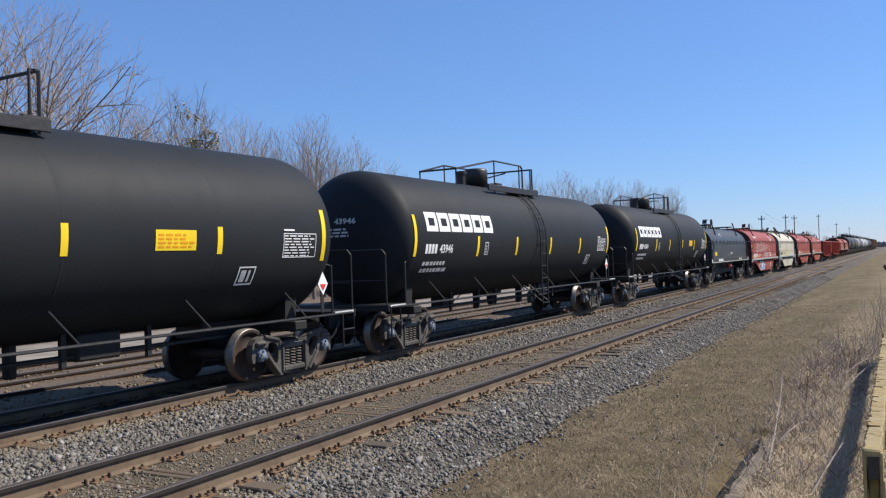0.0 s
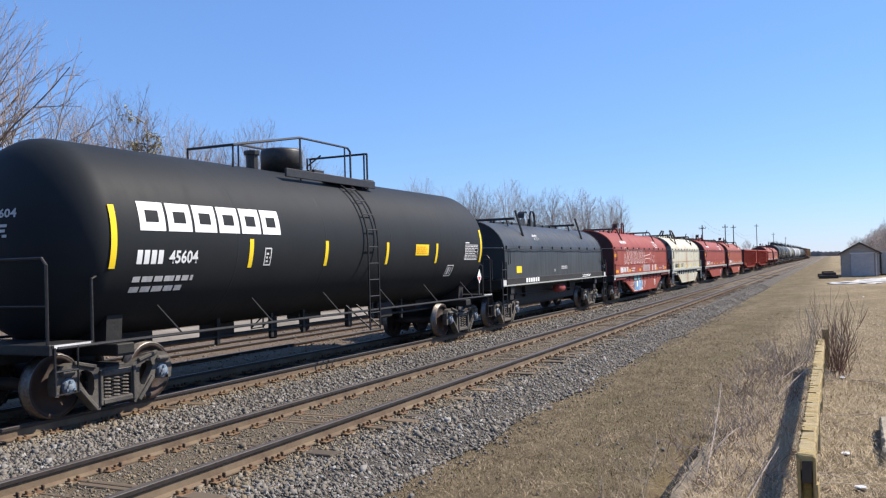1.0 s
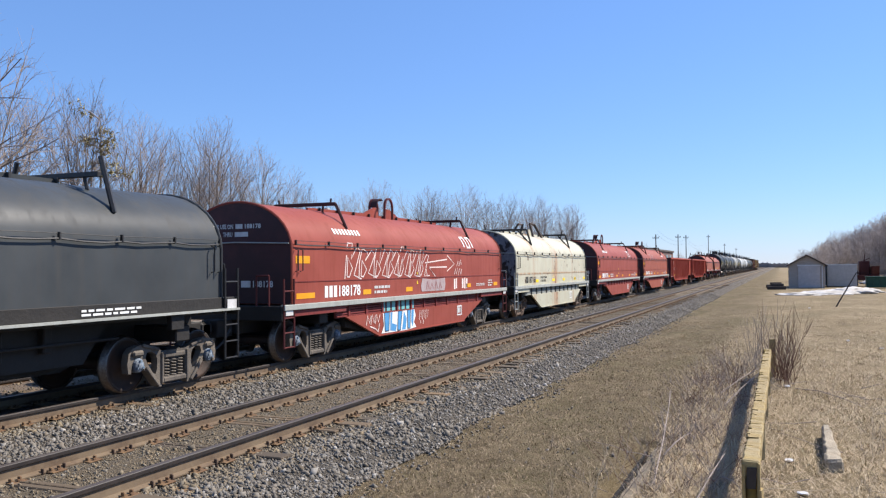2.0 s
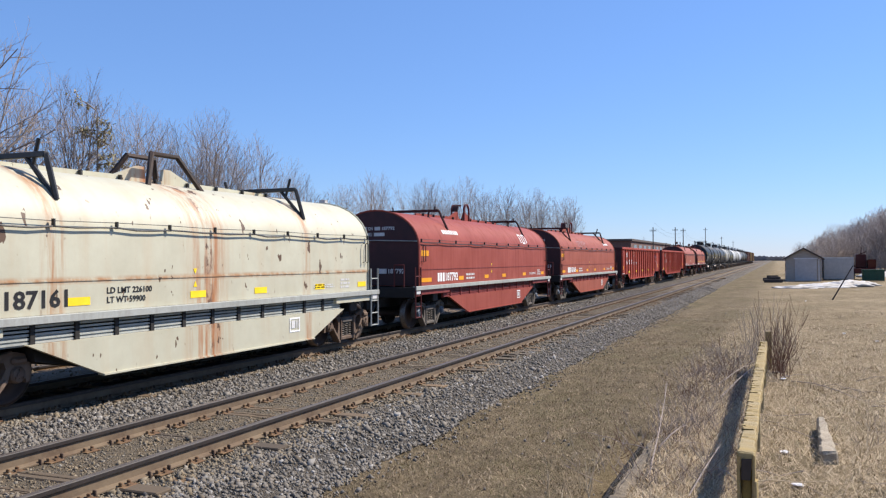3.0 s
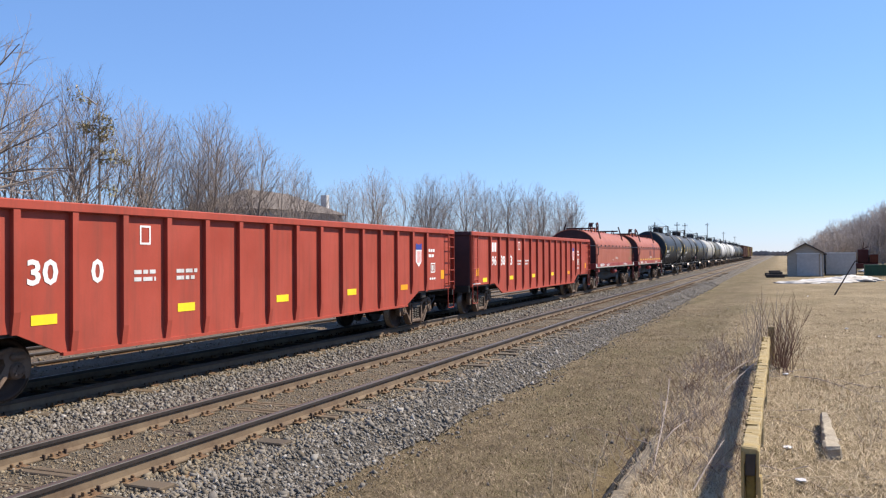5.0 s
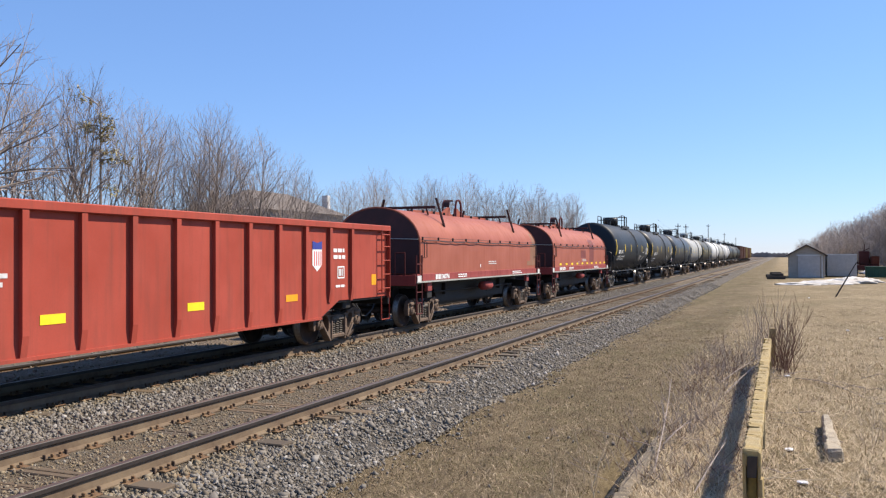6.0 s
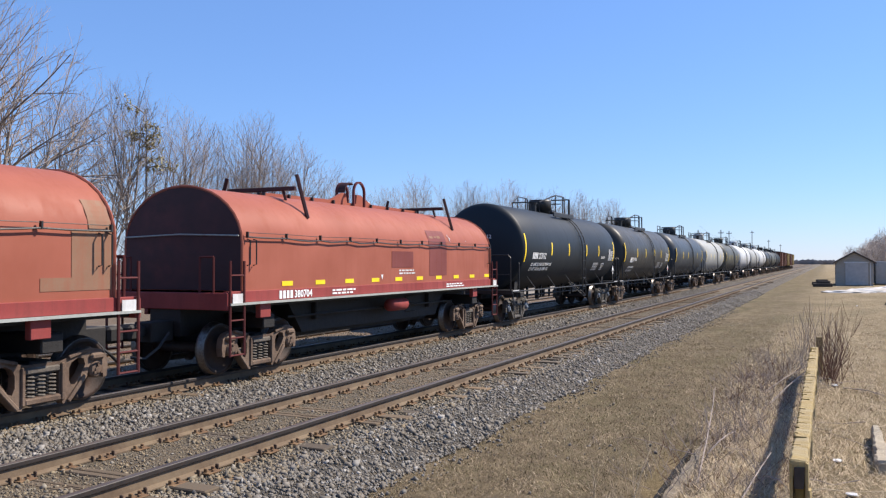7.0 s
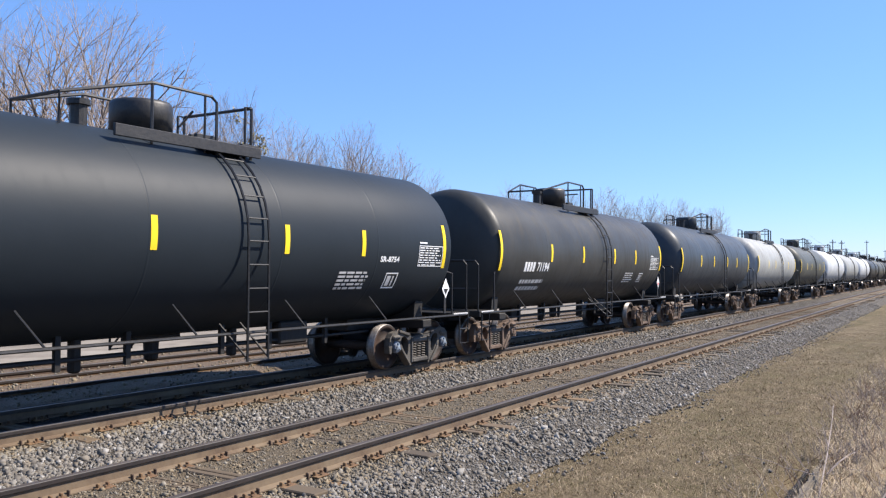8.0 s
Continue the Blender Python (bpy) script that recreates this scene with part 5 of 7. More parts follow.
def wheel_mesh():
    bm = bmesh.new()
    # plate, rim and flange, turned about the axle; outer face towards +x
    prof = [(-0.10, 0.09), (-0.09, 0.14), (-0.03, 0.20), (-0.02, 0.33), (-0.07, 0.385), (-0.075, 0.485), (-0.04, 0.48), (-0.03, 0.458), (0.065, 0.452), (0.07, 0.385), (0.02, 0.36), (0.03, 0.20), (0.08, 0.14), (0.085, 0.09)]
    return mesh_of("wheel", add_lathe(bm, prof, "X", 28), WHEEL_RUST, True)


def tread_mesh():
    bm = bmesh.new()
    prof = [(-0.077, 0.44), (-0.077, 0.487), (-0.04, 0.483), (-0.03, 0.461), (0.068, 0.455), (0.0725, 0.437)]
    return mesh_of("tread", add_lathe(bm, prof, "X", 28, cap=False), TREAD, True)


def side_frame_mesh(material):
    """Cast side frame: arched top over the bearings, two rounded windows, slim legs down to the spring seat."""
    half = [(0.0, 0.64), (0.30, 0.64), (0.44, 0.69), (0.62, 0.755), (0.84, 0.775), (1.00, 0.74), (1.09, 0.65), (1.12, 0.50), (1.10, 0.34), (1.04, 0.33), (1.02, 0.46), (0.90, 0.56), (0.77, 0.47), (0.74, 0.36), (0.68, 0.34), (0.42, 0.055), (0.33, 0.045), (0.285, 0.13), (0.0, 0.13)]
    out = [(-y, z) for y, z in half[:0:-1]] + half
    out = out[::-1]
    right = [(0.47, 0.60), (0.57, 0.655), (0.68, 0.64), (0.71, 0.55), (0.64, 0.43), (0.53, 0.29), (0.47, 0.27), (0.43, 0.36), (0.43, 0.52)]
    left = [(-y, z) for y, z in right[::-1]]
    mid = [(-0.27, 0.56), (0.27, 0.56), (0.27, 0.20), (-0.27, 0.20)]
    bm = add_prism(bmesh.new(), out, -0.065, 0.065, (left, mid, right))
    # flanges along the arch, the legs and the columns
    for s in (-1, 1):
        add_box(bm, 0.05, 0.105, -0.03, 0.03, -0.23, 0.22, 0.012, pose(0, s * 0.555, 0.24) @ pose(0, 0, 0, -s * 42))
        add_box(bm, -0.05, 0.095, s * 0.285, s * 0.345, 0.10, 0.62, 0.012)
        add_box(bm, 0.04, 0.10, -0.20, 0.20, -0.028, 0.028, 0.012, pose(0, s * 0.60, 0.725) @ pose(0, 0, 0, s * 14))
        add_box(bm, 0.04, 0.12, s * 0.78, s * 1.03, 0.60, 0.70, 0.03)
    add_box(bm, -0.09, 0.09, -0.29, 0.29, 0.10, 0.19, 0.02)
    return mesh_of("side_frame", bm, material)


def spring_mesh():
    pts = [(0.06 * math.sin(a), 0.07 * math.cos(a), 0.20 + 0.31 * a / (2 * math.pi * 6)) for a in [2 * math.pi * j / 8 for j in range(49)]]
    return mesh_of("spring", add_tube(bmesh.new(), pts, 0.016, 4), TRUCK_GREY)


def spring_cap_mesh():
    return mesh_of("spring_cap", boxes((-0.09, 0.09, -0.27, 0.27, 0.51, 0.60), bevel=0.02), TRUCK_GREY)


def cap_mesh(material):
    bm = bmesh.new()
    add_lathe(bm, [(-0.16, 0.12), (0.02, 0.12), (0.05, 0.10), (0.06, 0.055), (0.075, 0.05), (0.08, 0.02)], "X", 14)
    for k in range(3):
        a = radians(90 + 120 * k)
        add_box(bm, 0.05, 0.08, 0.07 * math.cos(a) - 0.018, 0.07 * math.cos(a) + 0.018, 0.07 * math.sin(a) - 0.018, 0.07 * math.sin(a) + 0.018)
    return mesh_of("bearing_cap", bm, material)


def bolster_mesh():
    bm = boxes((-1.05, 1.05, -0.19, 0.19, 0.42, 0.68), (-0.3, 0.3, -0.3, 0.3, 0.62, 0.78), bevel=0.03)
    for s in (-1, 1):
        # brake beams and shoes close to the wheels
        add_box(bm, -0.82, 0.82, s * 0.36, s * 0.43, 0.34, 0.42)
        for x in (-0.75, 0.75):
            add_box(bm, x - 0.05, x + 0.05, s * 0.36, s * 0.44, 0.28, 0.56)
    return mesh_of("truck", bm, UNDER_BLACK)


def axle_mesh():
    return mesh_of("axle", add_lathe(bmesh.new(), [(-1.05, 0.07), (-0.85, 0.08), (-0.6, 0.095), (0.6, 0.095), (0.85, 0.08), (1.05, 0.07)], "X", 10), WHEEL_RUST, True)


def truck(parent, y, frame_mat, cap_mat):
    """A two-axle truck: bolster, side frames, springs, axles, wheels, bearing caps."""
    t = shared("truck", cached("bolster", bolster_mesh), parent, pose(0, y, 0), "two-axle cast steel freight truck")
    key = frame_mat.name
    for s in (-1, 1):
        turn = pose(0, 0, 0, 0, 0, 0 if s > 0 else 180)
        shared("side_frame", cached("frame" + key, lambda: side_frame_mesh(frame_mat)), t, pose(s * 1.0, 0, 0) @ turn, "dusty cast side frame")
        shared("spring_cap", cached("spring_cap", spring_cap_mesh), t, pose(s * 1.0, 0, 0) @ turn)
        for c in (-0.17, 0.0, 0.17):
            shared("spring", cached("spring", spring_mesh), t, pose(s * 1.0, c, 0) @ turn)
        for k in (-1, 1):
            w = shared("wheel", cached("wheel", wheel_mesh), t, pose(s * 0.76, k * 0.889, 0.457) @ turn, "rusty steel wheel")
            me = cached("tread", tread_mesh)
            shared("tread", me, t, pose(s * 0.76, k * 0.889, 0.457) @ turn, "shiny worn tread")
            shared("bearing_cap", cached("cap" + cap_mat.name, lambda: cap_mesh(cap_mat)), t, pose(s * 1.06, k * 0.889, 0.457) @ turn, "worn roller bearing cap")
    for k in (-1, 1):
        shared("axle", cached("axle", axle_mesh), t, pose(0, k * 0.889, 0.457))
    return t


def coupler(parent, y, s, length):
    """Draft sill stub and knuckle coupler that reaches out from the car's end."""
    bm = boxes((-0.2, 0.2, min(y, y + s * length * 0.55), max(y, y + s * length * 0.55), 0.62, 0.98), bevel=0.02)
    a, b = y + s * length * 0.4, y + s * (length - 0.12)
    add_box(bm, -0.07, 0.07, min(a, b), max(a, b), 0.74, 0.9, 0.02)
    add_box(bm, -0.17, 0.15, min(b - s * 0.22, b + s * 0.12), max(b - s * 0.22, b + s * 0.12), 0.68, 0.96, 0.05)
    part("coupler", bm, UNDER_BLACK, parent, "rusty knuckle coupler")
    part("air_hose", tubes(([(0.28, y + s * 0.2, 0.78), (0.32, y + s * length * 0.5, 0.55), (0.25, y + s * length * 0.75, 0.38), (0.15, y + s * (length - 0.02), 0.42)], 0.025)), RAIL_BLACK, parent)


def car_rows(y0):
    return [(0.0, pose(TRAIN_X, y0, TRAIN_Z)), (8.0, pose(TRAIN_X, y0 - SPEED * 8.0, TRAIN_Z))]


TRAIN = []


def rung_mesh():
    return mesh_of("rung", tubes(([(0, -0.22, 0), (0, 0.22, 0)], 0.013), n=5), RAIL_BLACK)


def tank_car(y0, half, label, shell, radius=1.53, zc=2.54, number="", num_at=(0.0, 0.0), num_mat=None, logo=False, stripes=(), placard=None, far=False, ends=None, trucks=None, rng_seed=1, rail=(-3.0, 1.6), dome=-0.7, ladder=0.4, pitch=None, tmat=None, plain=False, man=0.47, head=0.5, weights=()):
    """A non-pressure tank car. half: from the middle to the seam where the heads begin."""
    rng = random.Random(rng_seed)
    car = thing("tank_car", label, "tank car", "cars of the freight train")
    TRAIN.append((car, y0))
    pitch = pitch or half * 2 + 3.2
    tmat = tmat or TRUCK_BLACK
    surf = lambda z: math.sqrt(max(0.01, radius ** 2 - (z - zc) ** 2))
    bm = bmesh.new()
    prof = [(-half - radius * head * math.cos(a), max(0.002, radius * math.sin(a))) for a in [radians(k * 10) for k in range(0, 10)]]
    seams = [-half + 2 * half * k / 5 for k in range(1, 5)]
    for sy in seams:
        prof += [(sy - 0.3, radius), (sy - 0.026, radius), (sy - 0.02, radius), (sy - 0.012, radius + 0.0025), (sy + 0.012, radius + 0.0025), (sy + 0.02, radius), (sy + 0.026, radius), (sy + 0.3, radius)]
    prof += [(-a, r) for a, r in prof[:10][::-1]]
    add_lathe(bm, prof, "Y", 64, (0, 0, zc), cap=False)
    part("tank", bm, shell, car, smooth=True)
    for s in (-1, 1):
        y = s * (trucks or half - 0.45)
        truck(car, y, tmat, CAP_BLUE if not far and tmat is TRUCK_BLACK else tmat)
        # stub sill, saddle and end platform
        e = s * (half + 0.95)
        a, b = y - s * 1.5, e
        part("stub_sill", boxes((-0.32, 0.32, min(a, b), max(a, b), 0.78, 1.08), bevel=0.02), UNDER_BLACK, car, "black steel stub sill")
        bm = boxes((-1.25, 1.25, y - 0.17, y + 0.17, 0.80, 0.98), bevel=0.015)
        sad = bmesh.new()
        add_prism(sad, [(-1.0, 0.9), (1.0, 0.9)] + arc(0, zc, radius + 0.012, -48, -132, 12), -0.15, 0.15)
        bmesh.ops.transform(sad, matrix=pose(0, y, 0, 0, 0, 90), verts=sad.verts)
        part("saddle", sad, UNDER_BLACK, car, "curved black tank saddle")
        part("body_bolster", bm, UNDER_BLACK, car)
        p0, p1 = s * (half + 0.30), s * (half + 1.0)
        part("end_platform", boxes((-1.42, 1.42, min(p0, p1), max(p0, p1), 1.03, 1.09), (-1.42, 1.42, p1 - 0.03, p1 + 0.03, 0.95, 1.09), bevel=0.008), RAIL_BLACK, car, "black grating end platform")
        part("end_handrail", tubes(([(1.36, p1, 1.05), (1.36, p1, 2.15), (1.28, p1, 2.24), (-1.28, p1, 2.24), (-1.36, p1, 2.15), (-1.36, p1, 1.05)], 0.022), ([(1.36, p1, 1.6), (-1.36, p1, 1.6)], 0.015), ([(1.40, p0, 1.05), (1.40, p0, 1.95), (1.30, p0 - s * 0.25, 2.02)], 0.022)), RAIL_BLACK, car, "black pipe handrail across the end")
        bm = tubes(([(1.43, p1 - s * 0.42, 1.05), (1.43, p1 - s * 0.42, 0.42), (1.43, p1 - s * 0.05, 0.42), (1.43, p1 - s * 0.05, 1.05)], 0.018), ([(1.43, p1 - s * 0.42, 0.73), (1.43, p1 - s * 0.05, 0.73)], 0.016))
        part("step_stirrup", bm, RAIL_BLACK, car)
        part("platform_stencil", rects_side(1.425, [(min(p0, p1) + 0.05, 1.035, max(p0, p1) - 0.05, 1.085)]), WHITE_WORN, car)
        coupler(car, s * (half + 1.0), s, pitch / 2 - half - 1.0)
    # long side rails with struts up to the shell
    for sx in (1, -1):
        runs = [([(sx * 1.42, -half - 0.9, 1.04), (sx * 1.42, half + 0.9, 1.04)], 0.024)]
        k = -half + 1.2
        while k < half - 0.6:
            runs.append(([(sx * 1.42, k + 0.25, 1.04), (sx * (surf(1.5) + 0.02), k, 1.5)], 0.016))
            k += 2.35
        part("side_rail", tubes(*runs), RAIL_BLACK, car, "thin black side rail on struts")
    # fittings under the belly
    zb = zc - radius
    bm = boxes((-0.16, 0.16, -0.45, 0.45, zb - 0.10, zb + 0.06), bevel=0.02)
    add_lathe(bm, [(zb - 0.40, 0.06), (zb - 0.36, 0.11), (zb - 0.12, 0.12), (zb + 0.05, 0.2)], "Z", 12, (0, 0, 0))
    part("bottom_outlet", bm, UNDER_BLACK, car, "black bottom outlet valve")
    bm = boxes((0.35, 0.65, 2.2, 2.95, zb - 0.28, zb + 0.12), (-0.3, 0.1, -3.1, -2.5, zb - 0.30, zb + 0.02), (0.2, 0.35, -1.6, -1.45, zb - 0.42, zb + 0.1), (0.2, 0.35, 1.35, 1.5, zb - 0.42, zb + 0.1), bevel=0.03)
    for yy in (-3.6, -2.0, -0.9, 0.9, 2.0, 3.5):
        add_box(bm, 0.55, 0.62, yy - 0.04, yy + 0.04, zb - 0.34, zb + 0.22)
    add_tube(bm, [(0.585, -half + 0.5, zb - 0.2), (0.585, half - 0.5, zb - 0.2)], 0.028)
    add_tube(bm, [(-0.3, -half + 0.5, zb - 0.28), (-0.3, half - 0.5, zb - 0.28)], 0.022)
    part("brake_rigging", bm, UNDER_BLACK, car, "near-black brake pipes and cylinder")
    # top: walkway, railing, manway
    zt = zc + radius
    r0, r1 = rail
    part("walkway", boxes((0.25, 0.95, dome + 0.5, r1 + 0.05, zt - 0.10, zt - 0.06), (-0.95, -0.25, dome + 0.5, r1 + 0.05, zt - 0.10, zt - 0.06), (-0.95, 0.95, r1 - 0.35, r1 + 0.05, zt - 0.06, zt - 0.02), (0.93, 0.98, dome - 1.2, r1 + 0.05, zt - 0.22, zt - 0.05), (-0.98, -0.93, dome - 1.2, r1 + 0.05, zt - 0.22, zt - 0.05), bevel=0.008), RAIL_BLACK, car, "black grating walkway")
    for sx in (1, -1):
        part("side_railing", tubes(([(sx * 0.55, r0, zt - 0.12), (sx * 0.55, r0, zt + 0.32), (sx * 0.8, dome - 0.45, zt + 0.66), (sx * 0.8, r1 - 0.87, zt + 0.66), (sx * 0.8, r1 - 0.76, zt + 0.58), (sx * 0.8, r1 - 0.76, zt - 0.25)], 0.026), ([(sx * 0.8, dome - 0.45, zt + 0.66), (sx * 0.8, dome - 0.45, zt - 0.25)], 0.022), ([(sx * 0.8, r1 - 1.0, zt + 0.66), (sx * 0.8, r1 - 1.0, zt - 0.25)], 0.02)), RAIL_BLACK, car, "black pipe railing beside the manway")
        part("railing_post", tubes(([(sx * 0.8, r1, zt - 0.25), (sx * 0.8, r1, zt + 0.62)], 0.026)), RAIL_BLACK, car)
        part("railing_hoop", tubes(([(sx * 0.8, r1 - 0.14, zt - 0.25), (sx * 0.8, r1 - 0.14, zt + 0.62), (sx * 0.8, r1, zt + 0.62)], 0.022)), RAIL_BLACK, car)
    part("end_railing", tubes(([(-0.55, r0, zt + 0.32), (0.55, r0, zt + 0.32)], 0.026)), RAIL_BLACK, car)
    part("end_railing", tubes(([(-0.8, r1, zt + 0.62), (0.8, r1, zt + 0.62)], 0.026)), RAIL_BLACK, car)
    part("cross_railing", tubes(([(0.8, dome + 0.3, zt + 0.36), (-0.8, r1 - 0.1, zt + 0.45)], 0.02)), RAIL_BLACK, car)
    bm = add_lathe(bmesh.new(), [(zt - 0.25, man - 0.05), (zt + 0.06, man - 0.05), (zt + 0.08, man), (zt + 0.46, man), (zt + 0.52, man - 0.03), (zt + 0.53, 0.02)], "Z", 24, (0, dome, 0))
    part("manway", bm, shell if far else RAIL_BLACK, car, "round black manway housing", smooth=True)
    bm = add_lathe(bmesh.new(), [(zt - 0.1, 0.12), (zt + 0.28, 0.12), (zt + 0.28, 0.16), (zt + 0.36, 0.16), (zt + 0.38, 0.02)], "Z", 12, (0.1, dome - 1.15, 0))
    part("safety_valve", bm, RAIL_BLACK, car, "black safety valve")
    part("fittings_plate", boxes((-0.25, 0.35, dome + 0.75, dome + 1.5, zt - 0.05, zt + 0.09), bevel=0.03), RAIL_BLACK, car)
    for k in range(3):
        part("fitting", boxes((-0.12 + 0.14 * k, -0.04 + 0.14 * k, dome + 0.9, dome + 1.3, zt + 0.08, zt + 0.17), bevel=0.01), RAIL_BLACK, car)
    # side ladder, bent over the shell and straight below its widest height
    reach = radius + 0.07
    for sx in (1, -1):
        runs = []
        for dy in (-0.22, 0.22):
            pts = [(sx * reach * math.cos(radians(a)), ladder + dy, zc + reach * math.sin(radians(a))) for a in range(70, -1, -10)]
            pts += [(sx * reach, ladder + dy, 1.1), (sx * reach, ladder + dy, 0.62)]
            runs.append((pts, 0.022))
        stiles = part("ladder", tubes(*runs, n=5), RAIL_BLACK, car, "black side ladder over the shell")
        steps = [(sx * reach, 0.64 + 0.36 * k) for k in range(int((zc - 0.64) / 0.36) + 1)]
        steps += [(sx * reach * math.cos(radians(a)), zc + reach * math.sin(radians(a))) for a in range(10, 70, 13)]
        for x, z in steps:
            shared("rung", cached("rung", rung_mesh), stiles, pose(x, ladder, z))
        for dy in (-1, 1):
            part("brace", tubes(([(sx * reach, ladder + dy * 0.22, 0.66), (sx * reach * 0.62, ladder + dy * 0.22, 1.16)], 0.018), n=5), RAIL_BLACK, stiles)
    # markings
    for k, (u, z0, z1) in enumerate(stripes):
        decal("reflector_stripe", rects((u - 0.055, z0, u + 0.055, z1)), surf, YELLOW, car, "yellow reflective stripe")
    if number:
        mk, digits = number
        u, z, h = num_at
        w = h * 0.68
        decal("owner_mark", rects(*[(u + k * w, z, u + k * w + w * 0.72, z + h) for k in range(mk)]), surf, num_mat or WHITE, car, "white owner mark")
        decal("car_number", lettering(digits, u + (mk + 0.6) * w, z, u + (mk + 0.6 + len(digits) * 0.9) * w, z + h), surf, num_mat or WHITE, car, "white painted car number")
        for k, line in enumerate(weights):
            decal("weight_print", lettering(line, u + 0.03, z - h * (1.12 + 0.75 * k), u + 0.03 + 0.092 * len(line), z - h * (0.60 + 0.75 * k)), surf, WHITE, car, "white stencilled weight line")
        if not weights:
            decal("weight_print", small_print(rng, u, z - h * 2.0, u + w * (mk + len(digits)), z - h * 0.55, 2), surf, WHITE_WORN, car)
    if logo:
        u, z0, z1, w = logo
        bm = bmesh.new()
        for k in range(6):
            ring(u + k * w, z0, u + k * w + w * 0.9, z1, w * 0.22, bm=bm)
        decal("logo", bm, surf, WHITE, car, "row of six white block shapes")
        decal("class_box", ring(u + 5.1 * w, z0 - 0.56, u + 5.1 * w + 0.2, z0 - 0.24, 0.025), surf, WHITE_WORN, car)
        decal("class_print", small_print(rng, u + 5.1 * w + 0.05, z0 - 0.50, u + 5.1 * w + 0.16, z0 - 0.30, 3, (0.04, 0.08)), surf, WHITE_WORN, car)
    if placard:
        u, z0, z1, w = placard
        decal("warning_label", rects((u, z0, u + w, z1)), surf, YELLOW, car, "yellow warning label")
        decal("warning_print", small_print(rng, u + 0.05, z0 + 0.04, u + w - 0.04, z1 - 0.03, 4, (0.05, 0.15)), surf, AMBER, car, lift=0.010)
    if not far:
        e = half - 0.25
        decal("test_panel", ring(e - 0.95, zc - 0.42, e - 0.05, zc + 0.0, 0.014), surf, WHITE, car, "white stencilled frame of the test table")
        for k in range(8):
            decal("test_row", small_print(rng, e - 0.92, zc - 0.40 + 0.049 * k, e - 0.07, zc - 0.362 + 0.049 * k, 1, (0.06, 0.2)), surf, WHITE, car)
        decal("test_heading", rects((e - 0.94, zc + 0.04, e - 0.66, zc + 0.07)), surf, WHITE, car)
        decal("inspection_box", ring(e - 1.95, zc - 0.85, e - 1.55, zc - 0.55, 0.025), surf, WHITE, car)
        decal("inspection_mark", rects((e - 1.88, zc - 0.80, e - 1.76, zc - 0.61), (e - 1.71, zc - 0.80, e - 1.66, zc - 0.61)), surf, WHITE_WORN, car)
        if not plain:
            decal("side_print", small_print(rng, e - 3.4, zc - 0.85, e - 2.5, zc - 0.5, 5), surf, WHITE_WORN, car)
        # hazard diamond on its bracket at the far corner
        bm = boxes((1.40, 1.42, half - 0.06, half + 0.02, 1.1, 1.75))
        part("placard_bracket", bm, RAIL_BLACK, car)
        part("hazard_placard", polys_side(1.43, [(half - 0.16, 1.62), (half - 0.01, 1.42), (half + 0.14, 1.62), (half - 0.01, 1.85)]), WHITE, car, "white diamond hazard placard")
        part("placard_mark", polys_side(1.437, [(half - 0.10, 1.62), (half - 0.01, 1.50), (half + 0.08, 1.62)]), DARK_INK if shell is TANK_GLOSS else RED_MARK, car)
        # marks on the head that faces the camera
        if ends:
            mk, digits = ends
            hs = lambda x, z: -half - radius * head * math.sqrt(max(0, 1 - (x * x + (z - zc) ** 2) / radius ** 2)) - 0.008
            bm = lettering(digits, -0.1, zc + 0.30, 0.45, zc + 0.43)
            for v in bm.verts:
                v.co = Vector((v.co.x, hs(v.co.x, v.co.y), v.co.y))
            part("head_number", bm, WHITE_WORN, car, "white number on the tank head")
            bm = small_print(rng, -0.4, zc + 0.02, 0.4, zc + 0.24, 3)
            bmesh.ops.subdivide_edges(bm, edges=bm.edges[:], cuts=1)
            for v in bm.verts:
                v.co = Vector((v.co.x, hs(v.co.x, v.co.y), v.co.y))
            part("head_print", bm, WHITE_WORN, car)
    return car


def rects_side(x, rs):
    bm = rects(*rs)
    for v in bm.verts:
        v.co = Vector((x, v.co.x, v.co.y))
    return bm


def polys_side(x, *ps):
    bm = polys(*ps)
    for v in bm.verts:
        v.co = Vector((x, v.co.x, v.co.y))
    return bm


def hood_outline(a, zb, zs, b, n=14):
    return [(a, zb), (a, zs)] + [(a * math.cos(math.pi * k / n), zs + b * math.sin(math.pi * k / n)) for k in range(1, n)] + [(-a, zs), (-a, zb)]


def extrude_hood(outl, y0, y1):
    """A closed shell with the arched outline (x, z), running along y; its arch is smooth, its ends are flat."""
    bm = bmesh.new()
    f = [bm.verts.new((x, y0, z)) for x, z in outl]
    g = [bm.verts.new((x, y1, z)) for x, z in outl]
    for i in range(len(f) - 1):
        bm.faces.new((f[i], g[i], g[i + 1], f[i + 1])).smooth = True
    flat = [bm.faces.new((f[-1], g[-1], g[0], f[0])), bm.faces.new(f), bm.faces.new(g[::-1])]
    bmesh.ops.recalc_face_normals(bm, faces=bm.faces)
    for q in flat:
        for e in q.edges:
            e.smooth = False
    return bm


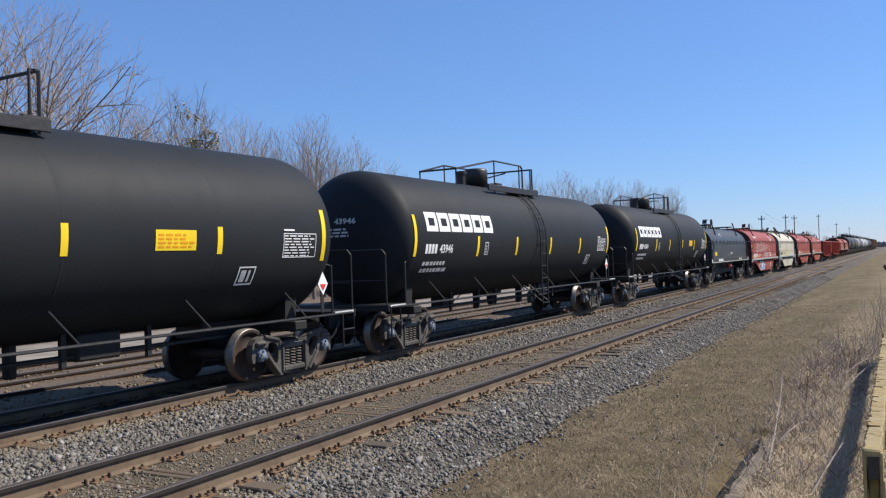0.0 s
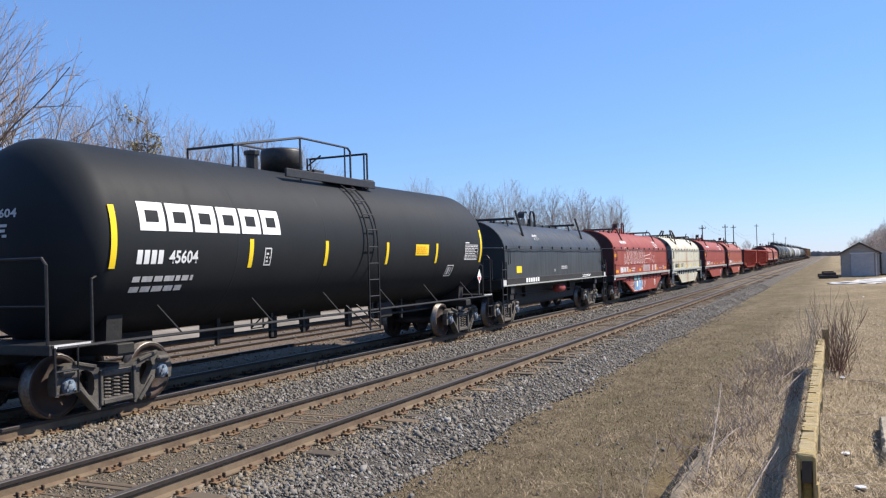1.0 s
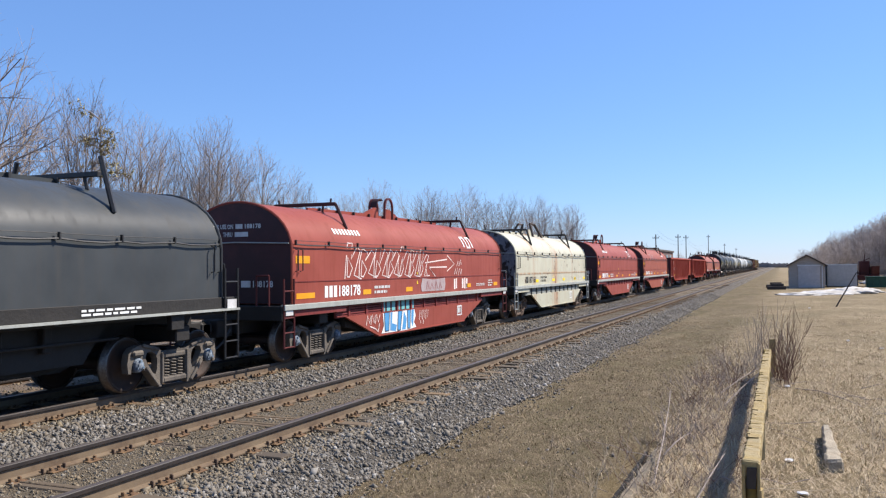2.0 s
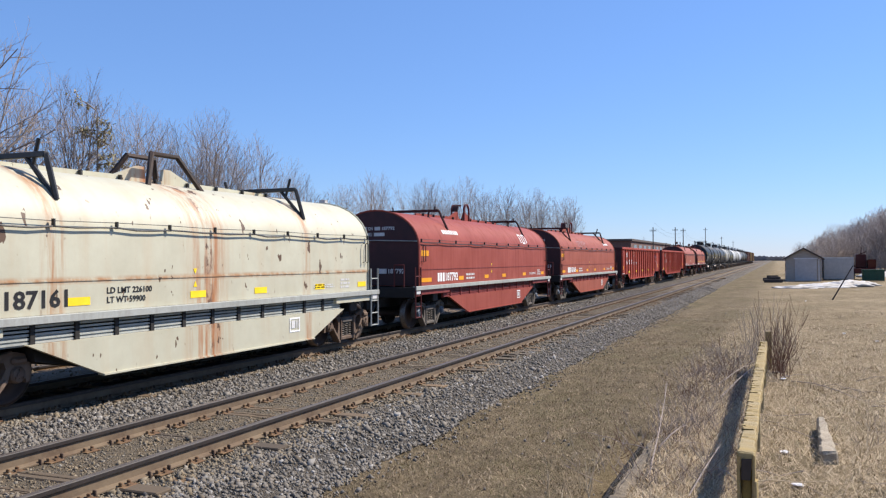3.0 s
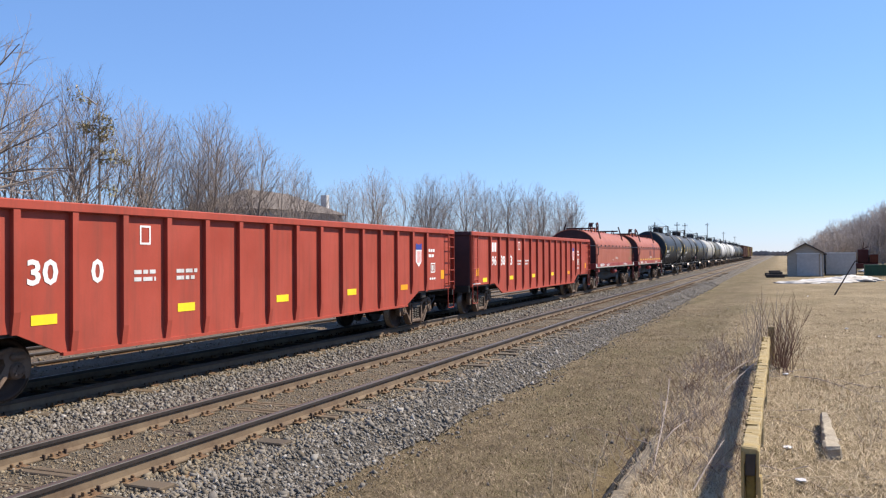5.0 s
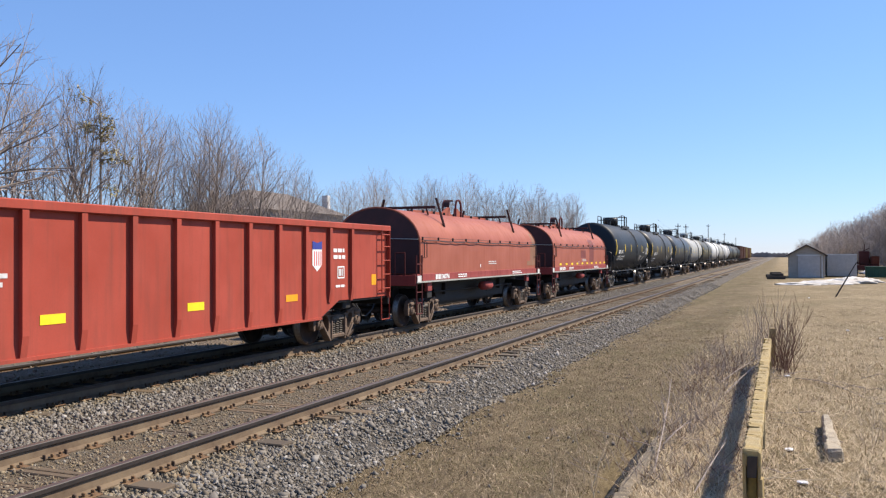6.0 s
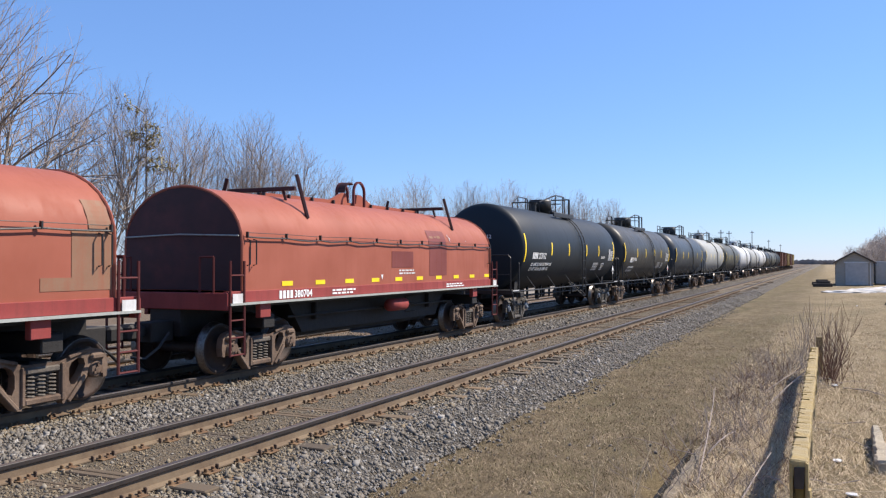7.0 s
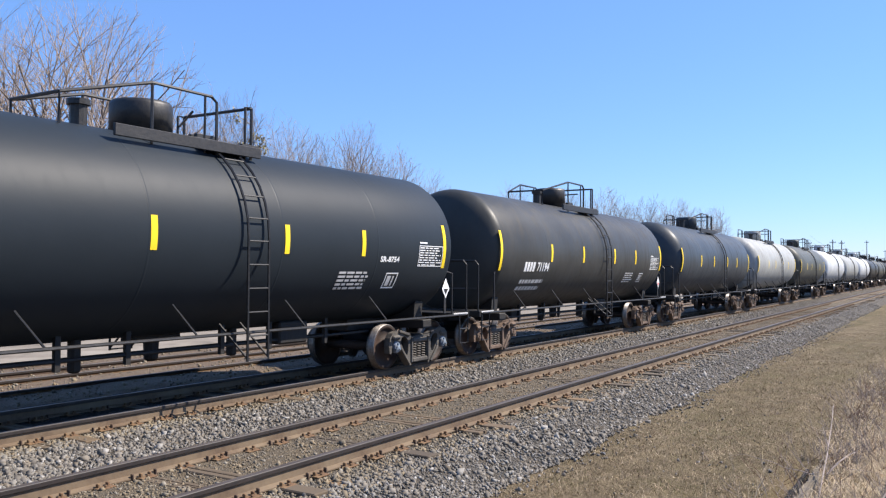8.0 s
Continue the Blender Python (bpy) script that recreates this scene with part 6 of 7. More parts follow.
def coil_car(y0, half, label, hood_mat, sill_mat, style, number=None, num_mat=None, num_u=None, logo=None, web=False, trucks=5.45, pitch=None, rng_seed=1, tmat=None, low_mat=None, end_mat=None, end_label="", weights=(), slide=0.0):
    """A covered coil steel car. style: "skirt" has a deep side skirt with a ribbed recess over it, "flat" a plain low sill."""
    rng = random.Random(rng_seed)
    car = thing("coil_car", label, "coil car", "cars of the freight train")
    TRAIN.append((car, y0))
    tmat = tmat or TRUCK_GREY
    low_mat = low_mat or hood_mat
    beam_mat = BEAM_MAROON if hood_mat in (RED_A, RED_B, RED_C) else RAIL_BLACK
    a = 1.36
    zb, zs, b = (1.27, 2.42, 1.02) if style == "skirt" else (1.50, 2.36, 1.04)
    pitch = pitch or 2 * half + 2.7
    surf = lambda z: a if z <= zs else a * math.sqrt(max(0.002, 1 - ((z - zs) / b) ** 2))
    # red cars get end walls with their shade painted in
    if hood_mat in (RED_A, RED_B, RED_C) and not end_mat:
        end_mat, end_label = SHADED_END, "maroon end wall with its shade in the colour"
    part("hood", extrude_hood(hood_outline(a, zb, zs, b), -half, half), hood_mat, car)
    for s in (-1, 1):
        if end_mat:
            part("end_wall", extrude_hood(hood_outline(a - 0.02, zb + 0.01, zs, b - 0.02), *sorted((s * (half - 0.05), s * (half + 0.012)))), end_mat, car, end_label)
        # rolled lip round each end
        pts = [(x, s * half, z) for x, z in hood_outline(a + 0.004, zb, zs, b + 0.004, 18)]
        part("end_lip", add_tube(bmesh.new(), pts, 0.028, 6), hood_mat, car)
        part("end_rod", tubes(([(-a * 0.98, s * (half + 0.06), zs + 0.12), (0, s * (half + 0.06), zs + 0.16), (a * 0.98, s * (half + 0.06), zs + 0.12)], 0.014)), SILL_GREY, car)
    # seam rail with brackets along both sides, lap seam lower down
    for sx in (1, -1):
        zr = zs + 0.10
        xr = surf(zr) + 0.045
        n = 10
        low = [(sx * (xr + 0.01), -half + 0.1 + (2 * half - 0.2) * k / n, zr - 0.015 * (k % 3 == 2)) for k in range(n + 1)]
        slack = []
        for p, q in zip(low, low[1:]):
            dip = rng.uniform(0.005, 0.04)
            slack += [p, (p[0], p[1] * 0.65 + q[1] * 0.35, p[2] - dip), (p[0], p[1] * 0.3 + q[1] * 0.7, q[2] - dip * 0.8)]
        runs = [(slack + [low[-1]], 0.015), ([(p[0] - sx * 0.01, p[1], p[2] + 0.075) for p in low], 0.006)]
        part("seam_rail", tubes(*runs, n=5), RAIL_BLACK, car, "dark seam rail")
        for k in range(n + 1):
            part("seam_bracket", boxes((low[k][0] - 0.03, low[k][0] + 0.02, low[k][1] - 0.014, low[k][1] + 0.014, zr - 0.02, zr + 0.09)), RAIL_BLACK, car)
        if style == "skirt":
            part("lap_seam", boxes((min(sx * a, sx * (a + 0.012)), max(sx * a, sx * (a + 0.012)), -half + 0.03, half - 0.03, 1.725, 1.745)), LOUVRE_RED if hood_mat is not CREAM else CREAM, car)
    # ridge, lifting eye and the two stacking beams
    zt = zs + b
    ridge = [(-4.1, zt - 0.02), (-4.1, zt + 0.07), (-1.1, zt + 0.10), (-0.5, zt + 0.30), (-0.30, zt + 0.30), (-0.24, zt + 0.07), (0.24, zt + 0.07), (0.30, zt + 0.30), (0.5, zt + 0.30), (1.1, zt + 0.10), (4.1, zt + 0.07), (4.1, zt - 0.02)]
    part("ridge_plate", add_prism(bmesh.new(), [(y * min(1, half / 6.8), z) for y, z in ridge], -0.03, 0.03), hood_mat, car)
    k = -3.6
    while k < 3.7:
        for sx in (-1, 1):
            part("ridge_lug", boxes((sx * 0.04, sx * 0.10, k - 0.02, k + 0.02, zt - 0.02, zt + 0.09)), RAIL_BLACK, car)
        k += 0.9
    for s in (-1, 1):
        if hood_mat is CREAM:
            pts = [(s * 0.55, -0.75, zt - 0.14), (s * 0.28, -0.35, zt + 0.52), (s * 0.28, 0.35, zt + 0.52), (s * 0.55, 0.75, zt - 0.14)]
            part("lifting_eye", tubes((pts, 0.055)), WHEEL_RUST, car, "rusty lifting bail")
        else:
            outer = arc(0, zt + 0.32, 0.28, 0, 180, 12)
            inner = arc(0, zt + 0.32, 0.235, 180, 0, 12)
            lp = [(0.28, zt - 0.12)] + outer + [(-0.28, zt - 0.12), (-0.235, zt - 0.12)] + inner + [(0.235, zt - 0.12)]
            bm = bmesh.new()
            add_prism(bm, lp, s * 0.24 - 0.03, s * 0.24 + 0.03)
            part("lifting_eye", bm, LADDER_RED if beam_mat is BEAM_MAROON else RAIL_BLACK, car, "hooped lifting eye")
    bm = add_prism(bmesh.new(), arc(0, zt + 0.32, 0.272, 60, 180, 10) + arc(0, zt + 0.32, 0.245, 180, 60, 10), -0.21, 0.0)
    if hood_mat is not CREAM:
        part("eye_saddle", bm, beam_mat, car)
    else:
        bm.free()
    off = half * (0.55 if hood_mat is CREAM else 0.605)
    for s in (-1, 1):
        y = s * off
        zb2 = zt + 0.12
        x1, foot = (1.0, 1.2) if hood_mat in (CREAM, RED_B) else (0.86, 1.16)
        zf = zs + b * math.sqrt(1 - (foot / a) ** 2)
        part("stacking_beam", boxes((-x1, x1, y - 0.045, y + 0.045, zb2 - 0.04, zb2 + 0.045), bevel=0.01), beam_mat, car, "dark stacking beam")
        for sx in (1, -1):
            if style == "flat":
                runs = [([(sx * foot, y, zf), (sx * (x1 + 0.03), y, zb2 + 0.28)], 0.035), ([(sx * 0.55, y, zb2), (sx * 0.62, y, zs + b * math.sqrt(1 - (0.62 / a) ** 2))], 0.025)]
            elif hood_mat in (CREAM, RED_B):
                runs = [([(sx * foot, y, zf), (sx * x1, y, zb2)], 0.036), ([(sx * foot, y, zf), (sx * 0.60, y, zb2)], 0.032), ([(sx * 0.74, y, zb2 - 0.16), (sx * 0.86, y, zb2 + 0.24)], 0.026)]
            else:
                runs = [([(sx * foot, y, zf), (sx * x1, y, zb2)], 0.032), ([(sx * foot, y, zf), (sx * 0.50, y, zs + b * math.sqrt(1 - (0.50 / a) ** 2))], 0.02), ([(sx * 0.50, y, zs + b * math.sqrt(1 - (0.5 / a) ** 2)), (sx * 0.52, y, zb2)], 0.025), ([(sx * 0.72, y, zb2), (sx * 0.74, y, zb2 + 0.14)], 0.02)]
            part("beam_leg", tubes(*[(p, r * 1.2) for p, r in runs]), beam_mat, car)
    e = half + 0.42
    # deck, side sills, centre sill, end ladders and gear
    if style == "skirt":
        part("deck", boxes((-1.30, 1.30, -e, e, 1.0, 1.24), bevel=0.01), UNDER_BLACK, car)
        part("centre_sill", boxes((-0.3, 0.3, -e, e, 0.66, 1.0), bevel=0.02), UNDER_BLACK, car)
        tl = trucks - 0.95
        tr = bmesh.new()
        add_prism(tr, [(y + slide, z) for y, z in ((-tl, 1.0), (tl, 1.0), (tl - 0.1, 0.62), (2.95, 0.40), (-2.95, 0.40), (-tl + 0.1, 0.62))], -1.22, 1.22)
        part("coil_trough", tr, UNDER_BLACK, car, "near-black trough between the trucks")
        for sx in (1, -1):
            part("side_sill", boxes((min(sx * 1.36, sx * 1.47), max(sx * 1.36, sx * 1.47), -e, e, 1.155, 1.268), bevel=0.008), sill_mat, car, "long pale side sill")
            hl, hb = min(4.75, trucks - 0.75), 3.05
            sk = bmesh.new()
            add_prism(sk, [(-hl + slide, 0.88), (hl + slide, 0.88), (hb + slide, 0.33), (-hb + slide, 0.33)], min(sx * 1.33, sx * 1.40), max(sx * 1.33, sx * 1.40))
            part("side_skirt", sk, low_mat, car, "deep plate side skirt")
            part("skirt_flange", boxes((min(sx * 1.30, sx * 1.43), max(sx * 1.30, sx * 1.43), -hb + slide, hb + slide, 0.305, 0.332)), low_mat, car)
            # ribbed recess
            for k in range(5):
                z = 0.885 + k * 0.055
                part("panel_rib", boxes((min(sx * 1.30, sx * 1.335), max(sx * 1.30, sx * 1.335), -hl - 0.3, hl + 0.3, z, z + 0.03)), LOUVRE_RED if low_mat is not CREAM else SILL_GREY, car)
            part("recess_panel", boxes((min(sx * 1.25, sx * 1.3), max(sx * 1.25, sx * 1.3), -hl - 0.3, hl + 0.3, 0.86, 1.16)), LOUVRE_RED if low_mat is not CREAM else SILL_GREY, car, "ribbed panel in a recess")
            k = -4.45
            while k < 4.5:
                yk = k * half / 6.95
                part("panel_post", boxes((min(sx * 1.3, sx * 1.36), max(sx * 1.3, sx * 1.36), yk - 0.04, yk + 0.04, 0.86, 1.155)), LOUVRE_RED if low_mat is not CREAM else UNDER_BLACK, car)
                k += 0.89
            for p0, p1 in ((-e, -hl), (hl, e)):
                part("end_sill_plate", boxes((min(sx * 1.25, sx * 1.41), max(sx * 1.25, sx * 1.41), p0, p1, 1.02, 1.155)), LOUVRE_RED if low_mat is not CREAM else CREAM, car)
    else:
        part("deck", boxes((-1.28, 1.28, -e, e, 1.20, 1.46), bevel=0.01), UNDER_BLACK, car)
        cs = bmesh.new()
        add_prism(cs, [(-e, 1.2), (e, 1.2), (e, 0.7), (4.2, 0.7), (3.4, 0.42), (-3.4, 0.42), (-4.2, 0.7), (-e, 0.7)], -0.35, 0.35)
        part("centre_sill", cs, UNDER_BLACK, car, "near-black fish-belly centre sill")
        tr = bmesh.new()
        tl = trucks - 1.25
        add_prism(tr, [(-tl, 1.2), (tl, 1.2), (tl - 0.5, 0.56), (-tl + 0.5, 0.56)], -0.78, 0.78)
        part("coil_trough", tr, UNDER_BLACK, car, "near-black coil trough between the trucks")
        for sx in (1, -1):
            part("side_sill", boxes((min(sx * 1.30, sx * 1.40), max(sx * 1.30, sx * 1.40), -e, e, 1.30, 1.50), bevel=0.006), low_mat, car, "plain side sill")
            part("sill_flange", boxes((min(sx * 1.30, sx * 1.47), max(sx * 1.30, sx * 1.47), -e, e, 1.26, 1.298)), sill_mat, car, "pale bottom flange")
            for yy in (-trucks, trucks):
                part("jacking_pad", boxes((min(sx * 1.28, sx * 1.39), max(sx * 1.28, sx * 1.39), yy - 0.16 - 0.3, yy + 0.16 - 0.3, 1.0, 1.26), bevel=0.01), low_mat, car)
        bm = add_lathe(bmesh.new(), [(-0.5, 0.05), (-0.46, 0.15), (0.28, 0.15), (0.32, 0.05)], "Y", 14, (1.18, 0.3, 0.98))
        part("air_tank", bm, RED_SILL, car, "dull red air reservoir", smooth=True)
        bm = boxes((0.5, 0.7, -2.2, -1.9, 0.7, 1.2), (0.4, 0.8, 1.4, 2.0, 0.72, 1.15), (-0.9, 0.9, 2.6, 2.75, 0.8, 1.2), (-0.9, 0.9, -2.9, -2.75, 0.8, 1.2), bevel=0.02)
        add_tube(bm, [(0.95, -4.0, 0.92), (0.95, 4.0, 0.92)], 0.025)
        part("brake_rigging", bm, UNDER_BLACK, car, "brake gear under the deck")
    zd = zb - 0.02
    for s in (-1, 1):
        y = s * trucks + slide
        truck(car, y, tmat, CAP_BLUE if tmat is TRUCK_GREY else tmat)
        part("body_bolster", boxes((-1.25, 1.25, y - 0.18, y + 0.18, 0.78, 1.05), bevel=0.02), UNDER_BLACK, car)
        part("end_sill", boxes((-1.42, 1.42, s * e - 0.05, s * e + 0.05, zd - 0.30, zd), bevel=0.012), low_mat if style == "flat" else UNDER_BLACK, car)
        coupler(car, s * e, s, pitch / 2 - e)
        for sx in (1, -1):
            x = sx * 1.43
            c0, c1 = s * (e - 0.02), s * (e - 0.40)
            runs = [([(x, c0, zd + 0.55), (x, c0, 0.38)], 0.024), ([(x, c1, zd + 0.55), (x, c1, 0.38)], 0.024)]
            for z in (0.40, 0.70, 1.0, zd + 0.3):
                runs.append(([(x, c0, z), (x, c1, z)], 0.016))
            part("corner_ladder", tubes(*runs), LADDER_RED if beam_mat is BEAM_MAROON else SILL_GREY if hood_mat is CREAM else RAIL_BLACK, car, "corner ladder and step")
            part("corner_plate", boxes((min(x, x + sx * 0.012), max(x, x + sx * 0.012), min(c0, c1) + 0.06, max(c0, c1) - 0.05, zd - 0.20, zd - 0.02)), WHITE_WORN, car, "pale corner plate")
        runs = []
        for x in (-1.1, -0.8, 0.8, 1.1):
            runs.append(([(x, s * (e + 0.02), zd - 0.1), (x, s * (e + 0.02), zd + 0.62)], 0.022))
        runs.append(([(0.8, s * (e + 0.02), zd + 0.62), (1.1, s * (e + 0.02), zd + 0.62)], 0.022))
        runs.append(([(-0.8, s * (e + 0.02), zd + 0.62), (-1.1, s * (e + 0.02), zd + 0.62)], 0.022))
        part("end_rail", tubes(*runs), LADDER_RED if beam_mat is BEAM_MAROON else SILL_GREY if hood_mat is CREAM else RAIL_BLACK, car)
        part("hood_grab_iron", tubes(([(a + 0.02, s * (half - 0.12), 1.95), (a + 0.09, s * (half - 0.12), 1.97), (a + 0.09, s * (half - 0.12), 2.4), (a + 0.02, s * (half - 0.12), 2.42)], 0.014), ([(a + 0.02, s * (half - 0.30), 1.95), (a + 0.09, s * (half - 0.30), 1.97), (a + 0.09, s * (half - 0.30), 2.4), (a + 0.02, s * (half - 0.30), 2.42)], 0.014)), RAIL_BLACK, car)
    # markings
    zl = 1.36 if style == "skirt" else 1.325
    if number:
        mk, digits = number
        h = 0.26 if style == "skirt" else 0.15
        u = num_u if num_u is not None else -half + 1.3
        w = h * 0.78
        sf = surf if style == "skirt" else (lambda z: 1.402)
        decal("owner_mark", rects(*[(u + k * w, zl, u + k * w + w * 0.7, zl + h) for k in range(mk)]), sf, num_mat or WHITE, car, bend=0)
        decal("car_number", lettering(digits, u + (mk + 0.2) * w, zl, u + (mk + 0.2 + 0.86 * len(digits)) * w, zl + h), sf, num_mat or WHITE, car, "painted car number", bend=0)
        u2 = u + (mk + 0.2 + 0.86 * len(digits)) * w + 0.75
        if weights:
            for k, text in enumerate(weights):
                z1 = zl + h - 0.145 * k
                decal("weight_print", lettering(text, u2, z1 - 0.10, u2 + 0.075 * len(text), z1), sf, num_mat or WHITE_WORN, car, "stencilled weight lettering", bend=0)
        else:
            decal("weight_print", small_print(rng, u2, zl + 0.02, u2 + 0.95, zl + h, 2), sf, num_mat or WHITE_WORN, car, bend=0)
    if style == "skirt":
        ylw = YELLOW if hood_mat is CREAM else AMBER
        spots = (-3.1, -0.42, 1.48, 3.75, half - 0.35) if hood_mat is CREAM else (-half + 0.55, -half + 3.4, -half + 5.9, 0.95, 3.6, half - 0.6)
        for k, u in enumerate(spots):
            w = 0.75 if k == 0 and hood_mat is not CREAM else 0.42
            decal("side_reflector", rects((u - w / 2, 1.37, u + w / 2, 1.49)), surf, ylw, car, "yellow reflector patch", bend=0)
        decal("side_reflector", rects((-half + 0.15, 2.12, -half + 0.72, 2.28)), surf, ylw, car, bend=0) if hood_mat is not CREAM else None
        decal("side_print", small_print(rng, half - 2.6, 1.40, half - 1.6, 1.50, 2), surf, WHITE_WORN, car, bend=0)
        decal("corner_print", small_print(rng, half - 1.4, 1.37, half - 0.9, 1.62, 3, (0.05, 0.2)), surf, WHITE_WORN, car, bend=0)
        decal("triangle_mark", polys([(-0.55, 1.88), (-0.45, 1.88), (-0.5, 1.78)], [(-0.55, 1.56), (-0.45, 1.56), (-0.5, 1.67)]), surf, YELLOW, car, bend=0)
        sk = lambda z: 1.402
        decal("inspection_box", ring(2.45, 0.52, 2.85, 0.82, 0.035), sk, WHITE, car, bend=0)
        decal("inspection_print", rects((2.52, 0.60, 2.66, 0.76), (2.69, 0.60, 2.72, 0.76), (2.75, 0.60, 2.78, 0.76)), sk, WHITE_WORN, car, bend=0)
    else:
        decal("side_print", small_print(rng, half - 3.3, 1.34, half - 1.9, 1.46, 2), lambda z: 1.402, WHITE, car, bend=0)
        decal("triangle_mark", polys([(-0.9, 1.72), (-0.8, 1.72), (-0.85, 1.60)]), surf, WHITE, car, bend=0)
        decal("hood_print", small_print(rng, 0.0, 1.72, 0.9, 1.86, 2), surf, WHITE_WORN, car, bend=0)
    if logo is not None:
        u, z0, z1 = logo, 2.66, 2.98
        w = 0.36
        decal("logo", ribbon(0.085, [(u, z0), (u, z1), (u + w * 0.73, z1), (u + w * 0.73, z0), (u + w * 1.47, z0), (u + w * 1.47, z1), (u + w * 2.2, z1), (u + w * 2.2, z0)]), surf, WHITE, car, "white ribbon-shaped company mark", bend=0.05)
    if web is not False:
        decal("web_print", rects(*[(web + k * 0.15, 2.80, web + k * 0.15 + 0.085, 2.93) for k in range(9)]), surf, WHITE, car, bend=0.04)
    # stencils on the end wall that faces the camera
    if hood_mat in (RED_A, RED_B):
        words = [lettering("FOR USE ON", -0.62, zs + 0.45, -0.08, zs + 0.55), rects((-0.02, zs + 0.45, 0.16, zs + 0.55)), lettering("THRU", -0.34, zs + 0.28, -0.10, zs + 0.38), rects((-0.04, zs + 0.28, 0.3, zs + 0.38))]
        if number:
            words += [lettering(number[1], 0.22, zs + 0.45, 0.62, zs + 0.55), lettering(number[1], 0.42, 1.62, 0.92, 1.76), rects((0.12, 1.62, 0.36, 1.76))]
        for bm in words:
            for v in bm.verts:
                v.co = Vector((v.co.x, -half - 0.02, v.co.y))
            part("end_print", bm, WHITE_WORN, car)
    elif hood_mat is not RED_C and hood_mat is not CREAM:
        bm = small_print(rng, -0.62, zs + 0.30, 0.62, zs + 0.55, 2, (0.12, 0.3))
        for v in bm.verts:
            v.co = Vector((v.co.x, -half - 0.02, v.co.y))
        part("end_print", bm, WHITE_WORN, car)
    return car


def gondola(y0, half, label, number, groups, rng_seed, rib0, step, ribs, back=0, emblem=0):
    """A high-sided gondola with deep ribs and a square top chord. rib0, step: where the ribs stand along the side."""
    rng = random.Random(rng_seed)
    car = thing("gondola_car", label, "gondola car", "cars of the freight train")
    TRAIN.append((car, y0))
    a, zt, sheet = 1.47, 2.76, 1.395
    y_in = half - 2.9
    for sx in (1, -1):
        bm = bmesh.new()
        add_prism(bm, [(-half, 1.0), (-y_in - 0.35, 1.0), (-y_in + 0.45, 0.66), (y_in - 0.45, 0.66), (y_in + 0.35, 1.0), (half, 1.0), (half, zt), (-half, zt)], min(sx * (sheet - 0.03), sx * sheet), max(sx * (sheet - 0.03), sx * sheet))
        part("side_wall", bm, RED_G, car, "flat red steel side sheets")
        part("top_chord", boxes((min(sx * (sheet - 0.02), sx * (a + 0.012)), max(sx * (sheet - 0.02), sx * (a + 0.012)), -half - 0.03, half + 0.03, zt - 0.12, zt + 0.02), bevel=0.015), RED_G, car, "square top chord")
        for k in range(ribs):
            y = rib0 + step * k
            zl = 0.66 if abs(y) < y_in - 0.3 else 0.98
            bm = bmesh.new()
            o, q = sx * a, sx * (sheet - 0.002)
            low = sx * (sheet + 0.03)
            vs = []
            for yy in (y - 0.055, y + 0.055):
                vs.append([bm.verts.new(v) for v in ((q, yy, zl), (low, yy, zl), (o, yy, zl + 0.30), (o, yy, zt - 0.11), (q, yy, zt - 0.11))])
            n = 5
            for i in range(n):
                bm.faces.new((vs[0][i], vs[0][(i + 1) % n], vs[1][(i + 1) % n], vs[1][i]))
            bm.faces.new(vs[0][::-1])
            bm.faces.new(vs[1])
            bmesh.ops.recalc_face_normals(bm, faces=bm.faces)
            part("rib", bm, RED_G, car)
        part("bottom_chord", boxes((min(sx * (sheet - 0.04), sx * (sheet + 0.035)), max(sx * (sheet - 0.04), sx * (sheet + 0.035)), -y_in + 0.45, y_in - 0.45, 0.62, 0.67)), RED_G, car)
        for s in (-1, 1):
            runs = []
            c0, c1 = s * (half - 0.06), s * (half - 0.52)
            for z in (1.2, 1.55, 1.9, 2.25, 2.55):
                runs.append(([(sx * (a + 0.02), c0, z), (sx * (a + 0.02), c1, z)], 0.014))
            runs.append(([(sx * (a + 0.02), c0, 1.1), (sx * (a + 0.02), c0, 2.66)], 0.018))
            runs.append(([(sx * (a + 0.02), c1, 1.1), (sx * (a + 0.02), c1, 2.66)], 0.018))
            for c in (c0, c1):
                for z in (1.15, 2.6):
                    runs.append(([(sx * sheet, c, z), (sx * (a + 0.02), c, z)], 0.014))
            runs.append(([(sx * a, c0, 1.0), (sx * a, c0, 0.42), (sx * a, c1, 0.42), (sx * a, c1, 1.0)], 0.018))
            part("corner_ladder", tubes(*runs), RED_G, car, "red side ladder and step")
            part("corner_post", boxes((min(sx * sheet, sx * a), max(sx * sheet, sx * a), min(s * half, s * (half - 0.05)), max(s * half, s * (half - 0.05)), 0.95, zt - 0.11)), RED_G, car)
    for s in (-1, 1):
        bm = boxes((-sheet, sheet, s * half - 0.04, s * half + 0.02, 1.0, zt - 0.02), (-a, a, s * half - 0.09, s * half + 0.05, zt - 0.11, zt + 0.015), bevel=0.01)
        for x in (-0.7, 0.0, 0.7):
            add_box(bm, x - 0.05, x + 0.05, s * half - 0.02, s * half + 0.10, 1.0, zt - 0.11)
        # end wall colour already holds the shade
        part("end_wall", bm, SHADED_END, car, "ribbed maroon end wall with its shade in the colour")
        part("end_sill", boxes((-1.4, 1.4, min(s * half, s * (half + 0.12)), max(s * half, s * (half + 0.12)), 0.78, 1.0), bevel=0.01), UNDER_BLACK, car)
        truck(car, s * (half - 2.0), TRUCK_BROWN, TRUCK_BROWN)
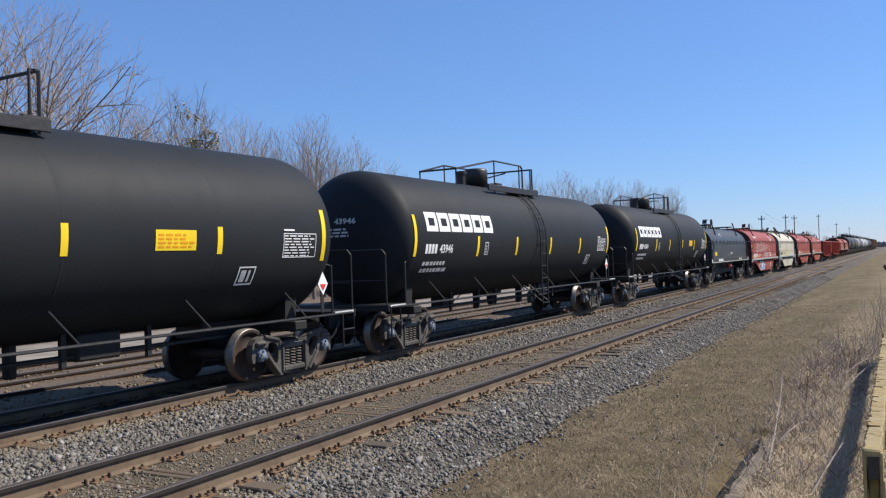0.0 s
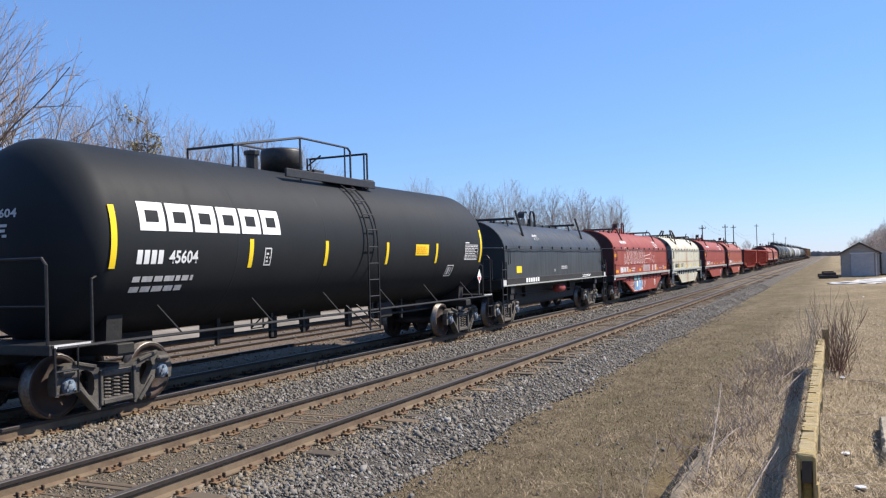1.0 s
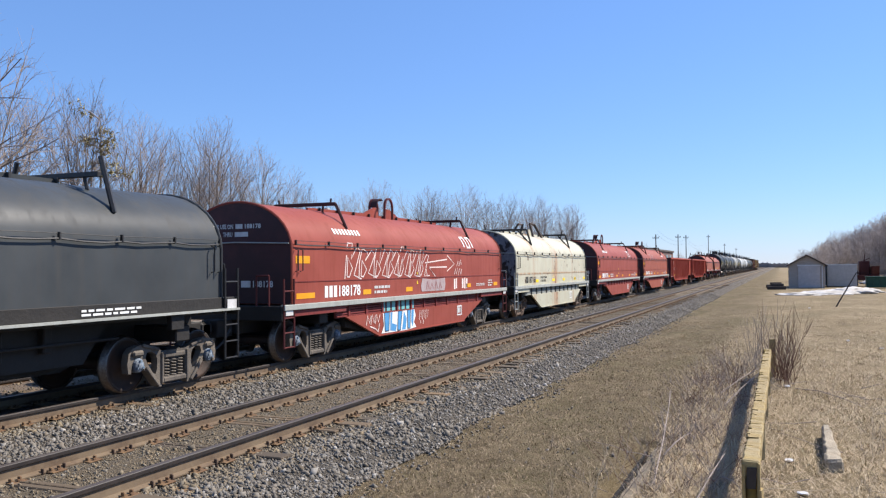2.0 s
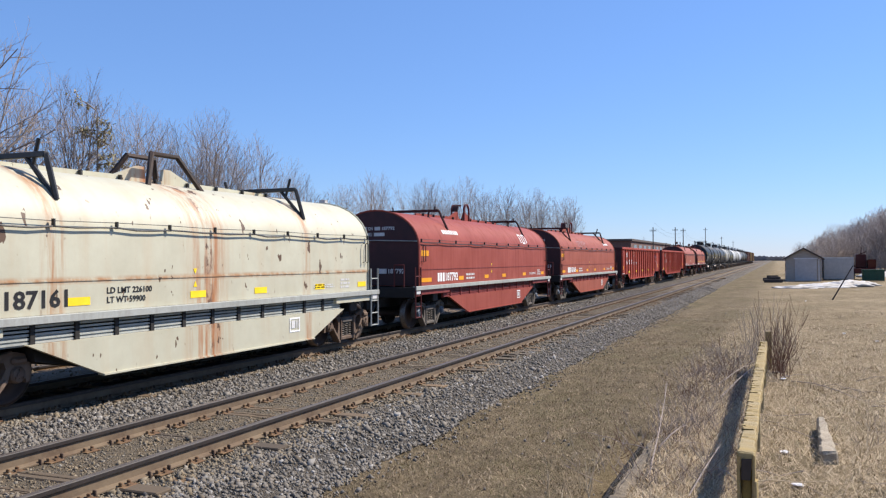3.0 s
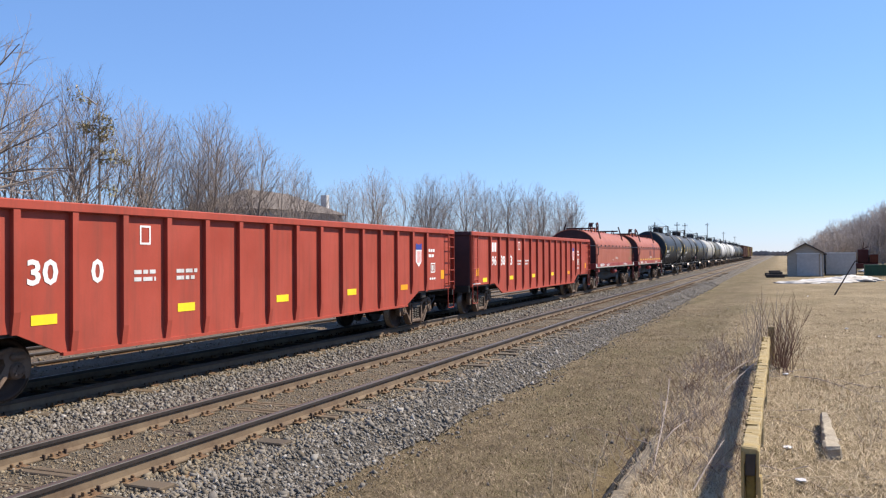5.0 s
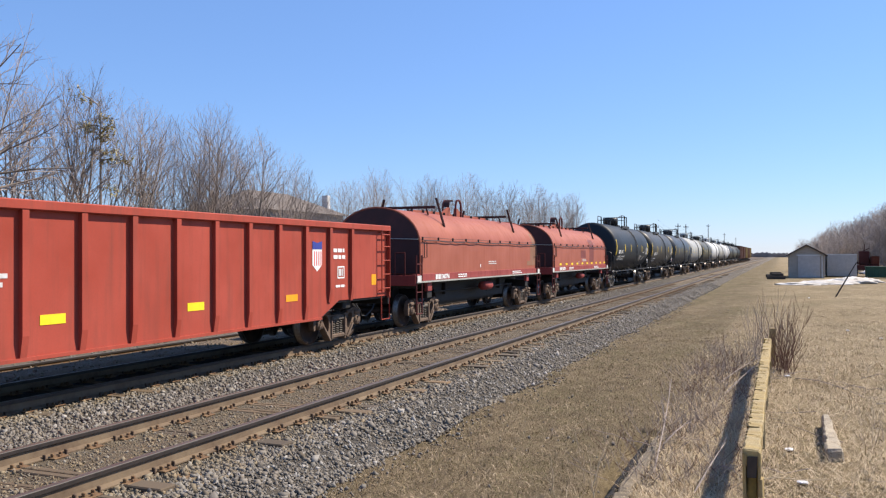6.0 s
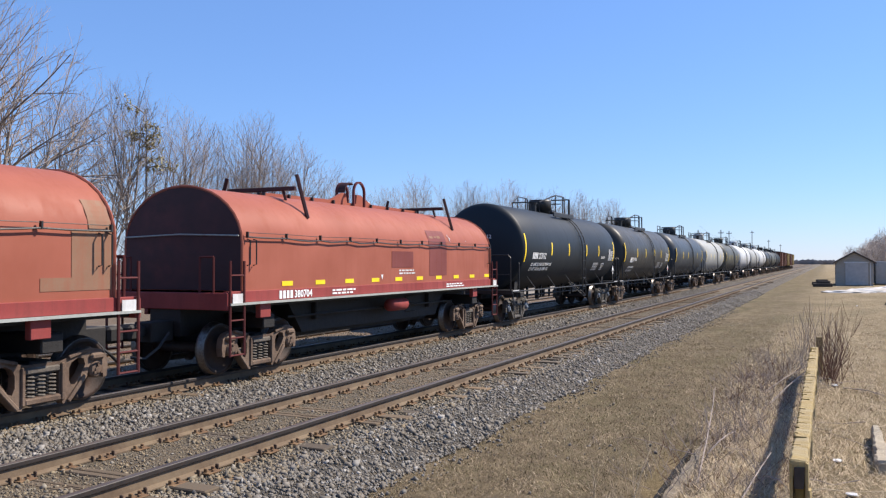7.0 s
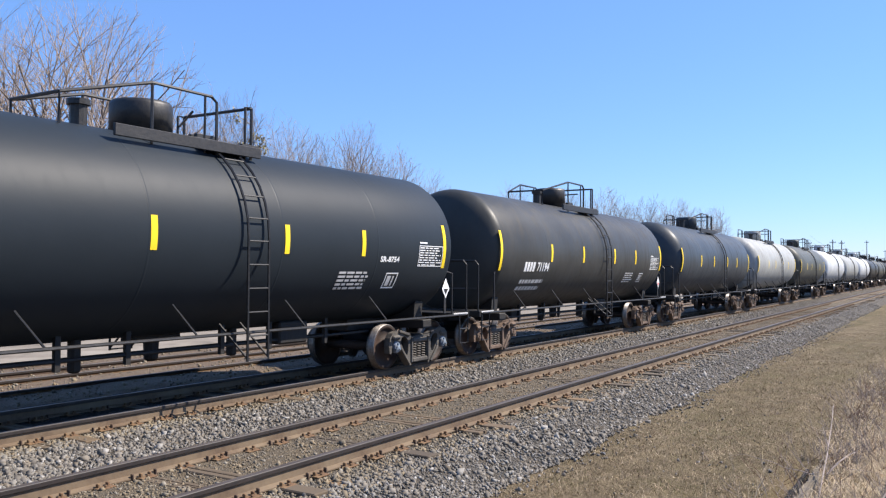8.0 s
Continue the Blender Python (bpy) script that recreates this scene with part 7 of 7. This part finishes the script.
        part("body_bolster", boxes((-1.3, 1.3, s * (half - 2.0) - 0.18, s * (half - 2.0) + 0.18, 0.78, 1.02), bevel=0.02), UNDER_BLACK, car)
        coupler(car, s * (half + 0.1), s, 0.85)
    part("floor", boxes((-sheet + 0.03, sheet - 0.03, -half + 0.04, half - 0.04, 0.95, 1.02)), UNDER_BLACK, car)
    part("centre_sill", boxes((-0.3, 0.3, -half, half, 0.66, 0.95), bevel=0.02), UNDER_BLACK, car)
    bm = boxes((0.3, 0.7, -1.2, -0.5, 0.5, 0.95), (0.5, 0.8, 1.2, 1.9, 0.52, 0.9), bevel=0.03)
    add_tube(bm, [(0.8, -half + 1, 0.75), (0.8, half - 1, 0.75)], 0.025)
    part("brake_rigging", bm, UNDER_BLACK, car)
    sf = lambda z: sheet
    c = lambda k: rib0 + step * (k - 0.5)
    mk = number[0]
    decal("owner_mark", rects(*[(c(1) - 0.26 + 0.28 * k, 2.12, c(1) - 0.26 + 0.28 * k + 0.2, 2.44) for k in range(mk)]), sf, WHITE, car, bend=0)
    for k, txt in enumerate(groups):
        w = 0.28 * len(txt)
        decal("car_number", lettering(txt, c(1 + k) - w / 2, 1.62, c(1 + k) + w / 2 - 0.04, 1.98), sf, WHITE, car, "white car number", bend=0)
    decal("class_box", ring(c(4) - 0.12, 2.2, c(4) + 0.12, 2.5, 0.03), sf, WHITE, car, bend=0)
    for k in (4, 5):
        decal("weight_print", small_print(rng, c(k) - 0.25, 1.62, c(k) + 0.3, 1.85, 2), sf, WHITE_WORN, car, bend=0)
    for k in (2, 5, 8, 11, 14):
        decal("side_reflector", rects((c(k - back) - 0.22, 1.08, c(k - back) + 0.22, 1.22)), sf, AMBER if k == 14 else YELLOW, car, "yellow reflector patch", bend=0)
    for u in (-half + 0.62, half - 0.92):
        decal("corner_reflector", rects((u, 1.30, u + 0.25, 1.56)), sf, AMBER, car, bend=0)
    # shield emblem, slogan bars and inspection box near the far end
    u = c(ribs - 1 - emblem)
    decal("shield", polys([(u - 0.2, 2.30), (u - 0.2, 1.82), (u, 1.68), (u + 0.2, 1.82), (u + 0.2, 2.30)]), sf, WHITE, car, "white and navy shield emblem", bend=0)
    decal("shield_top", polys([(u - 0.2, 2.16), (u + 0.2, 2.16), (u + 0.2, 2.34), (u, 2.30), (u - 0.2, 2.34)]), sf, BLUE_INK, car, lift=0.010, bend=0)
    decal("shield_bars", rects(*[(u - 0.13 + 0.09 * k, 1.80, u - 0.10 + 0.09 * k, 2.12) for k in range(4)]), sf, RED_MARK, car, lift=0.010, bend=0)
    decal("slogan", small_print(rng, c(ribs - emblem) - 0.3, 1.95, c(ribs - emblem) + 0.25, 2.25, 2, (0.12, 0.2)), sf, WHITE, car, bend=0)
    decal("inspection_box", ring(c(ribs - emblem) - 0.12, 1.5, c(ribs - emblem) + 0.2, 1.78, 0.03), sf, WHITE, car, bend=0)
    decal("inspection_print", rects((c(ribs - emblem) - 0.06, 1.56, c(ribs - emblem) + 0.06, 1.72), (c(ribs - emblem) + 0.09, 1.56, c(ribs - emblem) + 0.13, 1.72)), sf, WHITE_WORN, car, bend=0)
    decal("side_print", small_print(rng, c(ribs - emblem) - 0.2, 1.30, c(ribs - emblem) + 0.25, 1.40, 1), sf, WHITE, car, bend=0)
    decal("floor_print", small_print(rng, -half + 0.3, 1.03, -half + 1.3, 1.09, 1), sf, WHITE_WORN, car, bend=0)
    bm = lettering(number[1], -0.1, 2.46, 0.5, 2.58)
    for v in bm.verts:
        v.co = Vector((v.co.x, -half - 0.03, v.co.y))
    part("end_number", bm, WHITE_WORN, car)
    bm = small_print(rng, -0.35, 1.5, 0.6, 2.1, 6, (0.1, 0.3))
    for v in bm.verts:
        v.co = Vector((v.co.x, -half - 0.03, v.co.y))
    part("end_print", bm, WHITE_WORN, car)
    return car


def box_car(y0, half, label, material, height=4.3):
    """A plain far-off box car with ribs, door and roof."""
    car = thing("box_car", label, "box car", "cars of the freight train")
    TRAIN.append((car, y0))
    part("body", boxes((-1.5, 1.5, -half, half, 1.05, height), bevel=0.03), material, car)
    bm = bmesh.new()
    add_prism(bm, [(-1.56, height), (1.56, height), (0, height + 0.16)], -half, half)
    bmesh.ops.transform(bm, matrix=pose(0, 0, 0, 0, 0, 90), verts=bm.verts)
    part("roof", bm, UNDER_BLACK, car)
    for k in range(12):
        y = -half + 2 * half * (k + 0.5) / 12
        part("rib", boxes((1.5, 1.55, y - 0.05, y + 0.05, 1.05, height - 0.05)), material, car)
    part("door", boxes((1.5, 1.58, -1.4, 1.4, 1.12, height - 0.2), bevel=0.02), material, car)
    part("centre_sill", boxes((-0.3, 0.3, -half - 0.6, half + 0.6, 0.66, 1.05)), UNDER_BLACK, car)
    for s in (-1, 1):
        truck(car, s * (half - 1.8), TRUCK_BROWN, TRUCK_BROWN)
    return car


def six_stripes(half, big=(1.95, 2.98)):
    us = (-half, -3.75, -1.34, 1.2, 3.83, half - 0.06)
    return [(u, 2.08, 3.0) if k == 0 else (u, 2.05, 2.55) if k < 5 else (u, 2.05, 2.98) for k, u in enumerate(us)]


tank_car(5.55, 6.85, "black tank car with yellow stripes and a warning label", TANK_BLACK, ladder=-0.1, plain=True, stripes=six_stripes(6.85)[:3] + [(1.38, 2.2, 2.62), (4.13, 2.2, 2.62), (6.78, 2.05, 2.98)], placard=(2.85, 2.26, 2.56, 0.78), rng_seed=3, man=0.34, pitch=17.25)
tank_car(22.5, 6.85, "black tank car with white block shapes and sooty head", TANK_BLACK, number=(4, "43946"), num_at=(-6.4, 2.14, 0.21), logo=(-6.35, 2.64, 3.08, 0.585), stripes=six_stripes(6.85), rng_seed=4, man=0.34, pitch=17.25, ends=(4, "43946"), plain=True)
tank_car(40.0, 6.85, "black tank car with white block shapes and warning label", TANK_BLACK, number=(4, "45604"), num_at=(-6.4, 2.14, 0.21), logo=(-6.35, 2.64, 3.08, 0.585), stripes=six_stripes(6.85), placard=(2.62, 2.25, 2.52, 0.72), rng_seed=5, man=0.45, pitch=17.25, ends=(4, "45604"), plain=True)
COIL_D = coil_car(55.2, 6.1, "slate grey covered coil car on a black flat deck", GREY_HOOD, SILL_GREY, "flat", trucks=5.2, rng_seed=6, low_mat=UNDER_BLACK, pitch=14.8)
decal("yellow_patch", rects((-5.0, 1.66, -4.5, 1.88)), lambda z: 1.36, YELLOW, COIL_D, "yellow reflective patch", bend=0)
decal("sprayed_strokes", ribbon(0.035, [(-2.7, 2.78), (-2.55, 3.0), (-2.45, 2.78), (-2.3, 3.02), (-2.2, 2.8)], [(-2.75, 2.92), (-2.2, 2.95)]), lambda z: 1.36 * math.sqrt(1 - ((z - 2.36) / 1.04) ** 2), WHITE_WORN, COIL_D, "small white sprayed scrawl", bend=0.04)
decal("owner_mark", rects(*[(-4.2 + 0.24 * k, 1.33, -4.03 + 0.24 * k, 1.47) for k in range(6)]), lambda z: 1.402, WHITE, COIL_D, "white owner mark on the sill", bend=0)
COIL_A = coil_car(70.6, 6.95, "brick red covered coil car with sprayed white scrawl", RED_A, SILL_GREY, "skirt", number=(3, "188178"), num_u=-5.6, logo=3.35, web=-5.0, rng_seed=7, pitch=16.6)
coil_car(85.55, 6.1, "cream covered coil car streaked with rust", CREAM, SILL_GREY, "skirt", number=(2, "187161"), num_mat=DARK_INK, num_u=-4.80, weights=("LD LMT 226100", "LT WT 59900"), trucks=5.17, slide=0.38, rng_seed=8, pitch=14.6, tmat=TRUCK_BROWN, end_mat=END_PATCHY, end_label="peeling grey end wall")
coil_car(101.75, 6.95, "brick red covered coil car with a deep side skirt", RED_A, SILL_GREY, "skirt", number=(3, "187792"), num_u=-5.55, logo=3.35, web=-4.85, rng_seed=9, pitch=16.6)
COIL_F = coil_car(118.35, 6.95, "faded red covered coil car with a deep side skirt", RED_B, SILL_GREY, "skirt", number=(3, "187603"), num_u=-5.5, web=4.0, rng_seed=10, pitch=16.6)
SCRAWL = [[(-2.95 + 0.33 * k + 0.15 * math.cos(0.55 * j + k), 2.80 + (0.12 + 0.02 * (k % 3)) * math.sin(0.55 * j + k)) for j in range(9)] for k in range(6)] + [[(-2.9, 2.70), (-2.2, 2.92), (-1.6, 2.72), (-1.0, 2.90)]]
decal("sprayed_strokes", ribbon(0.022, *SCRAWL), lambda z: 1.36 * math.sqrt(1 - ((z - 2.42) / 1.02) ** 2), PALE_OUT, COIL_F, "faint pale sprayed scrawl", bend=0.04)
gondola(136.7, 9.2, "red ribbed gondola car beside a coil car", (2, "96300"), ("96", "30", "0"), 11, -7.63, 0.985, 16)
gondola(156.6, 9.1, "red ribbed gondola car with a shield emblem", (2, "96303"), ("96", "30", "3"), 12, -7.1, 1.015, 15, 2, 1)
COIL_C = coil_car(173.8, 5.95, "orange-red covered coil car on a maroon sill", RED_C, SILL_GREY, "flat", number=(4, "380796"), num_mat=WHITE, num_u=-4.9, trucks=5.0, rng_seed=13, low_mat=RED_SILL, pitch=14.7, tmat=TRUCK_BROWN)
decal("primer_patch", rects((5.2, 1.62, 5.9, 2.45), (4.7, 1.62, 5.2, 1.8), (5.5, 2.45, 5.9, 2.9)), lambda z: 1.36 if z < 2.36 else 1.36 * math.sqrt(1 - ((z - 2.36) / 1.04) ** 2), PRIMER, COIL_C, "tan primer patch")
COIL_B = coil_car(188.6, 5.95, "orange-red covered coil car with two maroon touch-up panels", RED_C, SILL_GREY, "flat", number=(4, "380704"), num_mat=WHITE, num_u=-4.9, trucks=5.0, rng_seed=14, low_mat=RED_SILL, pitch=14.7, tmat=TRUCK_BROWN)
hood_b = lambda z: 1.36 if z < 2.36 else 1.36 * math.sqrt(1 - ((z - 2.36) / 1.04) ** 2)
decal("touch_up_panel", rects((1.68, 1.66, 2.76, 2.84)), hood_b, MAROON_PATCH, COIL_B, "maroon touch-up panel")
decal("touch_up_panel", rects((-0.38, 1.88, 0.75, 2.27)), hood_b, MAROON_PATCH, COIL_B, "low maroon touch-up panel")
decal("bare_chip", rects((1.78, 2.63, 1.98, 2.69), (2.06, 2.65, 2.2, 2.69), (2.24, 2.64, 2.44, 2.71)), hood_b, PRIMER, COIL_B, "tan scraped mark", lift=0.010)
decal("bare_chip", polys([(2.98, 2.62), (3.03, 2.56), (3.05, 2.62), (3.1, 2.66), (3.02, 2.70)], [(2.93, 2.70), (2.97, 2.69), (2.98, 2.76), (2.94, 2.75)], [(4.1, 2.60), (4.16, 2.585), (4.18, 2.61), (4.12, 2.625)]), hood_b, PALE_OUT, COIL_B, "pale chipped spot", lift=0.010)
for k in range(10):
    decal("hood_reflector", rects((-4.76 + 1.14 * k, 1.56, -4.41 + 1.14 * k, 1.65)), lambda z: 1.36, YELLOW, COIL_B, "yellow reflector", bend=0)


def sprayed(car):
    """Loose sprayed strokes and blocks, no letters."""
    a = 1.36
    side = lambda z: a if z <= 2.42 else a * math.sqrt(max(0.01, 1 - ((z - 2.42) / 1.02) ** 2))
    rng = random.Random(21)
    strokes = []
    u = -4.7
    while u < -0.3:
        w, h = rng.uniform(0.75, 1.0), rng.uniform(0.72, 0.9)
        j = lambda: rng.uniform(-0.07, 0.07)
        z = 1.76
        strokes.append([(u + j(), z), (u + w * 0.12 + j(), z + h * 0.55), (u + w * 0.3 + j(), z + h), (u + w * 0.55, z + h * 0.95 + j()), (u + w * 0.42, z + h * 0.5 + j()), (u + w * 0.8, z + h * 0.9 + j()), (u + w, z + h * 0.8), (u + w * 0.6, z + h * 0.1 + j()), (u + w * 1.1, z + j() * 0.5)])
        strokes.append([(u + w * 0.16, z + 0.06), (u + w * 0.3 + j(), z + h * 0.6), (u + w * 0.52 + j(), z + h * 0.3), (u + w * 0.3, z + 0.04), (u + w * 0.16, z + 0.06)])
        u += w * 0.86
    strokes.append([(0.2, 1.78), (0.05, 2.15), (1.75, 2.26), (1.75, 2.38), (2.35, 2.12), (1.72, 1.90), (1.72, 2.03), (0.35, 2.02), (0.8, 1.76)])
    strokes += [[(2.35, 1.80), (2.45, 1.98), (2.52, 1.80), (2.62, 2.0), (2.70, 1.78), (2.80, 1.98), (2.9, 1.80), (3.0, 1.97)], [(2.55, 2.06), (2.66, 2.2), (2.74, 2.06), (2.88, 2.25), (2.95, 2.1)]]
    decal("sprayed_strokes", ribbon(0.036, *strokes), side, PALE_TAG, car, "pale sprayed strokes", bend=0)
    pink = [[(0.1 + 0.32 * k, 1.38), (0.2 + 0.32 * k, 1.62 - 0.05 * (k % 2)), (0.32 + 0.32 * k, 1.40)] for k in range(4)]
    decal("sprayed_strokes", ribbon(0.025, *pink), side, RED_SILL, car, "thin pink strokes on the grey block", lift=0.012, bend=0)
    decal("painted_out_block", polys([(-0.2, 1.34), (1.5, 1.33), (1.58, 1.5), (1.55, 1.70), (0.6, 1.67), (-0.15, 1.71), (-0.26, 1.5)]), side, PALE_OUT, car, "grey painted-out block", lift=0.008, bend=0)
    decal("painted_out_block", rects((2.3, 1.34, 2.42, 1.66), (2.46, 1.36, 2.56, 1.68), (3.0, 1.36, 3.14, 1.66), (3.2, 1.34, 3.3, 1.68), (3.36, 1.36, 3.5, 1.66)), side, PALE_TAG, car, bend=0)
    sk = lambda z: 1.402
    rib = lambda z: 1.338
    decal("sprayed_block", polys([(-2.86, 0.36), (-2.72, 0.55), (-2.78, 0.86), (-0.82, 0.87), (-0.74, 0.70), (-0.86, 0.52), (-0.70, 0.38), (-1.3, 0.345), (-2.2, 0.35)]), sk, WHITE, car, "white sprayed ground", bend=0)
    blue = [[(-2.66, 0.40), (-2.44, 0.40), (-2.40, 0.87), (-2.70, 0.87)], [(-2.36, 0.40), (-2.02, 0.36), (-1.96, 0.52), (-2.24, 0.58), (-2.22, 0.87), (-2.34, 0.87)], [(-1.92, 0.37), (-1.74, 0.37), (-1.62, 0.87), (-1.88, 0.87)], [(-1.64, 0.37), (-1.40, 0.37), (-1.34, 0.66), (-1.52, 0.87), (-1.56, 0.6)], [(-1.28, 0.38), (-1.12, 0.38), (-1.08, 0.87), (-1.30, 0.87)], [(-1.04, 0.55), (-0.92, 0.38), (-0.86, 0.87), (-1.02, 0.87)]]
    decal("sprayed_block", polys(*blue), sk, BLUE_TAG, car, "blue sprayed blocks", lift=0.009, bend=0)
    decal("sprayed_strokes", ribbon(0.03, *[q + q[:1] for q in blue[::2]]), sk, DARK_INK, car, "dark outlines of the blue blocks", lift=0.012, bend=0)
    teal = [(-2.72 + 0.3 * k, 0.90, -2.52 + 0.3 * k, 1.14) for k in range(7)]
    decal("sprayed_block", rects(*teal), rib, TEAL_TAG, car, "teal sprayed patches over the ribs", bend=0)
    loops = [[(-3.7 + 0.24 * k, 0.62), (-3.62 + 0.24 * k, 0.86), (-3.52 + 0.24 * k, 0.66), (-3.44 + 0.24 * k, 0.84)] for k in range(3)] + [[(-3.5, 0.58), (-3.2, 0.50), (-3.05, 0.42), (-2.98, 0.62)]]
    loops += [[(-0.5 + 0.22 * k, 0.56), (-0.44 + 0.22 * k, 0.84), (-0.36 + 0.22 * k, 0.6), (-0.30 + 0.22 * k, 0.82)] for k in range(3)] + [[(-0.2, 0.55), (-0.22, 0.42)], [(-0.4, 0.55), (-0.4, 0.46)]]
    decal("sprayed_strokes", ribbon(0.028, *loops), sk, PALE_TAG, car, "pale sprayed loops on the skirt", lift=0.009, bend=0)


sprayed(COIL_A)

# tank cars behind the coil cars, then a few box cars
T12 = [(-6.45, 2.02, 2.98), (-3.5, 2.26, 2.73), (-1.23, 2.26, 2.73), (1.40, 2.26, 2.73), (3.45, 2.26, 2.73), (6.27, 2.06, 2.96)]
TANK_B = tank_car(203.9, 6.5, "glossy black tank car with yellow stripes and a hazard placard", TANK_GLOSS, number=(4, "213112"), num_at=(-5.65, 2.12, 0.22), stripes=T12, rng_seed=15, rail=(-2.0, 1.3), dome=-0.25, ladder=0.68, ends=(4, "213112"), pitch=15.6, zc=2.51, head=0.27, weights=("LD LMT 211500 LB 95900 KG", "LT WT 74500 LB 33800 KG"))
decal("repair_mark", lettering("SR-8754", 4.0, 2.16, 4.62, 2.27), lambda z: math.sqrt(1.53 ** 2 - (z - 2.51) ** 2), WHITE, TANK_B, "white stencilled repair mark")
tank_car(219.25, 6.3, "charcoal tank car with yellow stripes", TANK_CHARCOAL, number=(4, "71194"), num_at=(-5.1, 2.0, 0.24), stripes=T12, rng_seed=16, rail=(-2.0, 1.3), dome=-0.25, ladder=0.68, pitch=15.6, tmat=TRUCK_BROWN, zc=2.51, head=0.4)
shells = [(TANK_BLUE, "blue-grey"), (TANK_GREY, "dusty light grey"), (TANK_OLIVE, "olive grey"), (TANK_WHITE, "off-white"), (TANK_GREY, "light grey"), (TANK_WHITE, "stained off-white"), (TANK_CHARCOAL, "charcoal"), (TANK_OLIVE, "dull grey"), (TANK_BLACK, "black")]
for k, (shell, word) in enumerate(shells):
    tank_car(235.0 + 15.6 * k, 6.3, word + " tank car in a row of tank cars", shell, stripes=T12 if k < 3 else (), far=True, rng_seed=30 + k, rail=(-2.0, 1.3), dome=-0.25, ladder=0.68, pitch=15.6, tmat=TRUCK_BROWN)
for k, (mt, word) in enumerate(((BOX_BROWN, "rusty brown"), (BOX_BROWN, "dark brown"), (BOX_YELLOW, "tan yellow"), (BOX_BROWN, "brown"), (BOX_YELLOW, "dull yellow"))):
    box_car(376.5 + 17.2 * k, 7.9, word + " box car at the end of the train", mt)


def motions():
    """The whole train rolls past at an even speed."""
    for car, y0 in TRAIN:
        walk(car, car_rows(y0))


motions()
